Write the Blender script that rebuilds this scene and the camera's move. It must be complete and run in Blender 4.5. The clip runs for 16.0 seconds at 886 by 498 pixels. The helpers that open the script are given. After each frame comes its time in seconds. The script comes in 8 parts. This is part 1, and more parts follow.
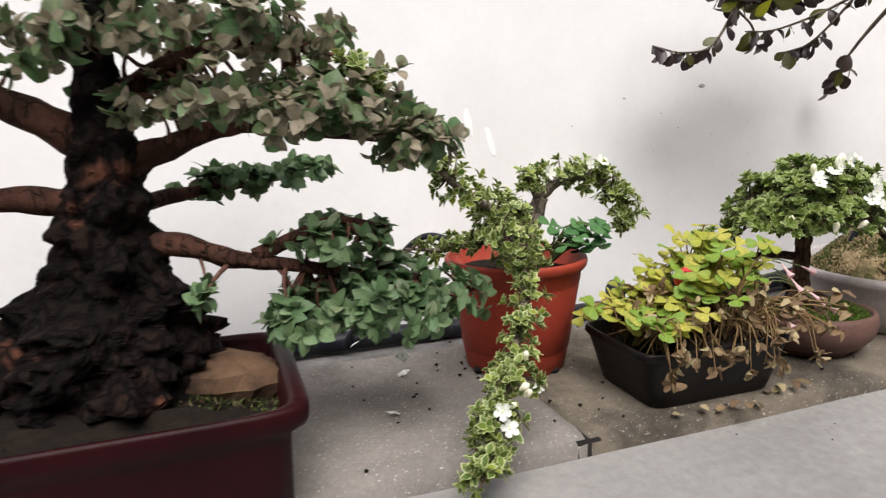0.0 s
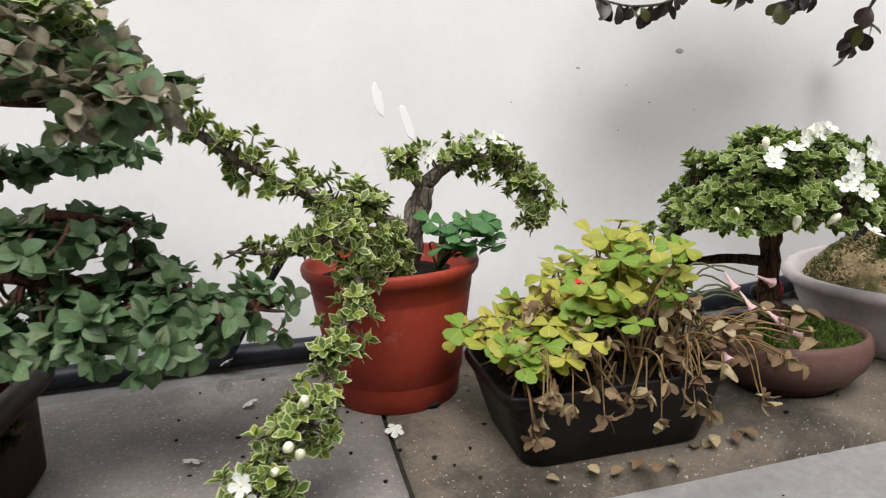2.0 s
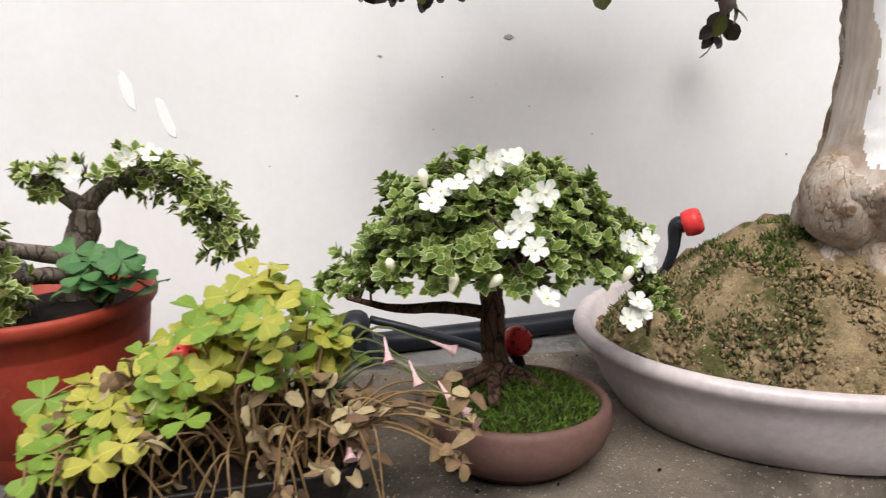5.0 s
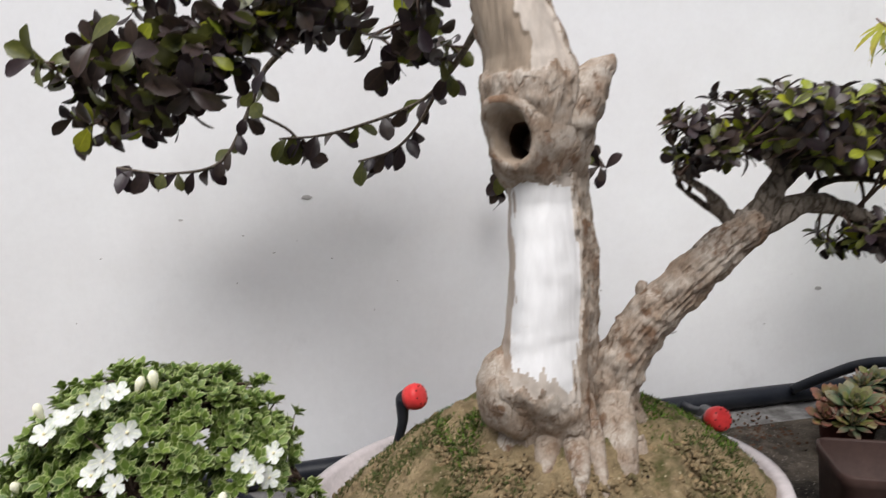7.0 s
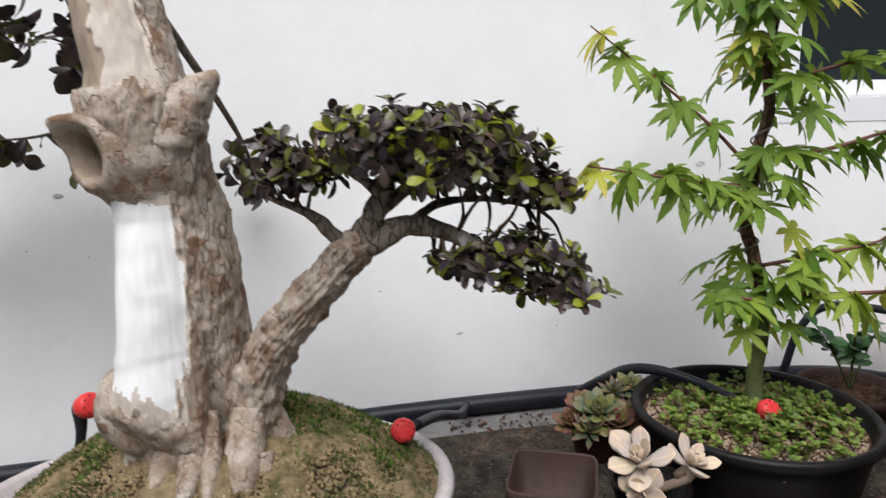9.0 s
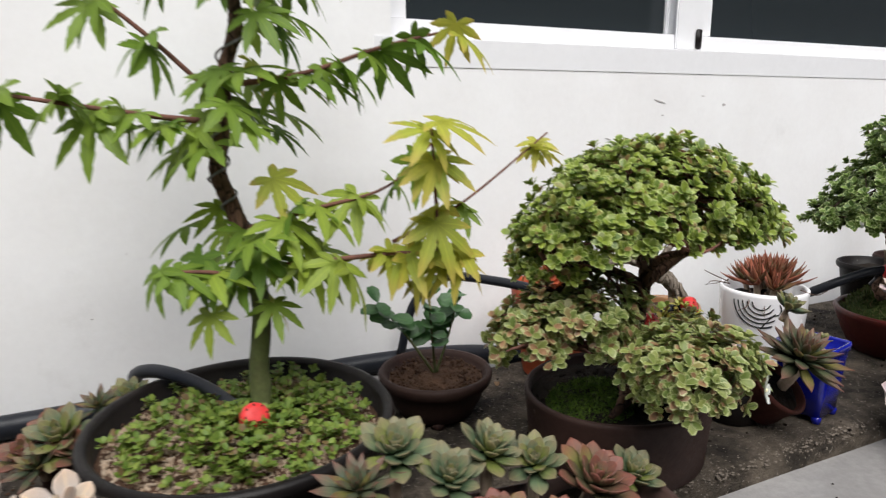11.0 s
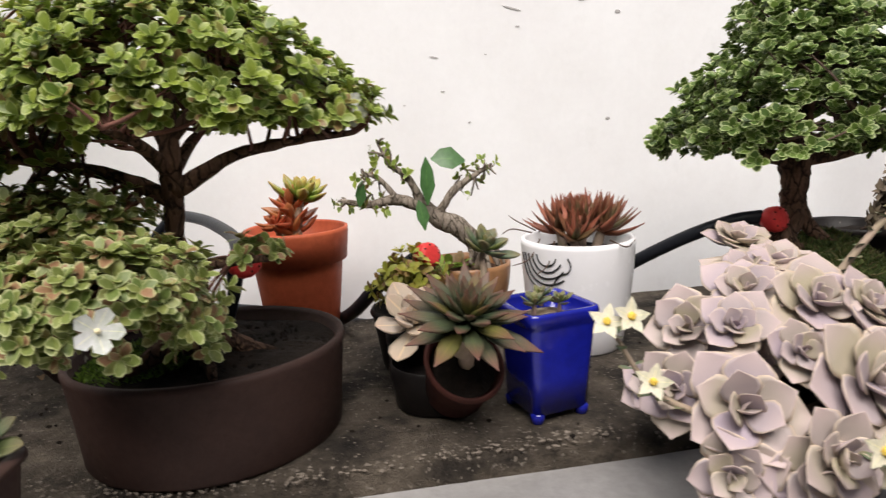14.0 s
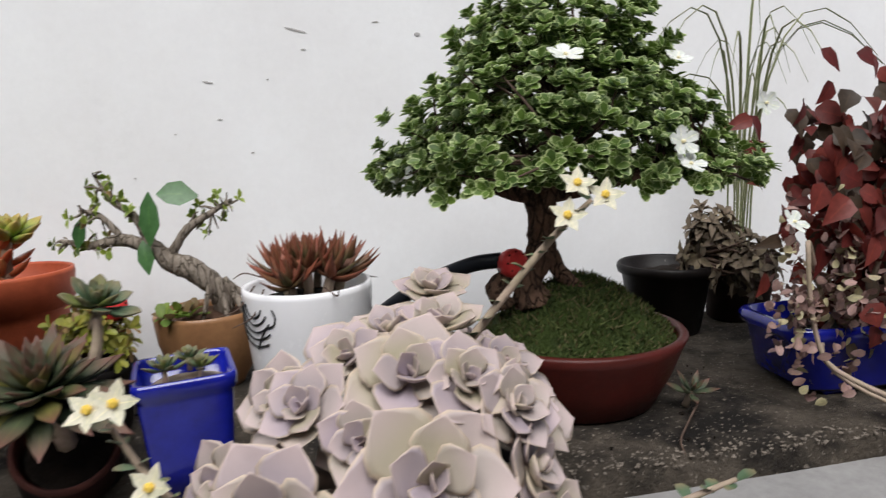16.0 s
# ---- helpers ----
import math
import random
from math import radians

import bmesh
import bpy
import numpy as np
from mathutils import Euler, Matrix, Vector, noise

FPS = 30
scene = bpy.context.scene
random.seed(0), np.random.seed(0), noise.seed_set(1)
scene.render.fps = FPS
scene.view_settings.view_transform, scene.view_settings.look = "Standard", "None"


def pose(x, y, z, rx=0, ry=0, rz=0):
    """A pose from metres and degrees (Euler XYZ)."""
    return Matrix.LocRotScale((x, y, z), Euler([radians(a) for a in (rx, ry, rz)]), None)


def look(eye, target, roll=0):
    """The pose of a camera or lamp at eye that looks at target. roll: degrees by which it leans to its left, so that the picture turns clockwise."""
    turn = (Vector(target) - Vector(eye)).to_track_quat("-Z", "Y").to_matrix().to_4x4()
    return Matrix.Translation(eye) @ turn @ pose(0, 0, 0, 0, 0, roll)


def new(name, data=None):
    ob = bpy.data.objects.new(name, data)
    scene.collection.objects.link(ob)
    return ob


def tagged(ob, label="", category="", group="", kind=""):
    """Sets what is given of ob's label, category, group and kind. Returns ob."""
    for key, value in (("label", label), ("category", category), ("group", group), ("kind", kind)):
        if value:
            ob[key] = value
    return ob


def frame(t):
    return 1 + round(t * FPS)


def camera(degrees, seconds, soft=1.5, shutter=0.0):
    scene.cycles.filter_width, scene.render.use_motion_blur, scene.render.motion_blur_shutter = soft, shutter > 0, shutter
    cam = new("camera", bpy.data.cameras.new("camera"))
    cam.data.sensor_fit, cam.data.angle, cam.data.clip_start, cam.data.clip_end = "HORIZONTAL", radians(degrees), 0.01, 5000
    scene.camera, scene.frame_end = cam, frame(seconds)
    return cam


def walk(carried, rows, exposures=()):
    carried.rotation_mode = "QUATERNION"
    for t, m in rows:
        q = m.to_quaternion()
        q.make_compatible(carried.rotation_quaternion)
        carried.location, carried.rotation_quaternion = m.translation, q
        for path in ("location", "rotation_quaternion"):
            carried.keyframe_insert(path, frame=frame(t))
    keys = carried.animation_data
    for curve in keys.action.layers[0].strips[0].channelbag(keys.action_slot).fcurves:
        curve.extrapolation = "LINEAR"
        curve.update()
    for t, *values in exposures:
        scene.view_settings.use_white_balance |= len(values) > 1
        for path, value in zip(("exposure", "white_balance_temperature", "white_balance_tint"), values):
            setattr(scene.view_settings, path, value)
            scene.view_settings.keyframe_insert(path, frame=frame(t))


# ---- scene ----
cam = camera(71.1, 16.0, soft=1.2, shutter=0.35)
PATH = [
    (0, (0.881, -0.721, 0.23), (1.538, 1.132, -0.137), -1.4),
    (0.5, (0.927, -0.689, 0.234), (1.637, 1.14, -0.154), -0.3),
    (1, (0.983, -0.679, 0.213), (1.589, 1.189, -0.164), -1.7),
    (1.5, (1.037, -0.668, 0.211), (1.56, 1.226, -0.162), -2.0),
    (2, (1.074, -0.655, 0.208), (1.547, 1.252, -0.168), -2.4),
    (2.5, (1.126, -0.64, 0.209), (1.532, 1.278, -0.187), -2.6),
    (3, (1.19, -0.635, 0.223), (1.585, 1.283, -0.181), -2.0),
    (3.2, (1.215, -0.635, 0.225), (1.585, 1.289, -0.177), -2.0),
    (5.3, (1.355, -0.603, 0.231), (1.778, 1.29, -0.255), -0.9),
    (5.5, (1.379, -0.597, 0.235), (1.842, 1.284, -0.259), -1.0),
    (6, (1.442, -0.61, 0.245), (1.86, 1.286, -0.236), -1.1),
    (6.5, (1.501, -0.641, 0.28), (1.854, 1.295, -0.072), -1.9),
    (7, (1.55, -0.674, 0.321), (1.904, 1.274, 0.035), -2.3),
    (7.5, (1.603, -0.694, 0.341), (1.966, 1.26, 0.122), -3.1),
    (8, (1.679, -0.692, 0.349), (2.057, 1.256, 0.097), -3.0),
    (8.5, (1.758, -0.701, 0.35), (2.116, 1.244, 0.053), -2.0),
    (9, (1.808, -0.713, 0.341), (2.158, 1.222, -0.025), -1.5),
    (9.5, (1.878, -0.7, 0.325), (2.319, 1.209, -0.072), -2.4),
    (10, (1.956, -0.695, 0.328), (2.688, 1.123, -0.071), -0.8),
    (10.2, (1.994, -0.689, 0.326), (2.829, 1.079, -0.093), -0.5),
    (12.3, (2.378, -0.64, 0.221), (2.911, 1.248, -0.167), -4.3),
    (12.5, (2.406, -0.642, 0.221), (2.862, 1.267, -0.164), -5.3),
    (13, (2.463, -0.629, 0.208), (2.864, 1.293, -0.172), -4.7),
    (13.5, (2.516, -0.644, 0.197), (2.885, 1.282, -0.194), -3.6),
    (14, (2.575, -0.668, 0.192), (2.922, 1.26, -0.211), -2.4),
    (14.5, (2.629, -0.684, 0.194), (2.953, 1.239, -0.247), -2.5),
    (15, (2.676, -0.684, 0.198), (3.029, 1.247, -0.186), -2.2),
    (15.5, (2.728, -0.667, 0.186), (3.1, 1.267, -0.164), -1.9),
    (16, (2.783, -0.646, 0.186), (3.187, 1.287, -0.132), -2.3),
]
walk(cam, [(t, look(eye, aim, roll)) for t, eye, aim, roll in PATH],
     [(0, 0.62, 6400, 11), (1.5, 0.48, 6300, 10.5), (3.2, 0.42, 6200, 10.5), (5.3, 0.6, 6400, 12), (7, 0.28, 6150, 11), (8, 0.22, 6000, 10), (9, 0.38, 6050, 10), (10.2, 0.32, 6050, 9.5), (12.3, 0.8, 6550, 10), (14, 0.62, 6500, 12), (16, 0.28, 6100, 9.5)])

# ---- light ----
world = bpy.data.worlds.new("sky")
scene.world = world
world.use_nodes = True
wn = world.node_tree
sky = wn.nodes.new("ShaderNodeTexSky")
sky.sky_type, sky.sun_disc = "NISHITA", False
sky.sun_elevation, sky.sun_rotation = radians(52), radians(165)
wn.links.new(sky.outputs[0], wn.nodes["Background"].inputs[0])
wn.nodes["Background"].inputs[1].default_value = 0.05
sun = new("sun", bpy.data.lights.new("sun", "SUN"))
sun.data.energy, sun.data.angle, sun.data.color = 4.1, radians(50), (1.0, 0.95, 0.88)
sun.matrix_basis = look((0.2, -1.0, 1.6), (0.45, 0, 0.0))


# ---- materials ----
def nodes_of(name):
    m = bpy.data.materials.new(name)
    m.use_nodes = True
    nt = m.node_tree
    return m, nt, nt.nodes["Principled BSDF"]


def node(nt, kind, **sockets):
    n = nt.nodes.new(kind)
    for k, v in sockets.items():
        n.inputs[k.replace("_", " ")].default_value = v
    return n


def rgba(c):
    return (c[0], c[1], c[2], 1.0)


def mix(nt, fac, a, b, kind="MIX"):
    n = nt.nodes.new("ShaderNodeMix")
    n.data_type, n.blend_type = "RGBA", kind
    for sock, v in ((n.inputs[0], fac), (n.inputs[6], a), (n.inputs[7], b)):
        if isinstance(v, (int, float)):
            sock.default_value = v
        elif isinstance(v, tuple):
            sock.default_value = rgba(v)
        else:
            nt.links.new(v, sock)
    return n.outputs[2]


def ramp(nt, src, lo, hi):
    n = nt.nodes.new("ShaderNodeMapRange")
    n.inputs[1].default_value, n.inputs[2].default_value = lo, hi
    nt.links.new(src, n.inputs[0])
    return n.outputs[0]


def noise_tex(nt, scale, detail=4.0, rough=0.6, stretch=None):
    co = nt.nodes.new("ShaderNodeTexCoord")
    n = node(nt, "ShaderNodeTexNoise", Scale=scale, Detail=detail, Roughness=rough)
    src = co.outputs["Object"]
    if stretch:
        mp = nt.nodes.new("ShaderNodeMapping")
        mp.inputs["Scale"].default_value = stretch
        nt.links.new(src, mp.inputs[0])
        src = mp.outputs[0]
    nt.links.new(src, n.inputs["Vector"])
    return n.outputs["Fac"]


def surface(name, c1, c2, scale=20, rough=0.7, bump=0.2, fine=150, c3=None, scale3=4, lo3=0.55, hi3=0.7,
            metal=0.0, spec=0.2, coat=0.0, stretch=None, bump_dist=0.002, rough_var=0.1, speck=None, speck_scale=300, speck_lo=0.66, rnd=0.0, grain=0.72):
    """A worn surface: two colours in broad patches, a third in stains, specks and fine relief."""
    m, nt, p = nodes_of(name)
    f1 = noise_tex(nt, scale, 5.0, 0.65, stretch)
    col = mix(nt, ramp(nt, f1, 0.32, 0.68), c1, c2)
    f2 = noise_tex(nt, fine, 6.0, 0.7, stretch)
    col = mix(nt, ramp(nt, f2, 0.3, 0.75), col, mix(nt, 1.0, col, (grain, grain, grain), "MULTIPLY"))
    if c3:
        col = mix(nt, ramp(nt, noise_tex(nt, scale3, 6.0, 0.7), lo3, hi3), col, c3)
    if speck:
        col = mix(nt, ramp(nt, noise_tex(nt, speck_scale, 2.0, 0.5), speck_lo, speck_lo + 0.05), col, speck)
    if rnd:
        oi = nt.nodes.new("ShaderNodeObjectInfo")
        hsv = nt.nodes.new("ShaderNodeHueSaturation")
        nt.links.new(ramp(nt, oi.outputs["Random"], -1.0 / max(rnd, 0.01) * 0.5, 1.0 + 1.0 / max(rnd, 0.01) * 0.5), hsv.inputs["Value"])
        mm = nt.nodes.new("ShaderNodeMath")
        mm.operation = "MULTIPLY"
        mm.inputs[1].default_value = 2.0
        nt.links.new(hsv.inputs["Value"].links[0].from_socket, mm.inputs[0])
        nt.links.new(mm.outputs[0], hsv.inputs["Value"])
        nt.links.new(col, hsv.inputs["Color"])
        col = hsv.outputs[0]
    nt.links.new(col, p.inputs["Base Color"])
    rr = nt.nodes.new("ShaderNodeMapRange")
    rr.inputs[3].default_value, rr.inputs[4].default_value = max(rough - rough_var, 0.03), min(rough + rough_var, 1)
    nt.links.new(f2, rr.inputs[0])
    nt.links.new(rr.outputs[0], p.inputs["Roughness"])
    p.inputs["Metallic"].default_value = metal
    p.inputs["Specular IOR Level"].default_value = spec
    p.inputs["Coat Weight"].default_value = coat
    p.inputs["Coat Roughness"].default_value = 0.12
    if bump:
        b = node(nt, "ShaderNodeBump", Strength=bump, Distance=bump_dist)
        add = nt.nodes.new("ShaderNodeMath")
        nt.links.new(f1, add.inputs[0])
        nt.links.new(f2, add.inputs[1])
        nt.links.new(add.outputs[0], b.inputs["Height"])
        nt.links.new(b.outputs[0], p.inputs["Normal"])
    return m


def foliage(name, c1, c2, c3=None, part3=0.1, edge=None, edge_lo=0.72, edge_hi=0.86, rough=0.45, thin=0.25, spec=0.4, object_random=False, tip=None):
    """Leaves: hue varies from leaf to leaf, a rim of its own colour where variegated, veins and some light through the blade."""
    m, nt, p = nodes_of(name)
    if object_random:
        rnd = nt.nodes.new("ShaderNodeObjectInfo").outputs["Random"]
    else:
        rnd = nt.nodes.new("ShaderNodeNewGeometry").outputs["Random Per Island"]
    col = mix(nt, rnd, c1, c2)
    if c3:
        far = nt.nodes.new("ShaderNodeMath")
        far.operation = "FRACT"
        mul = nt.nodes.new("ShaderNodeMath")
        mul.operation = "MULTIPLY"
        mul.inputs[1].default_value = 7.31
        nt.links.new(rnd, mul.inputs[0])
        nt.links.new(mul.outputs[0], far.inputs[0])
        col = mix(nt, ramp(nt, far.outputs[0], 1 - part3 - 0.04, 1 - part3 + 0.04), col, c3)
    f = noise_tex(nt, 260, 3.0, 0.6)
    col = mix(nt, ramp(nt, f, 0.3, 0.8), col, mix(nt, 1.0, col, (0.6, 0.65, 0.55), "MULTIPLY"))
    uv = nt.nodes.new("ShaderNodeUVMap")
    sep = nt.nodes.new("ShaderNodeSeparateXYZ")
    nt.links.new(uv.outputs[0], sep.inputs[0])
    if tip:
        col = mix(nt, ramp(nt, sep.outputs[1], 0.55, 1.05), col, tip)
    if edge:
        wob = nt.nodes.new("ShaderNodeMath")
        wob.inputs[1].default_value = 0
        sc = nt.nodes.new("ShaderNodeMath")
        sc.operation = "MULTIPLY_ADD"
        sc.inputs[1].default_value, sc.inputs[2].default_value = 0.3, -0.15
        nt.links.new(f, sc.inputs[0])
        nt.links.new(sep.outputs[0], wob.inputs[0])
        nt.links.new(sc.outputs[0], wob.inputs[1])
        col = mix(nt, ramp(nt, wob.outputs[0], edge_lo, edge_hi), col, edge)
    else:
        col = mix(nt, ramp(nt, sep.outputs[0], 0.12, 0.0), col, mix(nt, 1.0, col, (1.35, 1.3, 1.1), "MULTIPLY"))
    nt.links.new(col, p.inputs["Base Color"])
    p.inputs["Roughness"].default_value = rough
    p.inputs["Specular IOR Level"].default_value = spec
    b = node(nt, "ShaderNodeBump", Strength=0.25, Distance=0.0006)
    nt.links.new(f, b.inputs["Height"])
    nt.links.new(b.outputs[0], p.inputs["Normal"])
    if thin:
        tr = nt.nodes.new("ShaderNodeBsdfTranslucent")
        nt.links.new(col, tr.inputs[0])
        ms = nt.nodes.new("ShaderNodeMixShader")
        ms.inputs[0].default_value = thin
        nt.links.new(p.outputs[0], ms.inputs[1])
        nt.links.new(tr.outputs[0], ms.inputs[2])
        nt.links.new(ms.outputs[0], nt.nodes["Material Output"].inputs[0])
    return m


def bark(name, c1, c2, crack=(0.03, 0.02, 0.015), scale=60, rough=0.85, bump=0.8, dist=0.004, stretch=(1, 1, 0.35), patch=None, patch_scale=9, patch_lo=0.5, crack_w=0.1, broken=0.0):
    """Plated bark: cells stretched along the stem, dark cracks between them, patches of another colour."""
    m, nt, p = nodes_of(name)
    co = nt.nodes.new("ShaderNodeTexCoord")
    mp = nt.nodes.new("ShaderNodeMapping")
    mp.inputs["Scale"].default_value = stretch
    nt.links.new(co.outputs["Object"], mp.inputs[0])
    warp = node(nt, "ShaderNodeTexNoise", Scale=scale * 0.6, Detail=4.0)
    nt.links.new(mp.outputs[0], warp.inputs["Vector"])
    wv = nt.nodes.new("ShaderNodeVectorMath")
    wv.operation = "MULTIPLY_ADD"
    wv.inputs[1].default_value = (1.9 / scale, 1.9 / scale, 1.9 / scale)
    nt.links.new(warp.outputs["Color"], wv.inputs[0])
    nt.links.new(mp.outputs[0], wv.inputs[2])
    v = nt.nodes.new("ShaderNodeTexVoronoi")
    v.feature = "DISTANCE_TO_EDGE"
    v.inputs["Scale"].default_value = scale
    nt.links.new(wv.outputs[0], v.inputs["Vector"])
    cr = ramp(nt, v.outputs["Distance"], 0.0, crack_w)
    if broken:
        gap = ramp(nt, noise_tex(nt, scale * 0.5, 3.0, 0.6), broken, broken + 0.12)
        top = nt.nodes.new("ShaderNodeMath")
        top.operation = "MAXIMUM"
        nt.links.new(cr, top.inputs[0])
        nt.links.new(gap, top.inputs[1])
        cr = top.outputs[0]
    fine = noise_tex(nt, scale * 5, 6.0, 0.7, stretch)
    big = noise_tex(nt, scale * 0.35, 4.0, 0.6)
    col = mix(nt, ramp(nt, big, 0.35, 0.65), c1, c2)
    if patch:
        col = mix(nt, ramp(nt, noise_tex(nt, patch_scale, 5.0, 0.6), patch_lo, patch_lo + 0.08), col, patch)
    col = mix(nt, ramp(nt, fine, 0.25, 0.75), mix(nt, 1.0, col, (0.5, 0.48, 0.45), "MULTIPLY"), col)
    col = mix(nt, cr, crack, col)
    nt.links.new(col, p.inputs["Base Color"])
    p.inputs["Roughness"].default_value = rough
    p.inputs["Specular IOR Level"].default_value = 0.12
    hh = nt.nodes.new("ShaderNodeMath")
    hh.operation = "MULTIPLY_ADD"
    hh.inputs[1].default_value = 0.5
    nt.links.new(fine, hh.inputs[0])
    nt.links.new(cr, hh.inputs[2])
    b = node(nt, "ShaderNodeBump", Strength=bump, Distance=dist)
    nt.links.new(hh.outputs[0], b.inputs["Height"])
    nt.links.new(b.outputs[0], p.inputs["Normal"])
    return m


M_WALL = surface("wall_plaster", (0.86, 0.86, 0.87), (0.80, 0.79, 0.795), 7, 0.75, 0.12, 120, grain=0.96, c3=(0.66, 0.65, 0.65), scale3=9, lo3=0.6, hi3=0.92,
                 speck=(0.3, 0.28, 0.27), speck_scale=48, speck_lo=0.765)
M_WALL_ROUGH = surface("wall_patch", (0.72, 0.71, 0.71), (0.6, 0.59, 0.59), 60, 0.85, 0.5, 160)
M_SLAB = surface("slab_concrete", (0.31, 0.28, 0.26), (0.19, 0.172, 0.16), 11, 0.85, 0.5, 240, c3=(0.1, 0.092, 0.085), scale3=9, lo3=0.56, hi3=0.75,
                 speck=(0.55, 0.52, 0.48), speck_scale=420, speck_lo=0.66)
M_SLAB_PEBBLE = surface("pebble_concrete", (0.19, 0.155, 0.12), (0.05, 0.041, 0.032), 34, 0.85, 1.3, 330, c3=(0.018, 0.015, 0.013), scale3=12, lo3=0.46, hi3=0.62,
                        speck=(0.24, 0.205, 0.17), speck_scale=300, speck_lo=0.64, bump_dist=0.004)
M_SLAB_SANDY = surface("sandy_concrete", (0.26, 0.22, 0.175), (0.13, 0.11, 0.085), 16, 0.9, 0.9, 330, c3=(0.07, 0.06, 0.05), scale3=8, lo3=0.5, hi3=0.68,
                       speck=(0.5, 0.45, 0.39), speck_scale=420, speck_lo=0.66, bump_dist=0.003)
M_LEDGE = surface("ledge_cement", (0.36, 0.347, 0.34), (0.27, 0.26, 0.255), 6, 0.4, 0.2, 120, spec=0.6, c3=(0.2, 0.19, 0.185), scale3=3, lo3=0.5, hi3=0.75, rough_var=0.18)
M_STRIP = surface("gutter_cement", (0.26, 0.25, 0.245), (0.15, 0.145, 0.14), 12, 0.85, 0.4, 160, c3=(0.08, 0.075, 0.07), scale3=10)
M_DARK_GAP = surface("joint_dirt_and_recess_dark", (0.03, 0.027, 0.024), (0.015, 0.014, 0.013), 40, 0.95, 0.3)
M_GROUND = surface("yard_paving", (0.2, 0.19, 0.185), (0.14, 0.135, 0.13), 2, 0.85, 0.3, 40)
M_PIPE = surface("black_poly_pipe", (0.012, 0.014, 0.02), (0.022, 0.024, 0.03), 30, 0.38, 0.1, 200, c3=(0.09, 0.085, 0.08), scale3=18, lo3=0.66, hi3=0.9)
M_RED_CAP = surface("red_plastic", (0.72, 0.055, 0.05), (0.62, 0.04, 0.045), 50, 0.35, 0.15, 300, c3=(0.35, 0.05, 0.05), scale3=40, lo3=0.66, hi3=0.9)
M_REDPOT = surface("red_plastic_pot", (0.36, 0.055, 0.03), (0.30, 0.04, 0.024), 14, 0.5, 0.1, 140, c3=(0.46, 0.16, 0.11), scale3=22, lo3=0.63, hi3=0.85)
M_ORANGEPOT = surface("orange_plastic_pot", (0.56, 0.125, 0.055), (0.5, 0.1, 0.045), 14, 0.5, 0.08, 140, c3=(0.36, 0.08, 0.05), scale3=26, lo3=0.66, hi3=0.9)
M_BLACKPOT = surface("black_plastic_pot", (0.007, 0.006, 0.006), (0.015, 0.012, 0.011), 16, 0.4, 0.2, 160, spec=0.15, speck=(0.2, 0.18, 0.17), speck_scale=120, speck_lo=0.77)
M_TRAY = surface("oxblood_glaze", (0.03, 0.004, 0.006), (0.017, 0.003, 0.004), 12, 0.45, 0.1, 160, spec=0.12, c3=(0.06, 0.02, 0.018), scale3=20, lo3=0.68, hi3=0.9)
M_BROWNPOT = surface("unglazed_brown_clay", (0.19, 0.105, 0.085), (0.14, 0.078, 0.066), 14, 0.55, 0.2, 220, c3=(0.3, 0.2, 0.16), scale3=30, lo3=0.68, hi3=0.85)
M_DKBROWN = surface("dark_brown_clay", (0.055, 0.029, 0.023), (0.034, 0.019, 0.016), 12, 0.6, 0.25, 220, speck=(0.28, 0.24, 0.2), speck_scale=70, speck_lo=0.76)
M_WINEPOT = surface("wine_clay", (0.105, 0.017, 0.013), (0.07, 0.013, 0.01), 14, 0.4, 0.15, 220, spec=0.25, speck=(0.4, 0.28, 0.22), speck_scale=80, speck_lo=0.77)
M_TANPOT = surface("tan_glaze", (0.36, 0.19, 0.085), (0.28, 0.14, 0.065), 14, 0.4, 0.12, 180, coat=0.2)
M_TERRACOTTA = surface("old_terracotta", (0.085, 0.024, 0.018), (0.05, 0.018, 0.014), 18, 0.75, 0.4, 200, c3=(0.3, 0.22, 0.19), scale3=24, lo3=0.66, hi3=0.85)
M_WHITETUB = surface("pale_glazed_tub", (0.62, 0.56, 0.56), (0.54, 0.48, 0.48), 8, 0.32, 0.06, 120, c3=(0.4, 0.33, 0.31), scale3=16, lo3=0.64, hi3=0.9, coat=0.3)
M_CUP = surface("white_china", (0.85, 0.84, 0.86), (0.82, 0.81, 0.83), 8, 0.25, 0.0, 100, spec=0.5, coat=0.3, grain=0.96)
M_INK = surface("black_line_paint", (0.02, 0.02, 0.02), (0.03, 0.03, 0.03), 40, 0.4, 0.0)
M_BLUE = surface("cobalt_glaze", (0.012, 0.018, 0.34), (0.008, 0.012, 0.22), 20, 0.15, 0.05, 150, spec=0.5, coat=0.4, speck=(0.3, 0.35, 0.6), speck_scale=90, speck_lo=0.76)
M_SOIL = surface("dark_soil", (0.026, 0.018, 0.013), (0.011, 0.008, 0.006), 60, 0.95, 1.0, 260, bump_dist=0.004)
M_BROWNSOIL = surface("brown_soil", (0.12, 0.065, 0.04), (0.075, 0.042, 0.028), 60, 0.95, 1.0, 260, bump_dist=0.003)
M_CLUMP = surface("mossy_gravel_mound", (0.46, 0.35, 0.2), (0.21, 0.155, 0.085), 90, 0.95, 0.9, 420, c3=(0.085, 0.085, 0.028), scale3=26, lo3=0.5, hi3=0.62, speck=(0.6, 0.5, 0.34), speck_scale=330, speck_lo=0.68, bump_dist=0.004)
M_MOSSBED = surface("moss_bed", (0.05, 0.075, 0.015), (0.03, 0.045, 0.012), 50, 0.95, 1.0, 300, bump_dist=0.003)
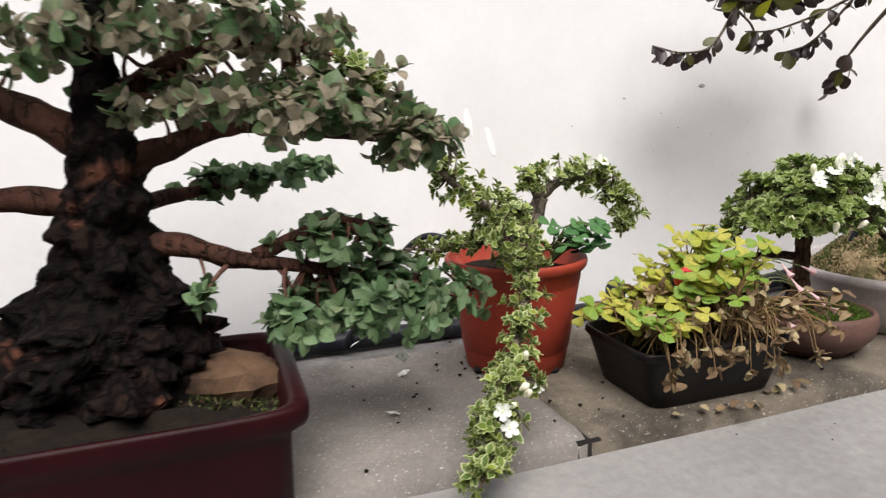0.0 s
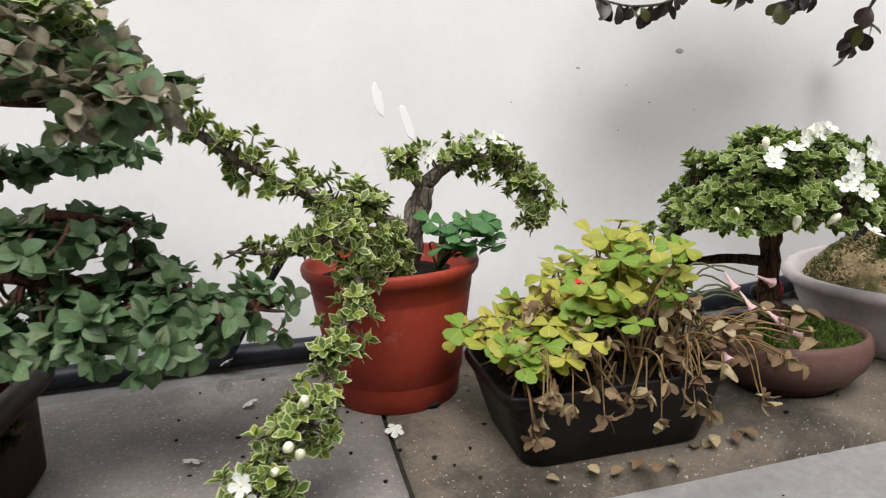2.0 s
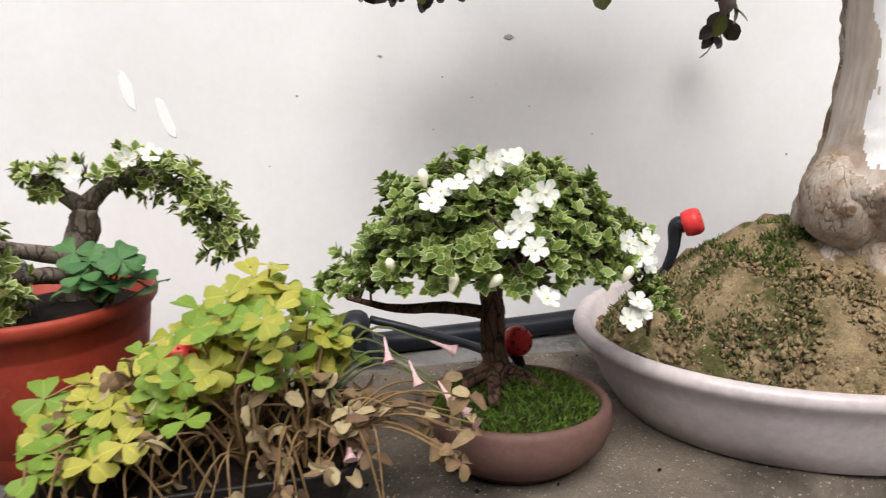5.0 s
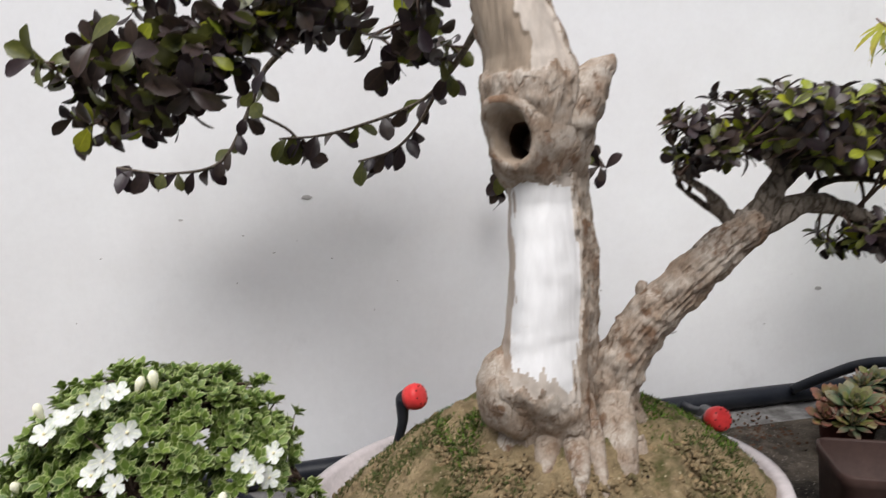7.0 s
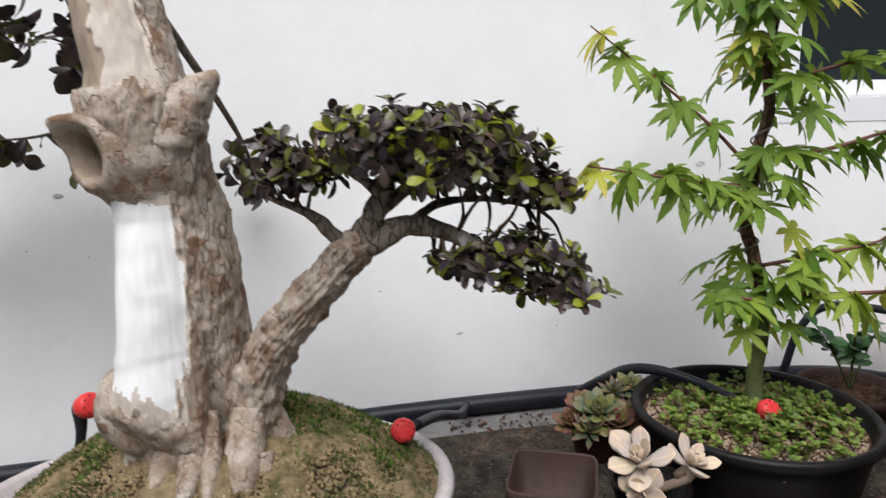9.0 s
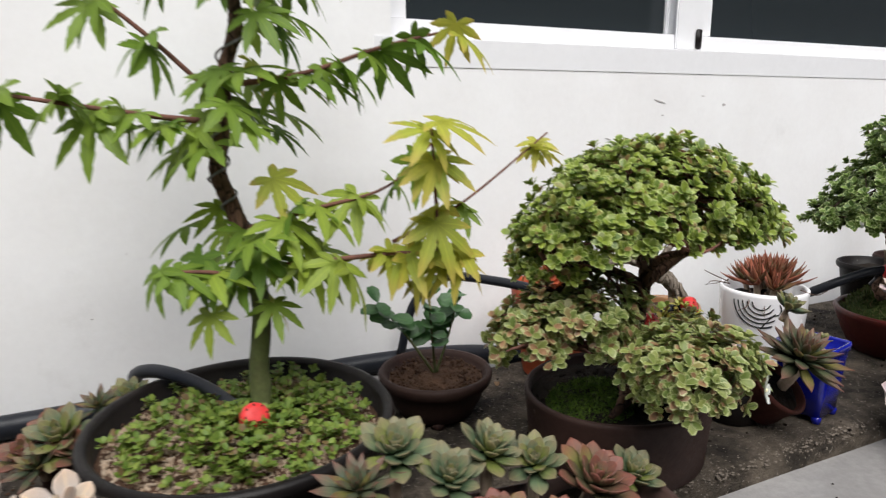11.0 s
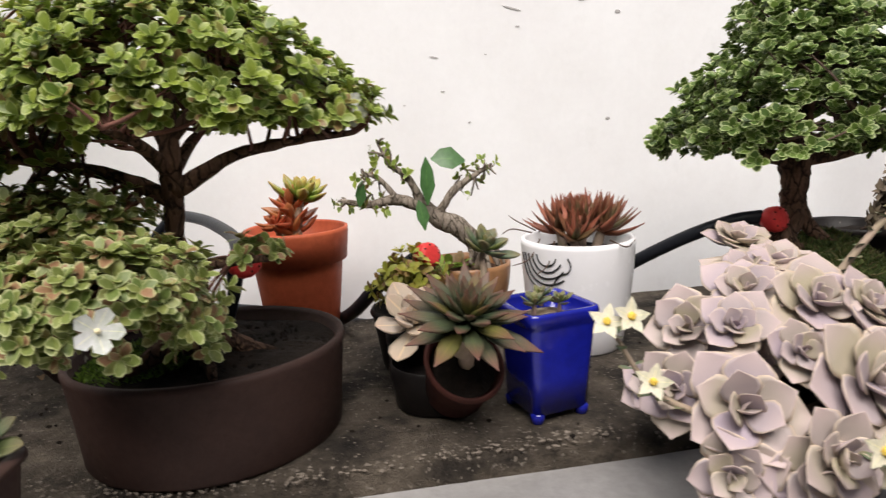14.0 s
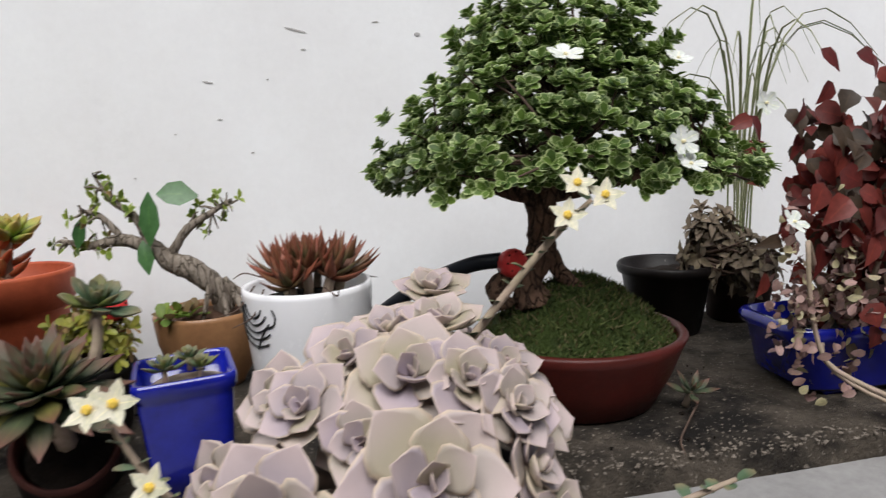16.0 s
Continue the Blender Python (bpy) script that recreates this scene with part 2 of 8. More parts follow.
M_GRIT = surface("pumice_grit", (0.46, 0.38, 0.29), (0.3, 0.2, 0.13), 200, 0.9, 0.4, 500)
M_ROCK = surface("brown_rock", (0.17, 0.1, 0.06), (0.085, 0.05, 0.032), 30, 0.9, 0.8, 160, c3=(0.04, 0.027, 0.019), scale3=30, lo3=0.5, hi3=0.7)
M_ALU = surface("white_window_frame", (0.82, 0.82, 0.84), (0.79, 0.79, 0.81), 6, 0.35, 0.0, 80, spec=0.5, grain=0.95)
M_WIRE = surface("grey_wire", (0.3, 0.29, 0.28), (0.2, 0.2, 0.2), 50, 0.4, 0.0, metal=0.7)
M_BROWNPLASTIC = surface("brown_plastic", (0.085, 0.05, 0.042), (0.06, 0.036, 0.03), 20, 0.5, 0.15)

M_GLASS, _nt, _p = nodes_of("dark_window_glass")
_p.inputs["Base Color"].default_value = (0.02, 0.025, 0.028, 1)
_p.inputs["Roughness"].default_value = 0.04
_p.inputs["Specular IOR Level"].default_value = 0.6

M_BARK_RED = bark("red_brown_bark", (0.15, 0.07, 0.05), (0.06, 0.032, 0.025), crack=(0.03, 0.018, 0.014), scale=120, dist=0.003, broken=0.45)
M_BARK_DARK = bark("dark_rough_bark", (0.032, 0.019, 0.015), (0.012, 0.009, 0.008), crack=(0.004, 0.003, 0.003), scale=75, patch=(0.17, 0.07, 0.045), patch_scale=22, patch_lo=0.58, dist=0.01, stretch=(1, 1, 0.6), crack_w=0.3)
M_BARK_PALE = bark("pale_cracked_bark", (0.62, 0.55, 0.48), (0.36, 0.27, 0.2), crack=(0.24, 0.17, 0.12), scale=150, stretch=(1, 1, 0.3), bump=0.6, dist=0.002, crack_w=0.08, broken=0.42, patch=(0.26, 0.165, 0.11), patch_scale=48, patch_lo=0.55)
M_WOOD_BROWN = surface("brown_stained_wood", (0.40, 0.26, 0.17), (0.29, 0.185, 0.125), 60, 0.8, 0.5, 200, c3=(0.52, 0.42, 0.33), scale3=40, lo3=0.55, hi3=0.75)
M_BARK_WHITE = surface("bleached_deadwood", (0.92, 0.91, 0.91), (0.85, 0.84, 0.83), 16, 0.65, 0.3, 140, c3=(0.5, 0.42, 0.35), scale3=16, lo3=0.63, hi3=0.85, stretch=(1, 1, 0.15), grain=0.86)
M_WOOD_PALE = surface("pale_worn_wood", (0.66, 0.59, 0.52), (0.5, 0.42, 0.35), 18, 0.75, 0.4, 160, c3=(0.33, 0.23, 0.16), scale3=16, lo3=0.55, hi3=0.75, stretch=(1, 1, 0.25))
M_WOOD_TAN = surface("weathered_wood", (0.42, 0.34, 0.26), (0.31, 0.24, 0.18), 22, 0.8, 0.5, 180, c3=(0.55, 0.49, 0.42), scale3=10, lo3=0.52, hi3=0.7, stretch=(1, 1, 0.2))
M_HOLE = surface("dark_brown_hole", (0.06, 0.03, 0.018), (0.03, 0.016, 0.01), 40, 0.95, 0.6)
M_BARK_BROWN = bark("brown_bark", (0.22, 0.13, 0.09), (0.11, 0.068, 0.048), scale=150, dist=0.002)
M_BARK_GREY = bark("grey_bark", (0.36, 0.31, 0.26), (0.24, 0.2, 0.165), crack=(0.1, 0.08, 0.06), scale=170, dist=0.0015)
M_TWIG = surface("twig_bark", (0.15, 0.1, 0.075), (0.09, 0.06, 0.048), 120, 0.85, 0.4, 400)
M_TWIG_RED = surface("red_twig_bark", (0.22, 0.1, 0.075), (0.13, 0.065, 0.05), 120, 0.85, 0.4, 400)
M_STEM_GREEN = surface("green_stem", (0.16, 0.2, 0.07), (0.12, 0.13, 0.06), 60, 0.6, 0.3, 300)
M_STEM_STRAW = surface("dry_straw_stem", (0.3, 0.2, 0.09), (0.17, 0.1, 0.05), 80, 0.8, 0.3, 300)
M_STEM_DARK = surface("old_woody_stem", (0.12, 0.08, 0.06), (0.07, 0.05, 0.04), 80, 0.8, 0.3, 300)
M_STEM_PINK = surface("pink_stem", (0.45, 0.33, 0.27), (0.36, 0.3, 0.2), 80, 0.6, 0.2, 300)

L_SERISSA = foliage("variegated_small_leaf", (0.09, 0.155, 0.028), (0.2, 0.28, 0.05), edge=(0.5, 0.56, 0.24), edge_lo=0.76, edge_hi=0.95)
L_SERISSA2 = foliage("variegated_dark_leaf", (0.06, 0.115, 0.022), (0.15, 0.23, 0.04), edge=(0.46, 0.54, 0.24), edge_lo=0.74, edge_hi=0.95)
L_SERISSA3 = foliage("cream_edged_leaf", (0.08, 0.14, 0.028), (0.19, 0.26, 0.045), c3=(0.3, 0.36, 0.05), part3=0.15, edge=(0.58, 0.62, 0.3), edge_lo=0.66, edge_hi=0.9)
L_CARMONA = foliage("round_leaf_pale_rim", (0.10, 0.17, 0.025), (0.33, 0.40, 0.06), c3=(0.3, 0.19, 0.08), part3=0.1, edge=(0.5, 0.57, 0.2), edge_lo=0.7, edge_hi=1.1, rough=0.4)
L_CARMONA_LOW = foliage("round_leaf_browning", (0.15, 0.21, 0.05), (0.32, 0.35, 0.10), c3=(0.36, 0.2, 0.11), part3=0.22, edge=(0.52, 0.55, 0.26), edge_lo=0.7, edge_hi=1.1)
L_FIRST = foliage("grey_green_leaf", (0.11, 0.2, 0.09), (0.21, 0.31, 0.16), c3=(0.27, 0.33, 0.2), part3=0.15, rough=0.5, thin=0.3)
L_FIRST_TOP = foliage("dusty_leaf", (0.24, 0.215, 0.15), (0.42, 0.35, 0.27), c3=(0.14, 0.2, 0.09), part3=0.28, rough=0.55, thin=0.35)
L_DARK = foliage("dark_glossy_leaf", (0.038, 0.024, 0.032), (0.08, 0.055, 0.045), c3=(0.12, 0.125, 0.03), part3=0.25, rough=0.36, thin=0.15, spec=0.45)
L_YELLOW = foliage("yellow_green_leaf", (0.42, 0.42, 0.03), (0.3, 0.36, 0.04), rough=0.4, thin=0.3)
L_MAPLE = foliage("maple_leaf_green", (0.13, 0.235, 0.03), (0.25, 0.35, 0.045), rough=0.5, thin=0.4, object_random=True)
L_MAPLE_MID = foliage("maple_leaf_lime", (0.26, 0.38, 0.05), (0.36, 0.44, 0.06), rough=0.5, thin=0.4, object_random=True)
L_MAPLE_YOUNG = foliage("maple_leaf_yellow", (0.40, 0.47, 0.06), (0.55, 0.53, 0.08), rough=0.5, thin=0.4, object_random=True, tip=(0.55, 0.42, 0.1))
L_OXALIS = foliage("clover_leaf_lime", (0.44, 0.46, 0.07), (0.62, 0.56, 0.12), c3=(0.26, 0.4, 0.06), part3=0.3, rough=0.5, thin=0.35, object_random=True)
L_OXALIS_GREEN = foliage("clover_leaf_green", (0.075, 0.2, 0.07), (0.12, 0.27, 0.09), rough=0.5, thin=0.3, object_random=True)
L_DRY = foliage("dry_leaf", (0.33, 0.22, 0.12), (0.17, 0.1, 0.06), c3=(0.5, 0.4, 0.24), part3=0.3, rough=0.8, thin=0.2)
L_PETAL = foliage("white_petal", (0.88, 0.88, 0.88), (0.92, 0.92, 0.9), rough=0.5, thin=0.2)
L_PINK = foliage("pink_petal", (0.68, 0.4, 0.58), (0.78, 0.56, 0.7), rough=0.5, thin=0.3)
L_CREAM = foliage("cream_petal", (0.78, 0.72, 0.56), (0.82, 0.76, 0.62), rough=0.5, thin=0.2)
L_STAMEN = foliage("yellow_stamen", (0.65, 0.42, 0.06), (0.7, 0.5, 0.1), rough=0.7, thin=0.0)
L_MOSS = foliage("moss_blade", (0.09, 0.16, 0.02), (0.16, 0.26, 0.03), c3=(0.05, 0.07, 0.015), part3=0.25, rough=0.7, thin=0.2)
L_MOSS_DARK = foliage("dark_moss_blade", (0.05, 0.075, 0.015), (0.1, 0.12, 0.03), c3=(0.14, 0.11, 0.05), part3=0.2, rough=0.8, thin=0.1)
L_HERB = foliage("small_herb_leaf", (0.12, 0.2, 0.03), (0.24, 0.31, 0.055), c3=(0.2, 0.13, 0.06), part3=0.15, rough=0.55, thin=0.3)
L_GHOST = foliage("ghost_succulent_leaf", (0.43, 0.345, 0.42), (0.47, 0.405, 0.30), rough=0.5, thin=0.0, spec=0.35, object_random=True, edge=(0.66, 0.53, 0.4), edge_lo=0.82, edge_hi=1.0, tip=(0.55, 0.43, 0.42))
L_GHOST_PINK = foliage("pink_succulent_leaf", (0.58, 0.5, 0.5), (0.66, 0.54, 0.42), rough=0.5, thin=0.0, spec=0.3, object_random=True, tip=(0.66, 0.5, 0.38))
L_ECHEV = foliage("grey_rosette_leaf", (0.05, 0.075, 0.04), (0.10, 0.11, 0.065), rough=0.5, thin=0.0, object_random=True, tip=(0.15, 0.055, 0.045), c3=(0.15, 0.14, 0.04), part3=0.2)
L_ECHEV_GREEN = foliage("green_rosette_leaf", (0.075, 0.125, 0.07), (0.13, 0.18, 0.1), rough=0.5, thin=0.0, object_random=True, tip=(0.2, 0.16, 0.09), c3=(0.17, 0.2, 0.05), part3=0.3)
L_ECHEV_RED = foliage("red_green_rosette_leaf", (0.13, 0.06, 0.045), (0.09, 0.1, 0.05), rough=0.5, thin=0.0, object_random=True, tip=(0.2, 0.065, 0.05), c3=(0.19, 0.19, 0.06), part3=0.25)
L_HAWORTHIA = foliage("red_brown_spike_leaf", (0.22, 0.06, 0.035), (0.10, 0.10, 0.045), rough=0.45, thin=0.0, object_random=True, tip=(0.26, 0.08, 0.05), c3=(0.4, 0.14, 0.09), part3=0.15)
L_JELLY_RED = foliage("jelly_red_leaf", (0.5, 0.1, 0.05), (0.42, 0.16, 0.06), rough=0.3, thin=0.0, object_random=True)
L_JELLY_GREEN = foliage("jelly_green_leaf", (0.22, 0.34, 0.05), (0.3, 0.36, 0.06), rough=0.3, thin=0.0, object_random=True, tip=(0.4, 0.25, 0.08))
L_REDVINE = foliage("red_vine_leaf", (0.10, 0.014, 0.013), (0.22, 0.04, 0.03), c3=(0.07, 0.045, 0.03), part3=0.35, rough=0.5, thin=0.25)
L_TRAIL = foliage("dusky_pink_bead_leaf", (0.36, 0.22, 0.2), (0.25, 0.15, 0.14), c3=(0.42, 0.36, 0.22), part3=0.2, rough=0.6, thin=0.0)
L_GRASS = foliage("striped_grass_blade", (0.14, 0.17, 0.07), (0.26, 0.27, 0.14), edge=(0.5, 0.48, 0.33), edge_lo=0.7, edge_hi=0.9, rough=0.6, thin=0.25)
L_ROUND = foliage("round_waxy_leaf", (0.05, 0.13, 0.04), (0.08, 0.18, 0.06), rough=0.35, thin=0.15)
L_HERB_Y = foliage("yellow_herb_leaf", (0.32, 0.34, 0.05), (0.45, 0.4, 0.08), c3=(0.3, 0.18, 0.07), part3=0.2, thin=0.2)
# Dull brown for the added wall that blocks low fill light.
M_FILL_BLOCKER = surface("fill_blocker_brown", (0.15, 0.125, 0.105), (0.1, 0.085, 0.072), 1.2, 0.9, 0.3, 30)


# ---- building tools ----
rng = random.Random(7)
BASE = {}


def thing(name, at, label, category, group="", kind=""):
    """An Empty at the base of a thing."""
    ob = new(name)
    ob.empty_display_size = 0.02
    ob.location = at
    BASE[ob] = Vector(at)
    return tagged(ob, label, category, group, kind)


def hold(ob, parent):
    ob.parent = parent
    ob.matrix_parent_inverse = Matrix.Translation(-BASE[parent]) if parent in BASE else Matrix()
    if parent not in BASE and parent.parent is not None:
        ob.matrix_parent_inverse = Matrix()
    return ob


def settle(t, dx=0.0, dy=0.0, dz=0.0, sx=1.0, sy=1.0, sz=1.0):
    """Moves a whole thing on its support and sets its size about its base."""
    t.location = BASE[t] + Vector((dx, dy, dz))
    t.scale = (sx, sy, sz)


def finish(me, mat, smooth=True):
    me.materials.append(mat)
    if smooth:
        me.shade_smooth()
    return me


def part(name, data, mat, parent=None, label="", smooth=True, at=None, kind=""):
    """One mesh object, in world coordinates, under a thing or a part. data: a bmesh or a mesh."""
    if isinstance(data, bmesh.types.BMesh):
        me = bpy.data.meshes.new(name)
        data.to_mesh(me)
        data.free()
    else:
        me = data
    if mat is not None and not me.materials:
        finish(me, mat, smooth)
    ob = new(name, me)
    if parent is not None:
        hold(ob, parent)
    if at is not None:
        ob.matrix_basis = at
    return tagged(ob, label, kind=kind)


def mesh(name, verts, faces, uv=None):
    me = bpy.data.meshes.new(name)
    me.from_pydata([tuple(v) for v in verts], [], faces)
    if uv is not None:
        layer = me.uv_layers.new(name="UVMap")
        idx = np.empty(len(me.loops), dtype=np.int32)
        me.loops.foreach_get("vertex_index", idx)
        layer.data.foreach_set("uv", np.asarray(uv, dtype=np.float32)[idx].ravel())
    me.update()
    return me


def lathe(profile, seg=40, sx=1.0, sy=1.0, at=(0, 0, 0), power=2.0, wob=0.0, tilt=(0, 0), turn=0.0):
    """Turns a profile of (radius, height) about z; power above 2 squares the plan off."""
    bm = bmesh.new()
    rings = []
    for r, z in profile:
        ring = []
        for k in range(seg):
            a = 2 * math.pi * k / seg
            c, s = math.cos(a), math.sin(a)
            e = (abs(c) ** power + abs(s) ** power) ** (-1 / power)
            w = 1 + wob * noise.noise((3 * c, 3 * s, z * 30))
            ring.append(bm.verts.new((r * e * c * sx * w, r * e * s * sy * w, z)))
        rings.append(ring)
    for a, b in zip(rings, rings[1:]):
        for k in range(seg):
            bm.faces.new((a[k], a[(k + 1) % seg], b[(k + 1) % seg], b[k]))
    bm.faces.new(rings[0][::-1])
    bm.faces.new(rings[-1])
    bm.transform(Matrix.Translation(at) @ pose(0, 0, 0, tilt[0], tilt[1], turn))
    return bm


def pot_profile(r0, r1, h, t, lip=0.0, lip_h=0.0, foot=0.0, depth=0.75):
    """Outside up from the foot, over the lip and down inside."""
    p = [(r0 * 0.5, 0.0), (r0 - 0.002, 0.0), (r0, 0.002)]
    if foot:
        p += [(r0, foot), (r0 + 0.003, foot + 0.002)]
    if lip:
        k = (h - lip_h) / h
        p += [(r0 + (r1 - r0) * k, h - lip_h), (r0 + (r1 - r0) * k + lip, h - lip_h + 0.001)]
    p += [(r1 + lip, h - 0.003), (r1 + lip - 0.0015, h - 0.0005), (r1 + lip - t * 0.6, h), (r1 + lip - t, h - 0.002)]
    p += [(r1 - t - 0.001, h * depth), (r1 * 0.4, h * depth)]
    return p


def mound(cx, cy, z0, rx, ry, h, rough=0.004, rings=14, seg=48, power=1.6, freq=40, peak=(0, 0), power_plan=2.0):
    """Earth heaped in a pot."""
    bm = bmesh.new()
    grid = []
    for i in range(rings + 1):
        f = i / rings
        ring = []
        for k in range(seg):
            a = 2 * math.pi * k / seg
            c, s = math.cos(a), math.sin(a)
            e = (abs(c) ** power_plan + abs(s) ** power_plan) ** (-1 / power_plan)
            x, y = cx + rx * f * e * c + peak[0] * (1 - f), cy + ry * f * e * s + peak[1] * (1 - f)
            z = z0 + h * (1 - f ** power)
            z += rough * noise.noise((x * freq, y * freq, 1.3)) + 0.5 * rough * noise.noise((x * freq * 3, y * freq * 3, 4.7))
            ring.append(bm.verts.new((x, y, z)))
            if i == 0:
                break
        grid.append(ring)
    for k in range(seg):
        bm.faces.new((grid[0][0], grid[1][k], grid[1][(k + 1) % seg]))
    for a, b in zip(grid[1:], grid[2:]):
        for k in range(seg):
            bm.faces.new((a[k], b[k], b[(k + 1) % seg], a[(k + 1) % seg]))
    return bm


def mound_height(x, y, cx, cy, z0, rx, ry, h, power=1.6):
    f = min(1.0, math.hypot((x - cx) / rx, (y - cy) / ry))
    return z0 + h * (1 - f ** power)


def smooth_line(pts, n=6):
    """A Catmull-Rom line through points (x, y, z, radius)."""
    p = [np.array(q, dtype=float) for q in pts]
    p = [2 * p[0] - p[1]] + p + [2 * p[-1] - p[-2]]
    out = []
    for i in range(1, len(p) - 2):
        a, b, c, d = p[i - 1:i + 3]
        for k in range(n):
            t = k / n
            out.append(0.5 * (2 * b + (c - a) * t + (2 * a - 5 * b + 4 * c - d) * t * t + (3 * b - a - 3 * c + d) * t ** 3))
    out.append(p[-2])
    return out


def tube_into(V, F, pts, seg=8, gnarl=0.0, freq=60, lobes=0.0, n=6, seed=0.0, close=True):
    """Adds a tapered, gnarled stem through (x, y, z, radius) to the vertex and face lists."""
    line = smooth_line(pts, n)
    up = Vector((0.31, 0.87, 0.11)).normalized()
    first = len(V)
    for i, q in enumerate(line):
        a = line[max(i - 1, 0)]
        b = line[min(i + 1, len(line) - 1)]
        d = Vector((b - a)[:3])
        if d.length < 1e-9:
            d = Vector((0, 0, 1))
        d.normalize()
        up = (up - d * up.dot(d)).normalized()
        side = d.cross(up)
        c, r = Vector(q[:3]), max(q[3], 0.0002)
        for k in range(seg):
            an = 2 * math.pi * k / seg
            o = up * math.cos(an) + side * math.sin(an)
            rr = r
            if gnarl:
                rr *= 1 + gnarl * noise.noise((c + o * r) * freq + Vector((seed, 0, 0))) + 0.5 * gnarl * noise.noise((c + o * r) * freq * 2.7)
            if lobes:
                rr *= 1 + lobes * math.sin(3 * an + 2.1 + i * 0.13) + 0.6 * lobes * math.sin(5 * an + 0.7 - i * 0.09)
            V.append(c + o * rr)
    for i in range(len(line) - 1):
        for k in range(seg):
            a, b = first + i * seg + k, first + i * seg + (k + 1) % seg
            F.append((a, b, b + seg, a + seg))
    if close:
        F.append(tuple(range(first + seg - 1, first - 1, -1)))
        last = first + (len(line) - 1) * seg
        F.append(tuple(range(last, last + seg)))


def stem(name, lines, mat, parent, label="", seg=8, **kw):
    ob = None
    for k, pts in enumerate(lines):
        V, F = [], []
        tube_into(V, F, pts, seg, seed=k * 3.7, **kw)
        ob = part(name, mesh(name, V, F), mat, parent, label)
    return ob


# leaf outlines: (along, half width) from base to tip
OVAL = [(0.0, 0.06), (0.28, 0.8), (0.62, 1.0), (1.0, 0.1)]
ROUND = [(0.0, 0.1), (0.3, 0.75), (0.7, 1.0), (1.0, 0.45)]
POINTED = [(0.0, 0.08), (0.22, 0.9), (0.5, 0.9), (0.78, 0.42), (1.0, 0.03)]
SOFT = [(0.0, 0.1), (0.12, 0.55), (0.3, 0.92), (0.5, 1.0), (0.7, 0.84), (0.87, 0.48), (1.0, 0.05)]
OBOVATE = [(0.0, 0.1), (0.2, 0.38), (0.42, 0.76), (0.66, 1.0), (0.86, 0.82), (1.0, 0.2)]
BLADE = [(0.0, 0.6), (0.35, 1.0), (0.7, 0.7), (1.0, 0.03)]


def leaf_cloud(name, leaves, outline, mat, parent, label="", fold=0.25, curl=0.25, kind="stuff"):
    """Many leaves in one mesh. leaves: rows of (place, direction, face, length, half width)."""
    n = len(leaves)
    P = np.array([l[0] for l in leaves], dtype=float)
    D = np.array([l[1] for l in leaves], dtype=float)
    D /= np.linalg.norm(D, axis=1)[:, None] + 1e-9
    U = np.array([l[2] for l in leaves], dtype=float)
    U -= D * np.sum(U * D, axis=1)[:, None]
    U /= np.linalg.norm(U, axis=1)[:, None] + 1e-9
    S = np.cross(D, U)
    Ln = np.array([l[3] for l in leaves])[:, None]
    W = np.array([l[4] for l in leaves])[:, None]
    rs = np.random.RandomState(n % 1000 + 5)
    cv = (curl * (0.4 + 1.2 * rs.rand(n)))[:, None]
    fd = (fold * (0.3 + 1.4 * rs.rand(n)))[:, None]
    rows, uv = [], []
    m = len(outline)
    for i, (t, w) in enumerate(outline):
        c = P + D * (t * Ln) - U * (cv * t * t * Ln)
        for s in (-1, 0, 1):
            rows.append(c + S * (s * w * W) + (U * (fd * w * W) if s else 0))
            uv.append((1.0 if s or i in (0, m - 1) else 0.0, t))
    k = 3 * m
    V = np.stack(rows, axis=1).reshape(-1, 3)
    base = np.arange(n)[:, None] * k
    quads = []
    for i in range(m - 1):
        for s in (0, 1):
            a = 3 * i + s
            quads.append((a, a + 1, a + 4, a + 3))
    Q = (base[:, :, None] + np.array(quads)[None]).reshape(-1, 4)
    me = bpy.data.meshes.new(name)
    me.vertices.add(len(V))
    me.vertices.foreach_set("co", V.astype(np.float32).ravel())
    me.loops.add(Q.size)
    me.loops.foreach_set("vertex_index", Q.astype(np.int32).ravel())
    me.polygons.add(len(Q))
    me.polygons.foreach_set("loop_start", np.arange(0, Q.size, 4, dtype=np.int32))
    layer = me.uv_layers.new(name="UVMap")
    layer.data.foreach_set("uv", np.array(uv, dtype=np.float32)[Q.ravel() % k].ravel())
    me.update(calc_edges=True)
    me.validate()
    return part(name, me, mat, parent, label, kind=kind)


def rand_dir(r, zmin=-1.0):
    while True:
        v = Vector((r.gauss(0, 1), r.gauss(0, 1), r.gauss(0, 1)))
        if v.length > 0.01:
            v.normalize()
            if v.z >= zmin:
                return v


def tuft(r, p, axis, n, length, width, spread=(0.5, 1.2), loose=0.12):
    """Leaves set spirally on a shoot's tip."""
    axis = axis.normalized()
    a = axis.cross(Vector((0.3, 0.5, 0.8))).normalized()
    b = axis.cross(a)
    out, ph = [], r.random() * 6.28
    for k in range(n):
        an = ph + k * 2.4
        t = spread[0] + (spread[1] - spread[0]) * (1 - k / n)
        rad = a * math.cos(an) + b * math.sin(an)
        d = axis * math.cos(t) + rad * math.sin(t)
        f = axis * math.sin(t) - rad * math.cos(t)
        ln = length * r.uniform(0.7, 1.15)
        out.append((p - axis * (0.25 * length * (1 - k / n)), d + rand_dir(r) * loose, f + rand_dir(r) * loose * 0.7, ln, width * ln / length))
    return out


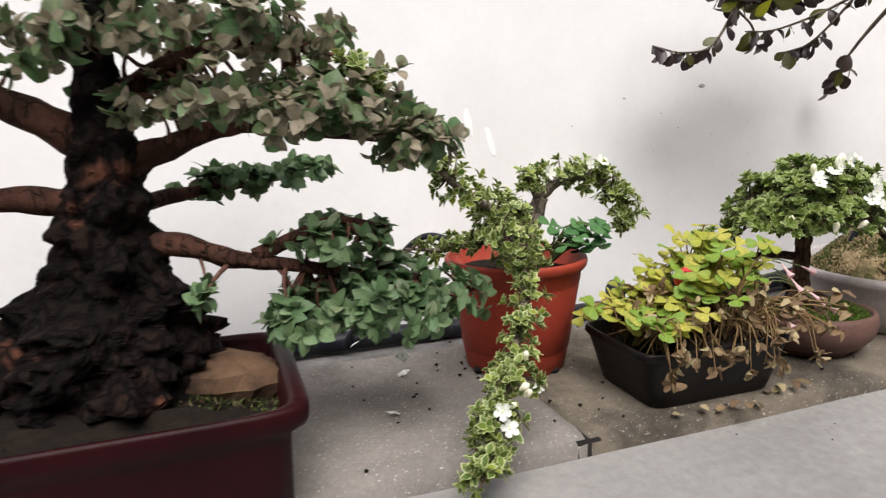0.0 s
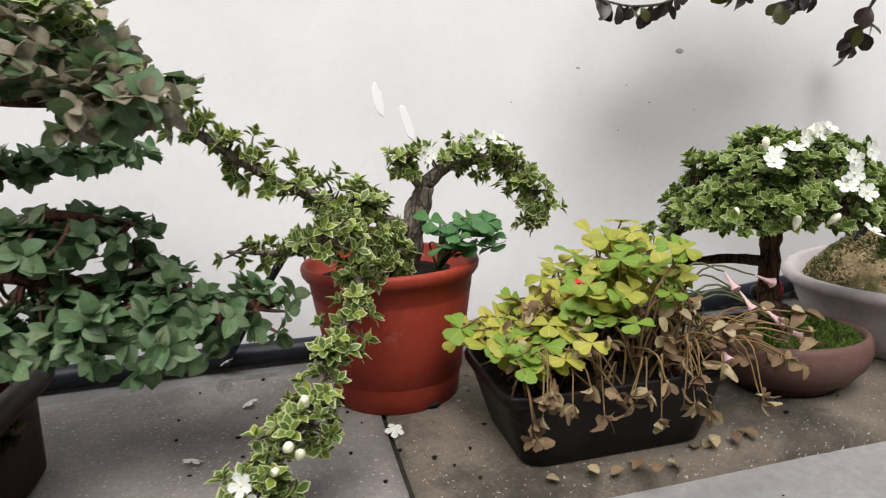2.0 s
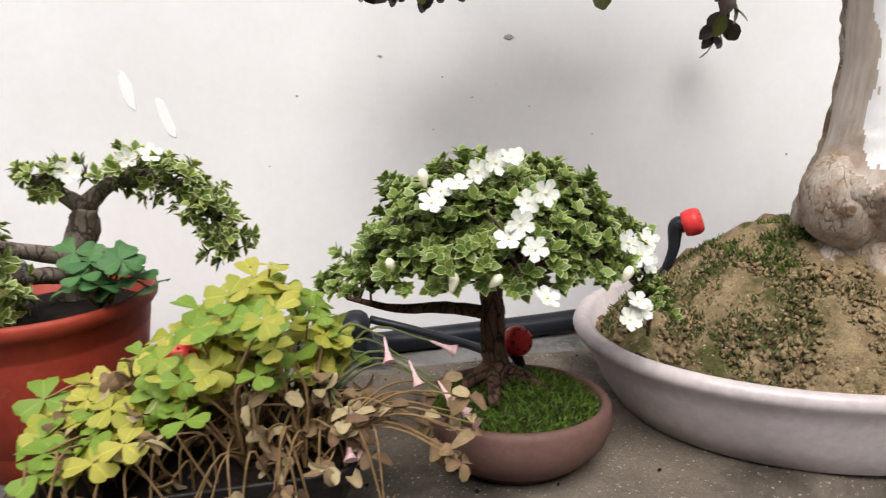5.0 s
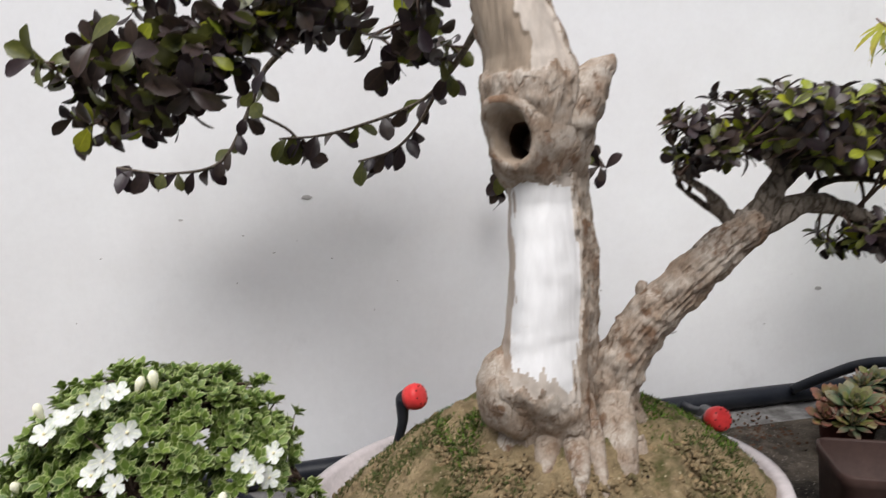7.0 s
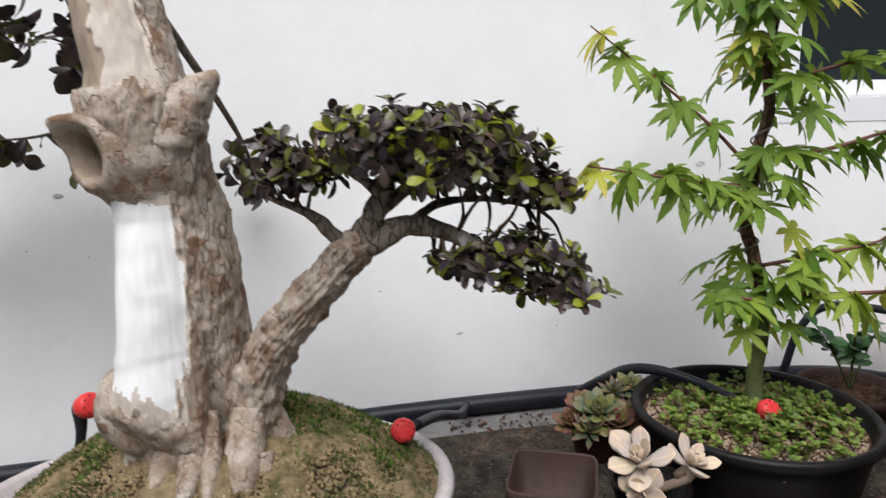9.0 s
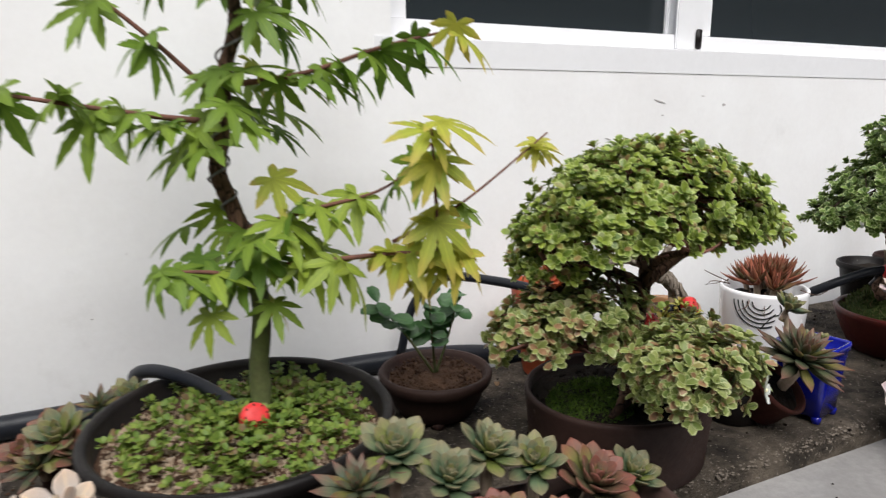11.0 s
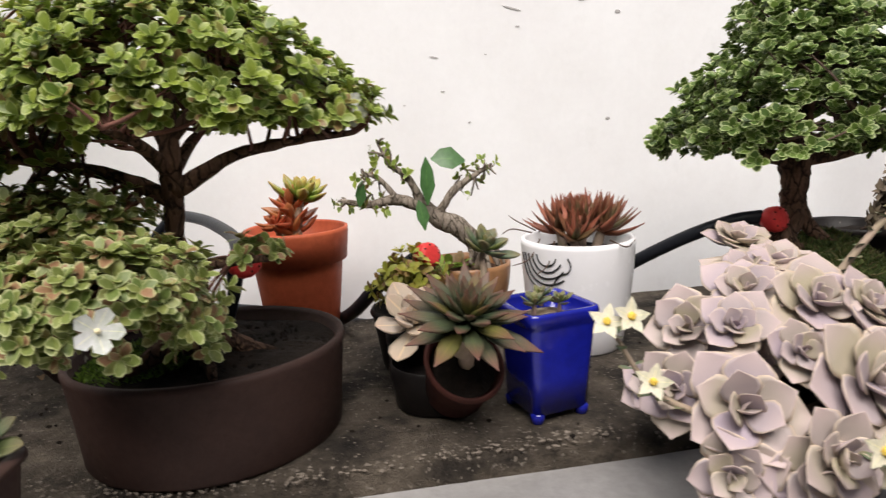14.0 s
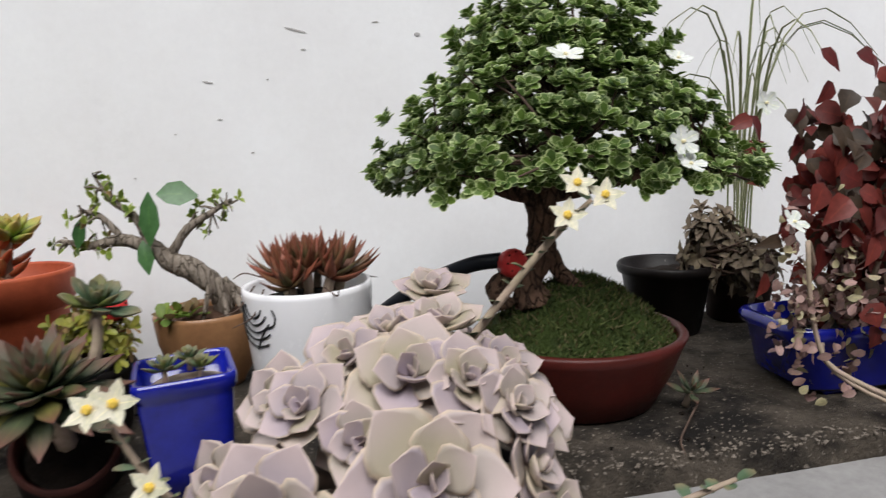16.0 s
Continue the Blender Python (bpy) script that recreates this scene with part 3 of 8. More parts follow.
def pad_shoots(r, pads, zmin=-0.3, shell=0.72, rise=0.5):
    """Shoot tips over flattened clouds. pads: rows of (x, y, z, rx, ry, rz, count)."""
    tips = []
    for x, y, z, rx, ry, rz, n in pads:
        for _ in range(n):
            u = rand_dir(r, zmin)
            k = r.uniform(shell, 1.0)
            bump = 1 + 0.16 * noise.noise(Vector((u.x, u.y, u.z)) * 2.6 + Vector((x * 9, y * 9, z * 9)))
            p = Vector((x + rx * u.x * k * bump, y + ry * u.y * k * bump, z + rz * u.z * k * bump))
            axis = Vector((u.x / max(rx, 0.01), u.y / max(ry, 0.01), u.z / max(rz, 0.01))).normalized() + Vector((0, 0, rise))
            tips.append((p, axis.normalized()))
    return tips


def crown(name, tips, per, length, width, outline, mat, parent, label="", seed=1, loose=0.2, **kw):
    r = random.Random(seed)
    leaves = []
    for p, axis in tips:
        leaves += tuft(r, p, axis, per, length, width, loose=loose)
    return leaf_cloud(name, leaves, outline, mat, parent, label, **kw)


def twigs(name, tips, roots, mat, parent, r, every=3, rad=0.0009, sag=0.0):
    """Fine twigs from the limbs' points to the shoots."""
    V, F = [], []
    for p, axis in tips[::every]:
        q = min(roots, key=lambda c: (Vector(c[:3]) - p).length + r.uniform(0, 0.02))
        q = Vector(q[:3])
        mid = (p + q) / 2 + rand_dir(r) * (p - q).length * 0.14 - Vector((0, 0, sag))
        tube_into(V, F, [(*q, rad * 1.7), (*mid, rad * 1.2), (*(p - axis * 0.002), rad * 0.7)], 4, n=3, close=False)
    return part(name, mesh(name, V, F), mat, parent, "fine twigs", kind="stuff")


def petal_flower(name, petals, length, width, mat_list, cup=0.25, centre=True, outline=((0.05, 0.2), (0.45, 0.8), (0.78, 0.95), (1.0, 0.12)), core=0.13):
    """An open flower as one mesh about the z axis."""
    V, F, UV = [], [], []
    for k in range(petals):
        a = 2 * math.pi * k / petals + 0.13 * math.sin(k * 7)
        for t, w in outline:
            for s in (-1, 0, 1):
                x, y = t * length, s * w * width
                z = cup * length * t * t + (abs(s) * 0.12 * width) - 0.05 * length * (t > 0.9)
                V.append((x * math.cos(a) - y * math.sin(a), x * math.sin(a) + y * math.cos(a), z))
                UV.append((float(abs(s)), t))
        b = k * 12
        for i in range(3):
            for s in (0, 1):
                v = b + 3 * i + s
                F.append((v, v + 1, v + 4, v + 3))
    me = mesh(name, V, F, UV)
    finish(me, mat_list[0])
    if centre:
        n0 = len(V)
        c = bmesh.new()
        c.from_mesh(me)
        got = bmesh.ops.create_icosphere(c, subdivisions=1, radius=length * core, matrix=Matrix.Translation((0, 0, length * 0.1)))
        for f in {f for v in got["verts"] for f in v.link_faces}:
            f.material_index = 1
        c.to_mesh(me)
        c.free()
        me.materials.append(mat_list[1])
    return me


def fat_leaf(name, length, width, thick, mat, tip=1.0, up=0.35, profile=None, rows=7, seg=8):
    """A fleshy leaf along x, hollowed above, that curves upwards to a pointed tip."""
    profile = profile or [(0.0, 0.32), (0.15, 0.5), (0.35, 0.8), (0.58, 1.0), (0.78, 0.86), (0.92, 0.42), (1.0, 0.03)]
    V, F, UV = [], [], []
    for t, w in profile:
        x, z = t * length, up * length * t * t
        th = thick * (0.7 + 0.5 * math.sin(math.pi * min(t * 1.1, 1))) * (0.35 + 0.65 * min(1, w * 1.2))
        for k in range(seg):
            a = 2 * math.pi * k / seg
            y = math.cos(a) * w * width
            zz = math.sin(a) * th * (1.0 if math.sin(a) < 0 else 0.25) + 0.22 * width * (math.cos(a) ** 2) * w
            V.append((x, y, z + zz))
            UV.append((abs(math.cos(a)) ** 1.2, t))
    for i in range(len(profile) - 1):
        for k in range(seg):
            a, b = i * seg + k, i * seg + (k + 1) % seg
            F.append((a, a + seg, b + seg, b))
    F.append(tuple(range(seg)))
    F.append(tuple(range((len(profile) - 1) * seg, len(profile) * seg))[::-1])
    me = mesh(name, V, F, UV)
    return finish(me, mat)


def rosette(parent, me, at, radius, leaves=22, axis=(0, 0, 1), r=rng, open_=1.0, close=0.18, core=0.22, name="leaf", base=1.0, fall=1.0):
    """Fleshy leaves in a spiral, the inner ones small and upright; each is an object on one shared mesh of unit length."""
    z = Vector(axis).normalized()
    q = z.to_track_quat("Z", "Y").to_matrix().to_4x4()
    ph = r.random() * 6
    for k in range(leaves):
        f = k / (leaves - 1)
        rise = (1 - f) ** fall * 78 + f * (8 * open_) - 4 + r.uniform(-5, 5)
        size = radius * (core + (1 - core) * f ** 0.8) * r.uniform(0.9, 1.07)
        m = Matrix.Translation(at) @ q @ pose(0, 0, radius * close * (1 - f), 0, 0, math.degrees(ph) + k * 137.5) @ pose(0, 0, 0, r.uniform(-8, 8), -rise, 0) @ Matrix.Diagonal((size, size * base, size, 1))
        part(name, me, None, parent, at=m)


def blades(name, r, count, spot, height, width, mat, parent, lean=0.5):
    """Short upright blades on spots given by a function."""
    out = []
    for _ in range(count):
        p = spot(r)
        if p is None:
            continue
        d = Vector((r.gauss(0, lean), r.gauss(0, lean), 1)).normalized()
        h = height * r.uniform(0.5, 1.3)
        out.append((p, d, rand_dir(r), h, width))
    return leaf_cloud(name, out, BLADE, mat, parent, fold=0.1, curl=0.3)


def crumbs(name, r, count, spot, size, mat, parent):
    """Loose grit and crumbs of soil."""
    V, F = [], []
    for _ in range(count):
        p = spot(r)
        if p is None:
            continue
        s = size * r.uniform(0.4, 1.3)
        b = len(V)
        R = Euler((r.random() * 6, r.random() * 6, r.random() * 6)).to_matrix()
        for c in ((1, 0, 0), (-1, 0, 0), (0, 0.8, 0), (0, -0.8, 0), (0, 0, 0.6), (0, 0, -0.6)):
            V.append(Vector(p) + R @ (Vector(c) * s * r.uniform(0.7, 1.2)))
        for f in ((0, 2, 4), (2, 1, 4), (1, 3, 4), (3, 0, 4), (2, 0, 5), (1, 2, 5), (3, 1, 5), (0, 3, 5)):
            F.append(tuple(b + i for i in f))
    return part(name, mesh(name, V, F), mat, parent, kind="stuff")


def box(x0, x1, y0, y1, z0, z1, bevel=0.0, cuts=0):
    bm = bmesh.new()
    bmesh.ops.create_cube(bm, size=1.0)
    for v in bm.verts:
        v.co = Vector(((x0 + x1) / 2 + v.co.x * (x1 - x0), (y0 + y1) / 2 + v.co.y * (y1 - y0), (z0 + z1) / 2 + v.co.z * (z1 - z0)))
    if bevel:
        bmesh.ops.bevel(bm, geom=list(bm.edges), offset=bevel, segments=2, affect="EDGES")
    return bm


def disc_spot(cx, cy, rx, ry, height, lo=0.0, hi=1.0):
    def spot(r):
        a, f = r.random() * 2 * math.pi, math.sqrt(r.uniform(lo * lo, hi * hi))
        x, y = cx + rx * f * math.cos(a), cy + ry * f * math.sin(a)
        return Vector((x, y, height(x, y)))
    return spot


# ---- the setting ----
GLASS_X0, GLASS_X1, GLASS_Z0, WALL_TOP = 2.395, 3.75, 0.375, 2.6


def wall():
    """Plastered wall with a window opening through it."""
    bm = bmesh.new()
    xs, zs = [-3.0, GLASS_X0, GLASS_X1, 7.0], [-0.9, GLASS_Z0, 1.5, WALL_TOP]
    for i in range(3):
        for k in range(3):
            if i == 1 and k == 1:
                continue
            b = box(xs[i], xs[i + 1], 0.0, 0.18, zs[k], zs[k + 1])
            tmp = bpy.data.meshes.new("tmp")
            b.to_mesh(tmp)
            b.free()
            bm.from_mesh(tmp)
            bpy.data.meshes.remove(tmp)
    bmesh.ops.remove_doubles(bm, verts=list(bm.verts), dist=0.0005)
    seen = {}
    for f in list(bm.faces):
        key = tuple(sorted(v.index for v in f.verts))
        seen.setdefault(key, []).append(f)
    for fs in seen.values():
        if len(fs) > 1:
            bmesh.ops.delete(bm, geom=fs, context="FACES_ONLY")
    w = part("wall_north", bm, M_WALL, smooth=False)
    return tagged(w, "white painted plaster wall with stains and specks", "wall", kind="structure")


wall_north = wall()


def smear(name, x, z, length, width, turn, mat, label):
    """A thin patch of plaster, white dab or mark of dirt on the wall."""
    bm = bmesh.new()
    ring = []
    for k in range(18):
        a = 2 * math.pi * k / 18
        w = 1 + 0.3 * noise.noise((math.cos(a) * 2 + x * 50, math.sin(a) * 2, z * 40))
        u, v = length * math.cos(a) * w, width * math.sin(a) * w
        c, s = math.cos(radians(turn)), math.sin(radians(turn))
        ring.append((x + u * c - v * s, z + u * s + v * c))
    top = [bm.verts.new((p[0], -0.0005, p[1])) for p in ring]
    low = [bm.verts.new((x + (p[0] - x) * 1.25, 0.001, z + (p[1] - z) * 1.25)) for p in ring]
    bm.faces.new(top)
    for k in range(18):
        bm.faces.new((low[k], low[(k + 1) % 18], top[(k + 1) % 18], top[k]))
    bmesh.ops.recalc_face_normals(bm, faces=list(bm.faces))
    return part(name, bm, mat, wall_north, label, smooth=False)


# Whiter than the wall, for the two narrow upright dabs.
M_WHITE_DAB = surface("white_wall_dab", (0.97, 0.97, 0.97), (0.94, 0.94, 0.95), 20, 0.4, 0.3, 200, spec=0.5, grain=0.98)
M_DIRT = surface("wall_dirt", (0.4, 0.38, 0.37), (0.55, 0.53, 0.52), 60, 0.9, 0.2, 300)
smear("plaster_patch", 2.268, 0.296, 0.006, 0.003, 12, M_WALL_ROUGH, "rough grey plaster patch")
smear("white_dab", 1.174, 0.24, 0.016, 0.0042, 100, M_WHITE_DAB, "small white dab on the wall")
smear("white_dab", 1.203, 0.217, 0.018, 0.0045, 106, M_WHITE_DAB, "small white dab on the wall")
for sx_, sz_, sl, sw in ((1.528, 0.287, 0.007, 0.0035), (2.155, 0.14, 0.006, 0.004), (1.955, 0.1, 0.0055, 0.002), (2.694, 0.258, 0.006, 0.0016),
                         (2.702, 0.223, 0.003, 0.001), (2.89, 0.188, 0.0035, 0.0025), (2.78, 0.306, 0.012, 0.0016), (2.9, 0.302, 0.004, 0.003), (2.786, 0.288, 0.003, 0.0012),
                         (2.858, 0.314, 0.004, 0.001), (2.283, 0.107, 0.003, 0.002), (2.66, 0.21, 0.0015, 0.001), (2.73, 0.19, 0.002, 0.001), (2.75, 0.26, 0.0015, 0.001), (2.62, 0.17, 0.0015, 0.001),
                         (1.46, 0.25, 0.0016, 0.001), (1.32, 0.235, 0.0016, 0.001), (1.29, 0.17, 0.0012, 0.001), (1.62, 0.19, 0.0012, 0.001), (1.55, 0.22, 0.0014, 0.001), (1.45, 0.2, 0.0014, 0.001), (1.4, 0.27, 0.003, 0.0015),
                         (1.86, 0.16, 0.002, 0.0012), (1.49, 0.23, 0.002, 0.001), (2.08, 0.1, 0.0016, 0.001)):
    smear("wall_mark", sx_, sz_, sl * 0.75, sw * 0.6, 14 * math.sin(300 * sx_), M_DIRT, "")


def slab(x0, x1, y0, y1, z0, z1, mat, edge, name, label):
    """A cast slab with a crumbled front edge."""
    bm = bmesh.new()
    nx, ny = max(2, int((x1 - x0) / 0.012)), 26
    grid = []
    for i in range(nx + 1):
        x = x0 + (x1 - x0) * i / nx
        col = []
        for j in range(ny + 1):
            f = j / ny
            y = y1 + (y0 - y1) * f
            z = z1 + 0.0016 * noise.noise((x * 9, y * 9, 0.3)) + 0.0008 * noise.noise((x * 40, y * 40, 2.3))
            if edge and f > 0.93:
                k = (f - 0.93) / 0.07
                z -= 0.006 * k * k * (1 + 0.9 * noise.noise((x * 60, 0.2, 0.7)))
                y += 0.004 * k * noise.noise((x * 45, 3.1, 0.2))
            col.append(bm.verts.new((x, y, z)))
        col.append(bm.verts.new((x, y0 + 0.001, z0)))
        grid.append(col)
    for a, b in zip(grid, grid[1:]):
        for j in range(ny + 1):
            bm.faces.new((a[j], a[j + 1], b[j + 1], b[j]))
    for c, flip in ((grid[0], False), (grid[-1], True)):
        low = [bm.verts.new((c[0].co.x, c[0].co.y, z0))]
        loop = c + low
        bm.faces.new(loop[::-1] if not flip else loop)
    bmesh.ops.recalc_face_normals(bm, faces=list(bm.faces))
    ob = part(name, bm, mat)
    return tagged(ob, label, "slab", kind="structure")


slab(-1.5, 1.128, -0.345, -0.112, -0.06, 0.0, M_SLAB, True, "slab_1", "grey cast concrete slab of the plant shelf")
slab(1.132, 1.7, -0.345, -0.112, -0.06, 0.0, M_SLAB_SANDY, True, "slab_2", "rough sandy pebbled concrete slab")
slab(1.704, 6.0, -0.345, -0.064, -0.06, 0.0, M_SLAB_PEBBLE, True, "slab_3", "dark grimy pebbled concrete slab with a crumbled edge")
tagged(part("joint_fill", box(1.120, 1.140, -0.344, -0.114, -0.05, -0.004), M_DARK_GAP), "dark dirt in the slab joint", "joint", kind="structure")
tagged(part("gutter_1", box(1.705, 2.46, -0.0635, 0.0, -0.0605, -0.002, 0.003), M_STRIP, smooth=False), "grey cement strip along the foot of the wall", "strip", kind="structure")


tagged(part("gutter_3", box(-1.5, 1.702, -0.1115, 0.0, -0.0605, -0.025, 0.003), M_STRIP, smooth=False), "lower grey cement strip behind the slabs", "strip", kind="structure")
tagged(part("gutter_2", box(2.462, 6.0, -0.0635, 0.0, -0.0605, -0.04, 0.003), M_STRIP), "sunken cement gutter along the foot of the wall", "strip", kind="structure")


def ledge():
    """The lower cement ledge in front, with a rounded nose."""
    prof = [(-0.3455, -0.016), (-0.40, -0.018), (-0.5, -0.02), (-0.72, -0.022), (-0.77, -0.026), (-0.79, -0.04), (-0.80, -0.07), (-0.80, -0.75)]
    bm = bmesh.new()
    cols = []
    for i in range(151):
        x = -1.5 + 7.5 * i / 150
        cols.append([bm.verts.new((x, y, z + 0.0015 * noise.noise((x * 6, y * 20, 0)))) for y, z in prof] + [bm.verts.new((x, -0.3455, -0.75))])
    for a, b in zip(cols, cols[1:]):
        for j in range(len(prof)):
            bm.faces.new((a[j], a[j + 1], b[j + 1], b[j]))
    bm.faces.new(cols[0])
    bm.faces.new(cols[-1][::-1])
    bmesh.ops.recalc_face_normals(bm, faces=list(bm.faces))
    return tagged(part("ledge", bm, M_LEDGE), "smooth worn cement ledge in front of the slabs", "ledge", kind="structure")


ledge()
tagged(part("plinth", box(-1.5, 6.0, -0.344, -0.001, -0.75, -0.061), M_STRIP), "cement base under the slabs", "plinth", kind="structure")
gbm = bmesh.new()
bmesh.ops.create_grid(gbm, x_segments=2, y_segments=2, size=200, matrix=Matrix.Translation((0, 0, -0.75)))
tagged(part("ground", gbm, M_GROUND), "grey paved yard", "ground", kind="structure")
# Unseen wall, added to cut low sky light and deepen the shade.
tagged(part("fill_blocker_south", box(-4.0, 8.0, -2.5, -2.3, -0.75, 1.9), M_FILL_BLOCKER, smooth=False), "plain brown wall added out of view to cut low fill light", "wall", kind="structure")


def window():
    w = thing("window_1", ((GLASS_X0 + GLASS_X1) / 2, 0.05, GLASS_Z0), "white aluminium sliding window with dark glass", "window", kind="structure")
    y0, y1 = 0.03, 0.075
    mull = 2.818
    part("window_frame", box(GLASS_X0 + 0.001, GLASS_X1 - 0.001, y0 - 0.01, y1, GLASS_Z0 + 0.001, GLASS_Z0 + 0.022, 0.002), M_ALU, w, smooth=False)
    part("window_frame", box(GLASS_X0 + 0.001, GLASS_X0 + 0.03, y0, y1, GLASS_Z0 + 0.022, 1.499, 0.002), M_ALU, w, smooth=False)
    part("window_frame", box(GLASS_X1 - 0.03, GLASS_X1 - 0.001, y0, y1, GLASS_Z0 + 0.022, 1.499, 0.002), M_ALU, w, smooth=False)
    part("window_frame", box(GLASS_X0 + 0.03, GLASS_X1 - 0.03, y0, y1, 1.46, 1.499, 0.002), M_ALU, w, smooth=False)
    stile = part("mullion", box(mull, mull + 0.05, y0 - 0.014, y0 - 0.0102, GLASS_Z0 + 0.002, 1.459, 0.0015), M_ALU, w, smooth=False)
    part("catch", box(mull + 0.034, mull + 0.044, y0 - 0.0185, y0 - 0.014, GLASS_Z0 + 0.003, GLASS_Z0 + 0.03, 0.0015), M_BLACKPOT, stile, "black window catch")
    part("mullion", box(mull + 0.001, mull + 0.087, y0 + 0.006, y1, GLASS_Z0 + 0.0225, 1.459, 0.003), M_ALU, w, smooth=False)
    part("pane", box(GLASS_X0 + 0.03, mull, y0 + 0.012, y0 + 0.017, GLASS_Z0 + 0.022, 1.46), M_GLASS, w, smooth=False)
    part("pane", box(mull + 0.087, GLASS_X1 - 0.03, y0 + 0.025, y0 + 0.03, GLASS_Z0 + 0.022, 1.46), M_GLASS, w, smooth=False)
    part("window_sill", box(GLASS_X0 - 0.02, GLASS_X1 + 0.02, -0.0008, y0 - 0.011, GLASS_Z0 - 0.032, GLASS_Z0 - 0.0005, 0.0004), M_ALU, w, smooth=False)
    # Near-black sheet: the unlit room's darkness is put into its colour.
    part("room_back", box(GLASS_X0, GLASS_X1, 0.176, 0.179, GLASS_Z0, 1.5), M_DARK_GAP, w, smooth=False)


window()


# ---- hoses and drippers ----
def hose(name, pts, label, mat=None, seg=12):
    V, F = [], []
    tube_into(V, F, pts, seg, n=8)
    ob = part(name, mesh(name, V, F), mat or M_PIPE)
    return tagged(ob, label, "hose")


hose("water_pipe", [(-1.4, -0.016, -0.0135, 0.0115), (0.6, -0.0155, -0.011, 0.0115), (1.0, -0.016, -0.01, 0.0115), (1.33, -0.017, -0.0135, 0.0115), (1.6, -0.0165, -0.009, 0.0115), (1.78, -0.016, 0.007, 0.0115), (1.95, -0.0155, 0.0115, 0.0115), (2.2, -0.016, 0.0115, 0.0115), (2.36, -0.0165, 0.011, 0.0115), (2.47, -0.02, 0.004, 0.0115), (2.56, -0.028, -0.012, 0.0115), (2.66, -0.03, -0.028, 0.0115), (3.0, -0.03, -0.0285, 0.0115), (5.8, -0.03, -0.0285, 0.0115)],
                 "black plastic water pipe lying along the wall")
hose("feeder_hose", [(1.0, -0.031, -0.012, 0.0042), (1.01, -0.035, 0.005, 0.0042), (1.05, -0.05, 0.072, 0.0042), (1.085, -0.08, 0.118, 0.004), (1.12, -0.12, 0.112, 0.004)], "thin black feeder hose rising to the red pot")
hose("feeder_hose", [(1.375, -0.035, 0.02, 0.004), (1.42, -0.06, 0.012, 0.004), (1.47, -0.12, 0.01, 0.004), (1.47, -0.2, 0.02, 0.004), (1.462, -0.225, 0.05, 0.004)], "thin black feeder hose looped behind the small tree")
hose("feeder_hose", [(1.958, -0.018, 0.014, 0.005), (1.945, -0.06, 0.026, 0.005), (1.93, -0.1, 0.042, 0.005), (1.9, -0.15, 0.068, 0.005), (1.87, -0.21, 0.09, 0.005)], "thin black feeder hose into the pale tub")
hose("feeder_hose", [(2.10, -0.03, 0.0225, 0.006), (2.113, -0.065, 0.05, 0.006), (2.12, -0.11, 0.079, 0.006), (2.14, -0.14, 0.088, 0.0055), (2.17, -0.175, 0.083, 0.005), (2.195, -0.222, 0.074, 0.005)], "black feeder hose bent over the rim of the black pot")
hose("feeder_hose", [(2.385, -0.03, 0.022, 0.005), (2.4, -0.035, 0.08, 0.005), (2.427, -0.05, 0.112, 0.005), (2.465, -0.11, 0.118, 0.005), (2.5, -0.19, 0.116, 0.005), (2.512, -0.24, 0.114, 0.005), (2.518, -0.256, 0.11, 0.0055)], "black feeder hose arching behind the bonsai")
hose("feeder_hose", [(2.575, -0.08, 0.006, 0.006), (2.59, -0.13, 0.03, 0.006), (2.61, -0.165, 0.06, 0.006), (2.637, -0.19, 0.086, 0.0055)], "black feeder hose lying between the pots")
hose("feeder_hose", [(2.80, -0.12, 0.006, 0.0055), (2.822, -0.16, 0.05, 0.0055), (2.855, -0.205, 0.086, 0.0055), (2.888, -0.228, 0.104, 0.0055), (2.91, -0.237, 0.108, 0.0055)], "black feeder hose bent over the wine-red pot")


def valve():
    v = thing("pipe_valve", (1.365, -0.045, 0.0), "black plastic pipe valve beside the wall", "valve")
    part("body", lathe([(0.004, 0), (0.012, 0.001), (0.013, 0.01), (0.0115, 0.022), (0.009, 0.03)], 20, at=(1.365, -0.045, -0.001)), M_PIPE, v)
    part("knob", lathe([(0.002, 0), (0.013, 0.001), (0.014, 0.006), (0.012, 0.015), (0.003, 0.017)], 12, at=(1.36, -0.046, 0.03), wob=0.1, tilt=(25, 0)), M_PIPE, v)
    V, F = [], []
    tube_into(V, F, [(1.365, -0.03, 0.012, 0.008), (1.375, -0.055, 0.014, 0.0085), (1.385, -0.075, 0.013, 0.0075)], 12)
    part("outlet", mesh("outlet", V, F), M_PIPE, v)
    settle(v, 0, 0, -0.015)


valve()


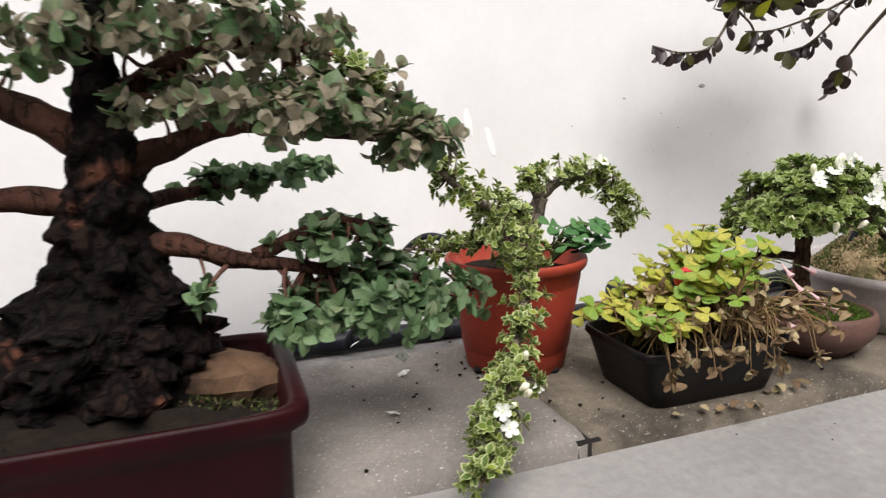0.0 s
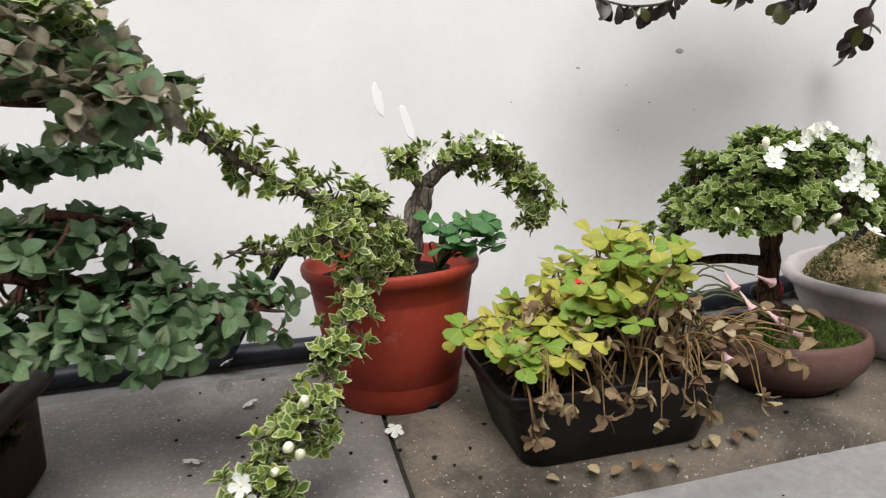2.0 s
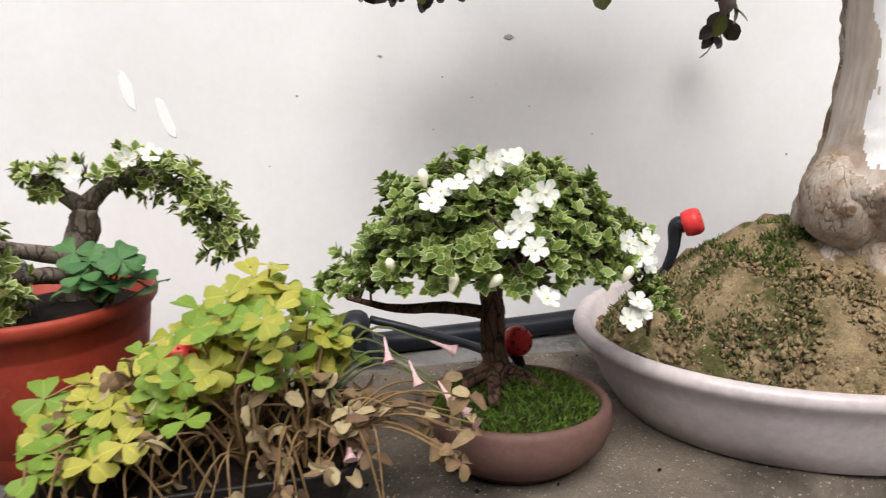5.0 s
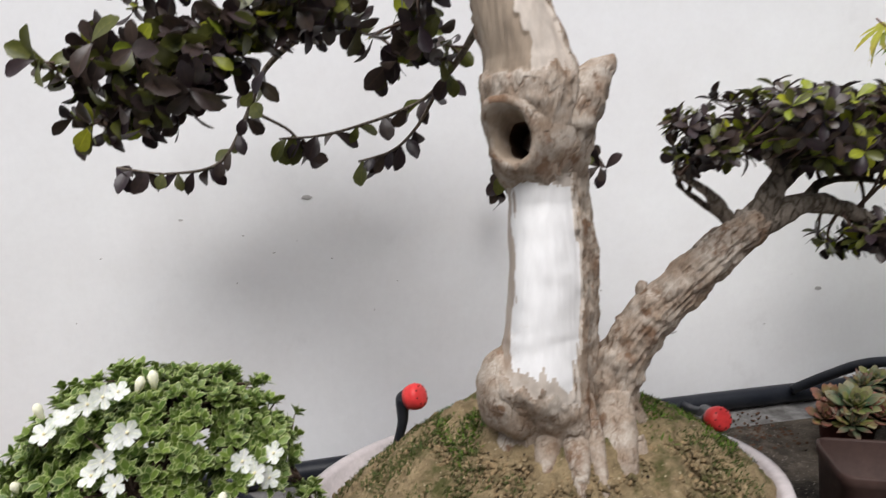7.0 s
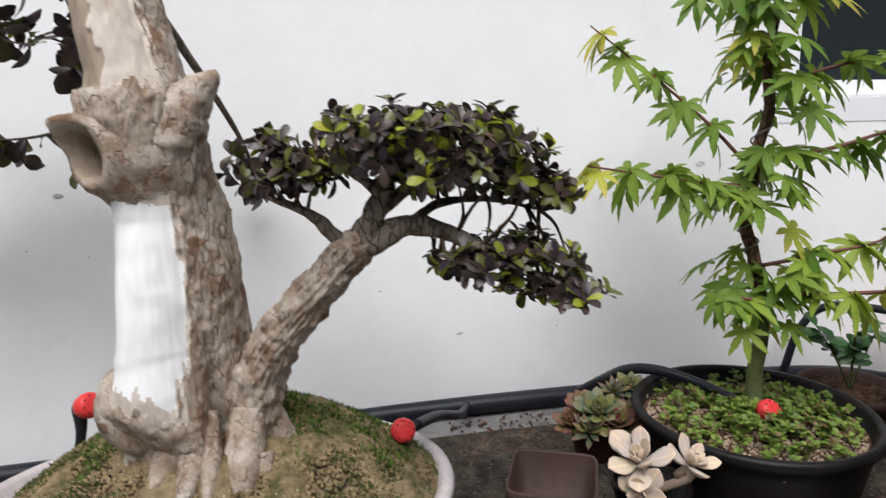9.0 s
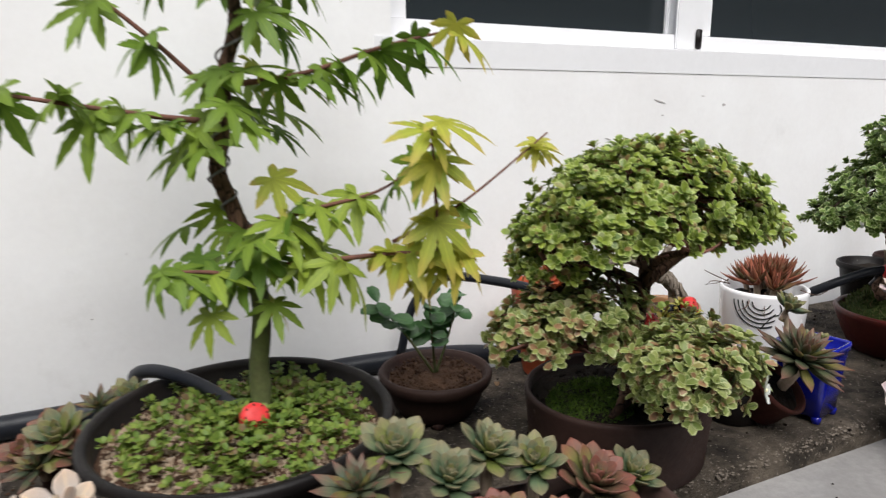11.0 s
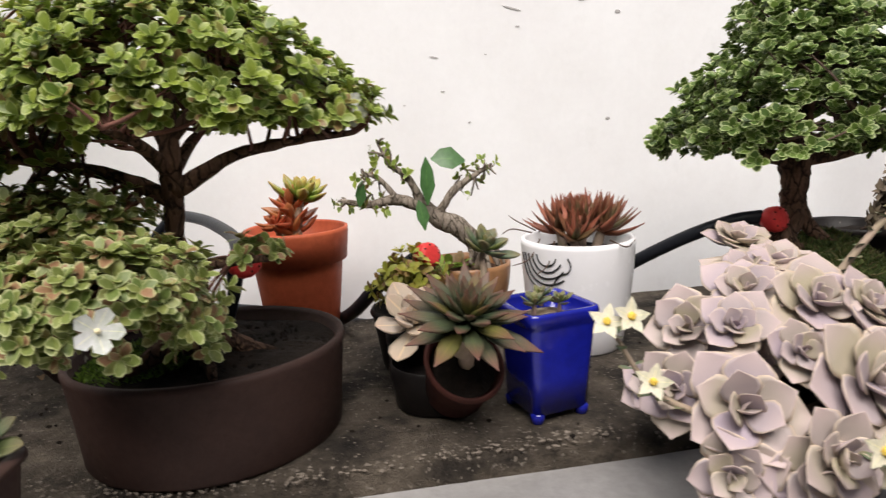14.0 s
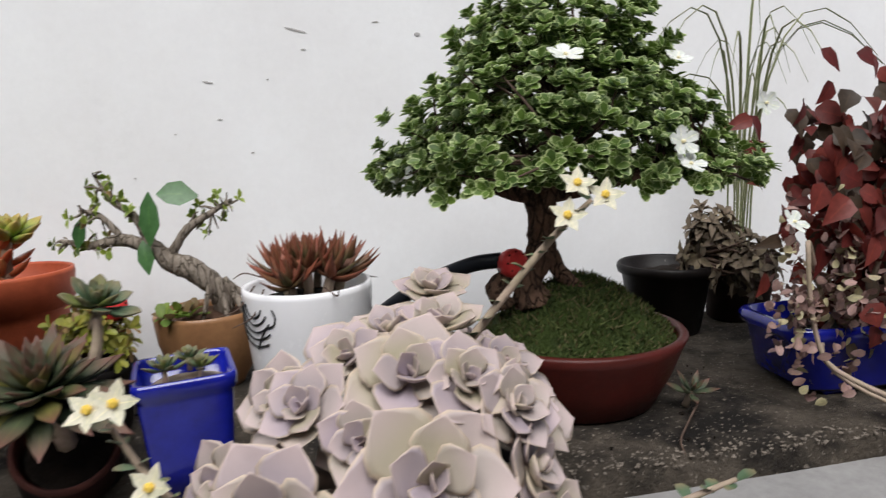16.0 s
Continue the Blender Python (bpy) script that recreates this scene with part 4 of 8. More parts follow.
def dripper(at, axis, stake=0.05, lean=(0, 0)):
    """An adjustable dripper: ribbed red cap on a black spike."""
    d = thing("drip_emitter", at, "red drip emitter cap on a black plastic stake", "drip emitter", "drip emitters")
    z = Vector(axis).normalized()
    R = z.to_track_quat("Z", "Y").to_matrix().to_4x4()
    bm = bmesh.new()
    prof = [(0.004, -0.007), (0.0088, -0.0062), (0.01, -0.002), (0.01, 0.003), (0.0088, 0.0062), (0.0055, 0.0075), (0.001, 0.0072)]
    rings = []
    for r_, z_ in prof:
        rings.append([bm.verts.new((r_ * (1 + 0.045 * (k % 2)) * math.cos(k * math.pi / 16), r_ * (1 + 0.045 * (k % 2)) * math.sin(k * math.pi / 16), z_)) for k in range(32)])
    for a, b in zip(rings, rings[1:]):
        for k in range(32):
            bm.faces.new((a[k], a[(k + 1) % 32], b[(k + 1) % 32], b[k]))
    bm.faces.new(rings[0][::-1])
    bm.faces.new(rings[-1])
    bm.transform(Matrix.Translation(at) @ R)
    cap = part("cap", bm, M_RED_CAP, d, "ribbed red cap")
    for k in range(8):
        a = k * math.pi / 4
        hb = lathe([(0.0003, 0), (0.0008, 0.0001), (0.0008, 0.0008), (0.0003, 0.0009)], 6)
        hb.transform(Matrix.Translation(at) @ R @ Matrix.Translation((0.0075 * math.cos(a), 0.0075 * math.sin(a), 0.0063)))
        part("nozzle", hb, M_HOLE, cap)
    V, F = [], []
    p = Vector(at) - z * 0.006
    q = Vector((at[0] + lean[0], at[1] + lean[1], at[2] - stake))
    tube_into(V, F, [(*p, 0.0065), (*(p - z * 0.006), 0.006), (*((p + q) / 2), 0.0042), (*q, 0.0035)], 10)
    part("stake", mesh("stake", V, F), M_PIPE, d)
    return d


dripper((1.608, -0.202, 0.134), (0.75, -0.55, 0.35), 0.045, (-0.016, 0.01))
dripper((1.857, -0.232, 0.098), (0.1, -0.9, 0.4), 0.025, (0.0, 0.022))
dripper((1.457, -0.236, 0.067), (0.3, -0.85, 0.4), 0.025, (0.006, 0.005))
dripper((1.256, -0.297, 0.1), (0.0, -0.9, 0.4), 0.055, (0.0, 0.02))
dripper((2.197, -0.237, 0.08), (0.15, -0.75, 0.6), 0.025, (-0.01, 0.02))
dripper((2.52, -0.277, 0.112), (0.5, -0.7, 0.3), 0.04, (-0.015, 0.015))
dripper((2.646, -0.201, 0.09), (0.5, -0.8, 0.3), 0.025, (-0.02, 0.012))
dripper((2.916, -0.243, 0.106), (0.2, -0.9, 0.25), 0.02, (0.0, 0.02))


# ---- large tree in the pale tub ----
M_CRUMB = surface("ochre_crumb", (0.4, 0.29, 0.16), (0.2, 0.14, 0.075), 200, 0.95, 0.4, 500)


def big_tree():
    t = thing("potted_tree", (1.707, -0.235, 0), "old tree with pale cracked bark in an oval off-white tub", "bonsai tree")
    cx, cy, a, b = 1.703, -0.236, 0.19, 0.14
    prof = [(0.6, 0), (0.80, 0), (0.83, 0.002), (0.9, 0.02), (0.955, 0.042), (0.975, 0.053), (1.015, 0.056), (1.025, 0.060), (1.015, 0.0645), (0.985, 0.066), (0.955, 0.063), (0.935, 0.045), (0.4, 0.045)]
    bm = lathe([(r_, z_) for r_, z_ in prof], 72, sx=a, sy=b, at=(cx, cy, 0.0005))
    part("tub", bm, M_WHITETUB, t, "oval off-white glazed tub")
    earth = dict(cx=cx + 0.01, cy=cy, z0=0.052, rx=a * 0.95, ry=b * 0.95, h=0.086)
    part("soil_mound", mound(**earth, rough=0.011, rings=34, seg=110, freq=46, power=2.0), M_CLUMP, t, "mossy ochre earth mound")
    hgt = lambda x, y: mound_height(x, y, **earth, power=2.0)
    r = random.Random(3)
    crumbs("soil_crumb", r, 4200, disc_spot(cx, cy, a * 0.92, b * 0.92, hgt), 0.0034, M_CLUMP, t)
    crumbs("soil_crumb", r, 5200, disc_spot(cx, cy - 0.02, a * 0.82, b * 0.8, hgt), 0.0023, M_CRUMB, t)
    crumbs("soil_crumb", r, 350, disc_spot(cx, cy, a * 0.9, b * 0.9, hgt), 0.0015, M_SOIL, t)

    def mossy(r):
        for _ in range(20):
            p = disc_spot(cx, cy, a * 0.9, b * 0.9, hgt)(r)
            if noise.noise((p.x * 16, p.y * 16, 2.0)) + (0.25 if p.y > cy - 0.01 else 0) + (0.3 if p.x < cx - 0.06 else 0) > 0.2:
                return p
    blades("moss", r, 9000, mossy, 0.0045, 0.0006, L_MOSS_DARK, t, lean=0.8)
    blades("moss", r, 12000, lambda r: (lambda p: p if p.y > cy - 0.03 + 0.05 * noise.noise((p.x * 20, 0, 1.0)) and abs(p.x - cx - 0.02) > 0.03 else None)(disc_spot(cx + 0.05, cy, a * 0.7, b * 0.9, hgt)(r)), 0.0055, 0.0006, L_MOSS, t, lean=0.8)
    # trunk: undercut foot with a burl, bleached waist, swollen collar and bare shaft
    axis_pts = [(1.706, -0.25, 0.075), (1.701, -0.253, 0.12), (1.701, -0.259, 0.16), (1.702, -0.263, 0.204), (1.703, -0.264, 0.245), (1.702, -0.26, 0.29), (1.692, -0.267, 0.334), (1.687, -0.268, 0.382), (1.676, -0.256, 0.43), (1.645, -0.25, 0.55), (1.615, -0.24, 0.63)]
    heights = [0.075, 0.10, 0.12, 0.15, 0.175, 0.20, 0.245, 0.29, 0.315, 0.335, 0.355, 0.368, 0.385, 0.43, 0.55, 0.63]
    long_half = [0.052, 0.045, 0.043, 0.049, 0.052, 0.052, 0.047, 0.042, 0.039, 0.038, 0.039, 0.038, 0.034, 0.032, 0.027, 0.022]
    short_half = [0.045, 0.036, 0.033, 0.036, 0.033, 0.030, 0.028, 0.0265, 0.0275, 0.031, 0.034, 0.033, 0.028, 0.025, 0.022, 0.018]
    ax_z = [q[2] for q in axis_pts]

    def ring_at(z):
        return (np.interp(z, ax_z, [q[0] for q in axis_pts]), np.interp(z, ax_z, [q[1] for q in axis_pts]),
                np.interp(z, heights, long_half), np.interp(z, heights, short_half))

    def zone(deg, z, c):
        """Which skin lies at this bearing and height: 0 bark, 1 bleached, 2 tan, 3 pale wood, 4 brown."""
        streak = noise.noise(Vector((c.x * 240, c.y * 240, c.z * 16)))
        deg += 7 * noise.noise(c * 45) + 10 * streak
        if deg > 90:
            deg -= 360
        zz = z + 0.006 * noise.noise(c * 70) + 0.004 * streak
        low = 0.19 - 0.03 * min(max((deg + 140) / 60, 0), 1)
        right = -76 if zz > 0.215 else -76 - (0.215 - zz) * 330
        if low < zz < 0.302 and -146 < deg < right:
            return 1
        if low - 0.012 < zz < 0.31 and -222 < deg < right + 5:
            return 3
        if 0.296 < zz < 0.318 and -180 < deg < -105:
            return 4
        if zz > 0.374 and -200 < deg < -46:
            return 2 if deg < -104 else 3
        return 0

    hp, hd = Vector((1.667, -0.296, 0.332)), Vector((-0.66, -0.74, 0.1)).normalized()
    hu = Vector((0.74, -0.66, 0)).normalized()
    hv = hd.cross(hu)
    hv = hv if hv.z > 0 else -hv
    V, F, skins = [], [], []
    seg, rows_n = 210, 330
    for i in range(rows_n):
        z = 0.075 + (0.63 - 0.075) * (i / (rows_n - 1)) ** 1.25
        x0, y0, la, sb = ring_at(z)
        for k in range(seg):
            an = 2 * math.pi * k / seg
            u = an - radians(50 + 35 * max(0, 0.2 - z) / 0.1)
            rad = la * sb / math.sqrt((sb * math.cos(u)) ** 2 + (la * math.sin(u)) ** 2)
            deg = math.degrees(an)
            deg = deg - 360 if deg > 90 else deg
            c = Vector((x0 + rad * math.cos(an), y0 + rad * math.sin(an), z))
            kind = zone(deg, z, c)
            # burl low on one side, flutes at the foot, furrow beside the limb
            rad += 0.017 * math.exp(-((deg + 160) / 42) ** 2 - ((z - 0.163) / 0.021) ** 2)
            rad -= 0.013 * math.exp(-((deg + 48) / 13) ** 2) * min(max((0.215 - z) / 0.05, 0), 1)
            rad += 0.006 * math.sin(an * 5 + z * 60) * min(max((0.165 - z) / 0.05, 0), 1)
            rad += (0.0022 * noise.noise(c * 38) + 0.0012 * noise.noise(c * 95)) * (1 if kind in (0, 4) else 0.4)
            if kind == 0:
                q = Vector((c.x * 120, c.y * 120, c.z * 42)) + Vector((1, 1, 0)) * 0.8 * noise.noise(c * 90)
                dist = noise.voronoi(q)[0]
                rad += 0.0013 * min((dist[1] - dist[0]) * 4.0, 1.0) + 0.0011 * noise.noise(Vector((c.x * 330, c.y * 330, c.z * 110)))
            elif kind == 2:
                rad -= 0.007 * math.exp(-((deg + 140) / 34) ** 2) - 0.0007 * noise.noise(Vector((c.x * 300, c.y * 300, c.z * 25)))
            else:
                rad -= 0.0012 - 0.0007 * noise.noise(Vector((c.x * 260, c.y * 260, c.z * 22)))
            V.append(Vector((x0 + rad * math.cos(an), y0 + rad * math.sin(an), z)))
            skins.append(kind)
    for i in range(rows_n - 1):
        for k in range(seg):
            p, q = i * seg + k, i * seg + (k + 1) % seg
            out = V[p] - hp
            if out.dot(hd) > -0.03 and (out.dot(hu) / 0.0125) ** 2 + (out.dot(hv) / 0.016) ** 2 < 1:
                continue
            F.append((p, q, q + seg, p + seg))
    tr = part("trunk", mesh("trunk", V, F), M_BARK_PALE, t, "pale brown trunk with cracked plates and a bleached strip")
    for m_ in (M_BARK_WHITE, M_WOOD_TAN, M_WOOD_PALE, M_WOOD_BROWN, M_HOLE):
        tr.data.materials.append(m_)
    for f in tr.data.polygons:
        f.material_index = skins[f.vertices[0]]
    # burl and surface roots
    def knob(name, pts, mat, parent, label="", gnarl=0.16, freq=95):
        V, F = [], []
        tube_into(V, F, pts, 40, gnarl=gnarl, freq=freq, n=12)
        return part(name, mesh(name, V, F), mat, parent, label)

    knob("burl", [(1.684, -0.266, 0.142, 0.012), (1.672, -0.275, 0.146, 0.021), (1.664, -0.277, 0.16, 0.023), (1.664, -0.275, 0.174, 0.019), (1.669, -0.272, 0.184, 0.011), (1.674, -0.27, 0.187, 0.004)], M_BARK_PALE, tr, "rounded bark burl", 0.1, 60)
    feet = [[(1.700, -0.318, 0.098, 0.004), (1.703, -0.308, 0.112, 0.008), (1.706, -0.294, 0.126, 0.012), (1.708, -0.28, 0.148, 0.012)],
            [(1.716, -0.322, 0.096, 0.003), (1.717, -0.31, 0.11, 0.006), (1.718, -0.296, 0.13, 0.008), (1.716, -0.285, 0.155, 0.007)],
            [(1.737, -0.314, 0.094, 0.006), (1.737, -0.302, 0.108, 0.013), (1.739, -0.289, 0.125, 0.016), (1.743, -0.276, 0.15, 0.015)],
            [(1.758, -0.312, 0.094, 0.003), (1.755, -0.302, 0.104, 0.006), (1.75, -0.29, 0.12, 0.01)],
            [(1.676, -0.31, 0.102, 0.004), (1.683, -0.298, 0.113, 0.009), (1.69, -0.284, 0.13, 0.014)],
            [(1.652, -0.28, 0.108, 0.006), (1.664, -0.274, 0.118, 0.013), (1.68, -0.268, 0.135, 0.016)],
            [(1.785, -0.272, 0.098, 0.005), (1.77, -0.268, 0.11, 0.012), (1.752, -0.264, 0.135, 0.017)]]
    for ln in feet:
        knob("root", [(q[0], q[1], q[2], q[3] * 0.85) for q in ln], M_BARK_PALE, tr, gnarl=0.12, freq=60)
    # broken hollow branch
    V, F, skins = [], [], []
    # The deepest rows inside the hollow take the dark brown skin.
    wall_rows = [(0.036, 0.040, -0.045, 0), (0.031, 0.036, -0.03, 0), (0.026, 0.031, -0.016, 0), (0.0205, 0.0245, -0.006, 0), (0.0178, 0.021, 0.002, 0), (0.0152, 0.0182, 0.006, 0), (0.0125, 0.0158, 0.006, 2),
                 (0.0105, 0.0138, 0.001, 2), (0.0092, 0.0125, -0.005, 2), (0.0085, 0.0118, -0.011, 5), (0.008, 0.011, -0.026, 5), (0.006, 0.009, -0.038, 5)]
    hn = 64
    for ri, (ru, rv, back, kind) in enumerate(wall_rows):
        for k in range(hn):
            an = 2 * math.pi * k / hn
            near = max(0, 1 - abs(back - 0.004) / 0.016)
            tongue = 0.017 * max(0, math.cos(an - radians(128))) ** 3 - 0.006 * max(0, math.cos(an + radians(40)))
            wob = 1 + 0.09 * noise.noise(Vector((math.cos(an) * 2, math.sin(an) * 2, ri * 0.25))) + 0.05 * noise.noise(Vector((math.cos(an) * 7, math.sin(an) * 7, ri * 0.8)))
            p = hp + hu * (ru * wob * math.cos(an)) + hv * (rv * wob * math.sin(an) + 0.006 * near * max(0, math.cos(an - radians(128)))) + hd * (back + near * tongue)
            if kind == 0:
                q = Vector((p.x * 130, p.y * 130, p.z * 130))
                dist = noise.voronoi(q)[0]
                p = p + (p - hp - hd * back).normalized() * 0.0014 * min((dist[1] - dist[0]) * 3, 1)
            V.append(p)
            skins.append(kind)
    for i in range(len(wall_rows) - 1):
        for k in range(hn):
            p, q = i * hn + k, i * hn + (k + 1) % hn
            F.append((p, q, q + hn, p + hn))
    F.append(tuple(range((len(wall_rows) - 1) * hn, len(wall_rows) * hn)))
    hollow = part("hollow_branch", mesh("hollow_branch", V, F), M_BARK_PALE, tr, "broken branch with a dark brown hollow")
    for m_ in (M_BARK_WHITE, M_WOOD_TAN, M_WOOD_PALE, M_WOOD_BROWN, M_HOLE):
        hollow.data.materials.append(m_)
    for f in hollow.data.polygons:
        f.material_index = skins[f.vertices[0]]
    # snapped stub: a torn wedge
    stub = knob("snapped_stub", [(1.698, -0.274, 0.318, 0.02), (1.708, -0.279, 0.34, 0.0195), (1.718, -0.281, 0.358, 0.017), (1.728, -0.281, 0.371, 0.012), (1.738, -0.28, 0.381, 0.0055), (1.741, -0.28, 0.385, 0.001)], M_BARK_PALE, tr, "snapped grey branch stub", gnarl=0.14, freq=110)
    # leaning limb
    limb = [(1.738, -0.262, 0.105, 0.024), (1.743, -0.266, 0.145, 0.0235), (1.755, -0.273, 0.18, 0.0205), (1.77, -0.281, 0.207, 0.0185), (1.79, -0.291, 0.231, 0.0165), (1.81, -0.302, 0.254, 0.0148), (1.824, -0.31, 0.27, 0.0135), (1.829, -0.312, 0.277, 0.009)]
    limb = [(x, y, z, q * 0.86) for x, y, z, q in limb]
    V, F = [], []
    tube_into(V, F, limb, 84, gnarl=0.17, freq=75, n=22)
    line = smooth_line(limb, 22)
    for i, v in enumerate(V):
        c0 = Vector(line[i // 84][:3])
        ang, far = 2 * math.pi * (i % 84) / 84, i // 84
        grain = Vector((math.cos(ang) * 4.5, math.sin(ang) * 4.5, far * 0.045))
        dist = noise.voronoi(grain)[0]
        V[i] = v + (v - c0).normalized() * (0.002 * min((dist[1] - dist[0]) * 3, 1) + 0.0016 * noise.noise(grain * 2.5) - 0.001)
    lb = part("limb", mesh("limb", V, F), M_BARK_PALE, t, "gnarled leaning limb with cracked bark")
    knob("limb_stub", [(1.772, -0.27, 0.2, 0.0075), (1.774, -0.262, 0.212, 0.006), (1.774, -0.258, 0.222, 0.0048), (1.774, -0.256, 0.226, 0.002)], M_BARK_PALE, lb, "short dead stub", 0.25, 140)
    small = [[(1.822, -0.305, 0.262, 0.0055), (1.808, -0.303, 0.278, 0.0048), (1.795, -0.306, 0.292, 0.0035), (1.77, -0.313, 0.305, 0.0018)],
             [(1.826, -0.31, 0.268, 0.0095), (1.836, -0.313, 0.292, 0.0075), (1.848, -0.318, 0.318, 0.004)],
             [(1.826, -0.31, 0.268, 0.0095), (1.857, -0.318, 0.283, 0.0068), (1.887, -0.325, 0.276, 0.005), (1.917, -0.335, 0.258, 0.0035), (1.965, -0.345, 0.238, 0.0015)],
             [(1.836, -0.313, 0.29, 0.005), (1.872, -0.31, 0.314, 0.004), (1.925, -0.31, 0.322, 0.003), (1.97, -0.32, 0.308, 0.0015)],
             [(1.842, -0.316, 0.303, 0.004), (1.817, -0.318, 0.322, 0.003), (1.785, -0.315, 0.325, 0.0015)],
             [(1.846, -0.318, 0.313, 0.004), (1.876, -0.32, 0.34, 0.003), (1.915, -0.31, 0.356, 0.0015)],
             [(1.857, -0.318, 0.283, 0.004), (1.88, -0.305, 0.295, 0.003), (1.915, -0.3, 0.296, 0.002), (1.95, -0.305, 0.288, 0.001)],
             [(1.815, -0.303, 0.27, 0.003), (1.8, -0.29, 0.285, 0.0022), (1.785, -0.285, 0.297, 0.001)]]
    stem("branch", small, M_BARK_GREY, t, "grey crooked branch", seg=10, gnarl=0.3, freq=120, n=6)
    roots = [tuple(q) for ln in small for q in smooth_line(ln, 4)]
    tips = pad_shoots(r, [(1.865, -0.312, 0.335, 0.085, 0.062, 0.03, 175), (1.905, -0.315, 0.316, 0.065, 0.055, 0.022, 85), (1.92, -0.33, 0.258, 0.055, 0.042, 0.018, 66), (1.955, -0.34, 0.238, 0.035, 0.03, 0.008, 26),
                          (1.795, -0.312, 0.318, 0.032, 0.03, 0.014, 30), (1.775, -0.312, 0.333, 0.012, 0.012, 0.012, 9), (1.958, -0.32, 0.3, 0.022, 0.03, 0.012, 18)], zmin=-0.6, shell=0.3, rise=0.25)
    twigs("fine_twig", tips, roots, M_TWIG, t, r, every=1, rad=0.0009)
    crown("foliage", tips, 6, 0.0122, 0.0031, OBOVATE, L_DARK, t, "dark purple-brown and olive leaves", seed=11, curl=0.3, fold=0.3)
    crown("yellow_foliage", tips[2::3], 3, 0.0122, 0.0033, OBOVATE, L_YELLOW, t, "yellowing leaves", seed=12, curl=0.25)
    # boughs hanging on the other side, the lowest sprigs close to the wall
    boughs = [[(1.655, -0.25, 0.50, 0.0075), (1.61, -0.235, 0.475, 0.006), (1.555, -0.215, 0.445, 0.0045), (1.50, -0.205, 0.425, 0.0035), (1.43, -0.2, 0.405, 0.002), (1.37, -0.2, 0.395, 0.001)],
              [(1.68, -0.24, 0.44, 0.0045), (1.672, -0.19, 0.42, 0.0035), (1.66, -0.13, 0.395, 0.0025), (1.636, -0.09, 0.373, 0.0018), (1.56, -0.09, 0.349, 0.0013), (1.51, -0.09, 0.345, 0.001)],
              [(1.655, -0.12, 0.388, 0.002), (1.635, -0.1, 0.352, 0.0016), (1.612, -0.09, 0.331, 0.0013), (1.58, -0.085, 0.322, 0.001)],
              [(1.60, -0.22, 0.47, 0.0045), (1.55, -0.15, 0.435, 0.0035), (1.504, -0.1, 0.405, 0.0025), (1.487, -0.095, 0.371, 0.002), (1.459, -0.09, 0.327, 0.0015), (1.415, -0.09, 0.318, 0.0012), (1.372, -0.09, 0.325, 0.001)],
              [(1.69, -0.22, 0.44, 0.004), (1.715, -0.12, 0.375, 0.003), (1.73, -0.06, 0.325, 0.002), (1.733, -0.035, 0.285, 0.001)],
              [(1.65, -0.25, 0.51, 0.006), (1.6, -0.22, 0.51, 0.0045), (1.53, -0.19, 0.49, 0.003), (1.42, -0.17, 0.46, 0.0015)],
              [(1.50, -0.205, 0.425, 0.003), (1.47, -0.21, 0.395, 0.0025), (1.44, -0.21, 0.37, 0.0018), (1.40, -0.2, 0.36, 0.001)],
              [(1.487, -0.095, 0.371, 0.0018), (1.52, -0.09, 0.352, 0.0014), (1.535, -0.085, 0.33, 0.001)],
              [(1.66, -0.25, 0.49, 0.004), (1.635, -0.2, 0.46, 0.003), (1.62, -0.15, 0.425, 0.0022), (1.605, -0.12, 0.4, 0.001)],
              [(1.665, -0.25, 0.46, 0.0025), (1.71, -0.21, 0.475, 0.0018), (1.745, -0.19, 0.468, 0.0013), (1.79, -0.18, 0.482, 0.0006)]]
    stem("bough", boughs, M_BARK_GREY, t, "thin drooping bough", seg=7, gnarl=0.2, freq=110, n=6)
    lv, tips = [], []
    for bi, ln in enumerate(boughs[:9]):
        line = smooth_line(ln, 7)
        for i in range(14 if bi in (0, 1, 3, 4, 5) else 7, len(line)):
            p = Vector(line[i][:3])
            if bi in (0, 5, 6):
                for _ in range(4):
                    off = rand_dir(r)
                    tips.append((p + Vector((off.x, off.y, off.z * 0.7 - 0.25)) * r.uniform(0.008, 0.032), (off + Vector((-0.2, 0, -0.4))).normalized()))
            elif i % 2 == 0 or bi in (4, 8):
                for s_ in (-1, 1):
                    d = Vector((r.gauss(-0.1, 0.45), s_ * r.uniform(0.1, 0.6), r.uniform(-1.1, -0.1)))
                    ln_ = r.uniform(0.015, 0.026)
                    lv.append((p, d, Vector((r.gauss(0, 0.5), -0.8, 0.5)), ln_, ln_ * r.uniform(0.26, 0.34)))
    tips += pad_shoots(r, [(1.455, -0.2, 0.395, 0.065, 0.045, 0.025, 40), (1.55, -0.17, 0.435, 0.06, 0.05, 0.03, 44), (1.635, -0.16, 0.42, 0.03, 0.03, 0.035, 24)], zmin=-0.9, shell=0.2, rise=-0.4)
    roots = [tuple(q) for ln in boughs[:9] for q in smooth_line(ln, 5)]
    twigs("fine_twig", tips, roots, M_TWIG, t, r, every=1, rad=0.0008)
    crown("foliage", tips, 3, 0.0215, 0.006, OBOVATE, L_DARK, t, "dark hanging leaves", seed=21, curl=0.3, fold=0.3)
    leaf_cloud("hanging_leaf", lv, OBOVATE, L_DARK, t, "paired dark leaves hanging from the sprigs", fold=0.3, curl=0.35)
    crown("yellow_foliage", tips[3::8], 2, 0.019, 0.0055, OBOVATE, L_YELLOW, t, "yellow-green young leaves", seed=22)
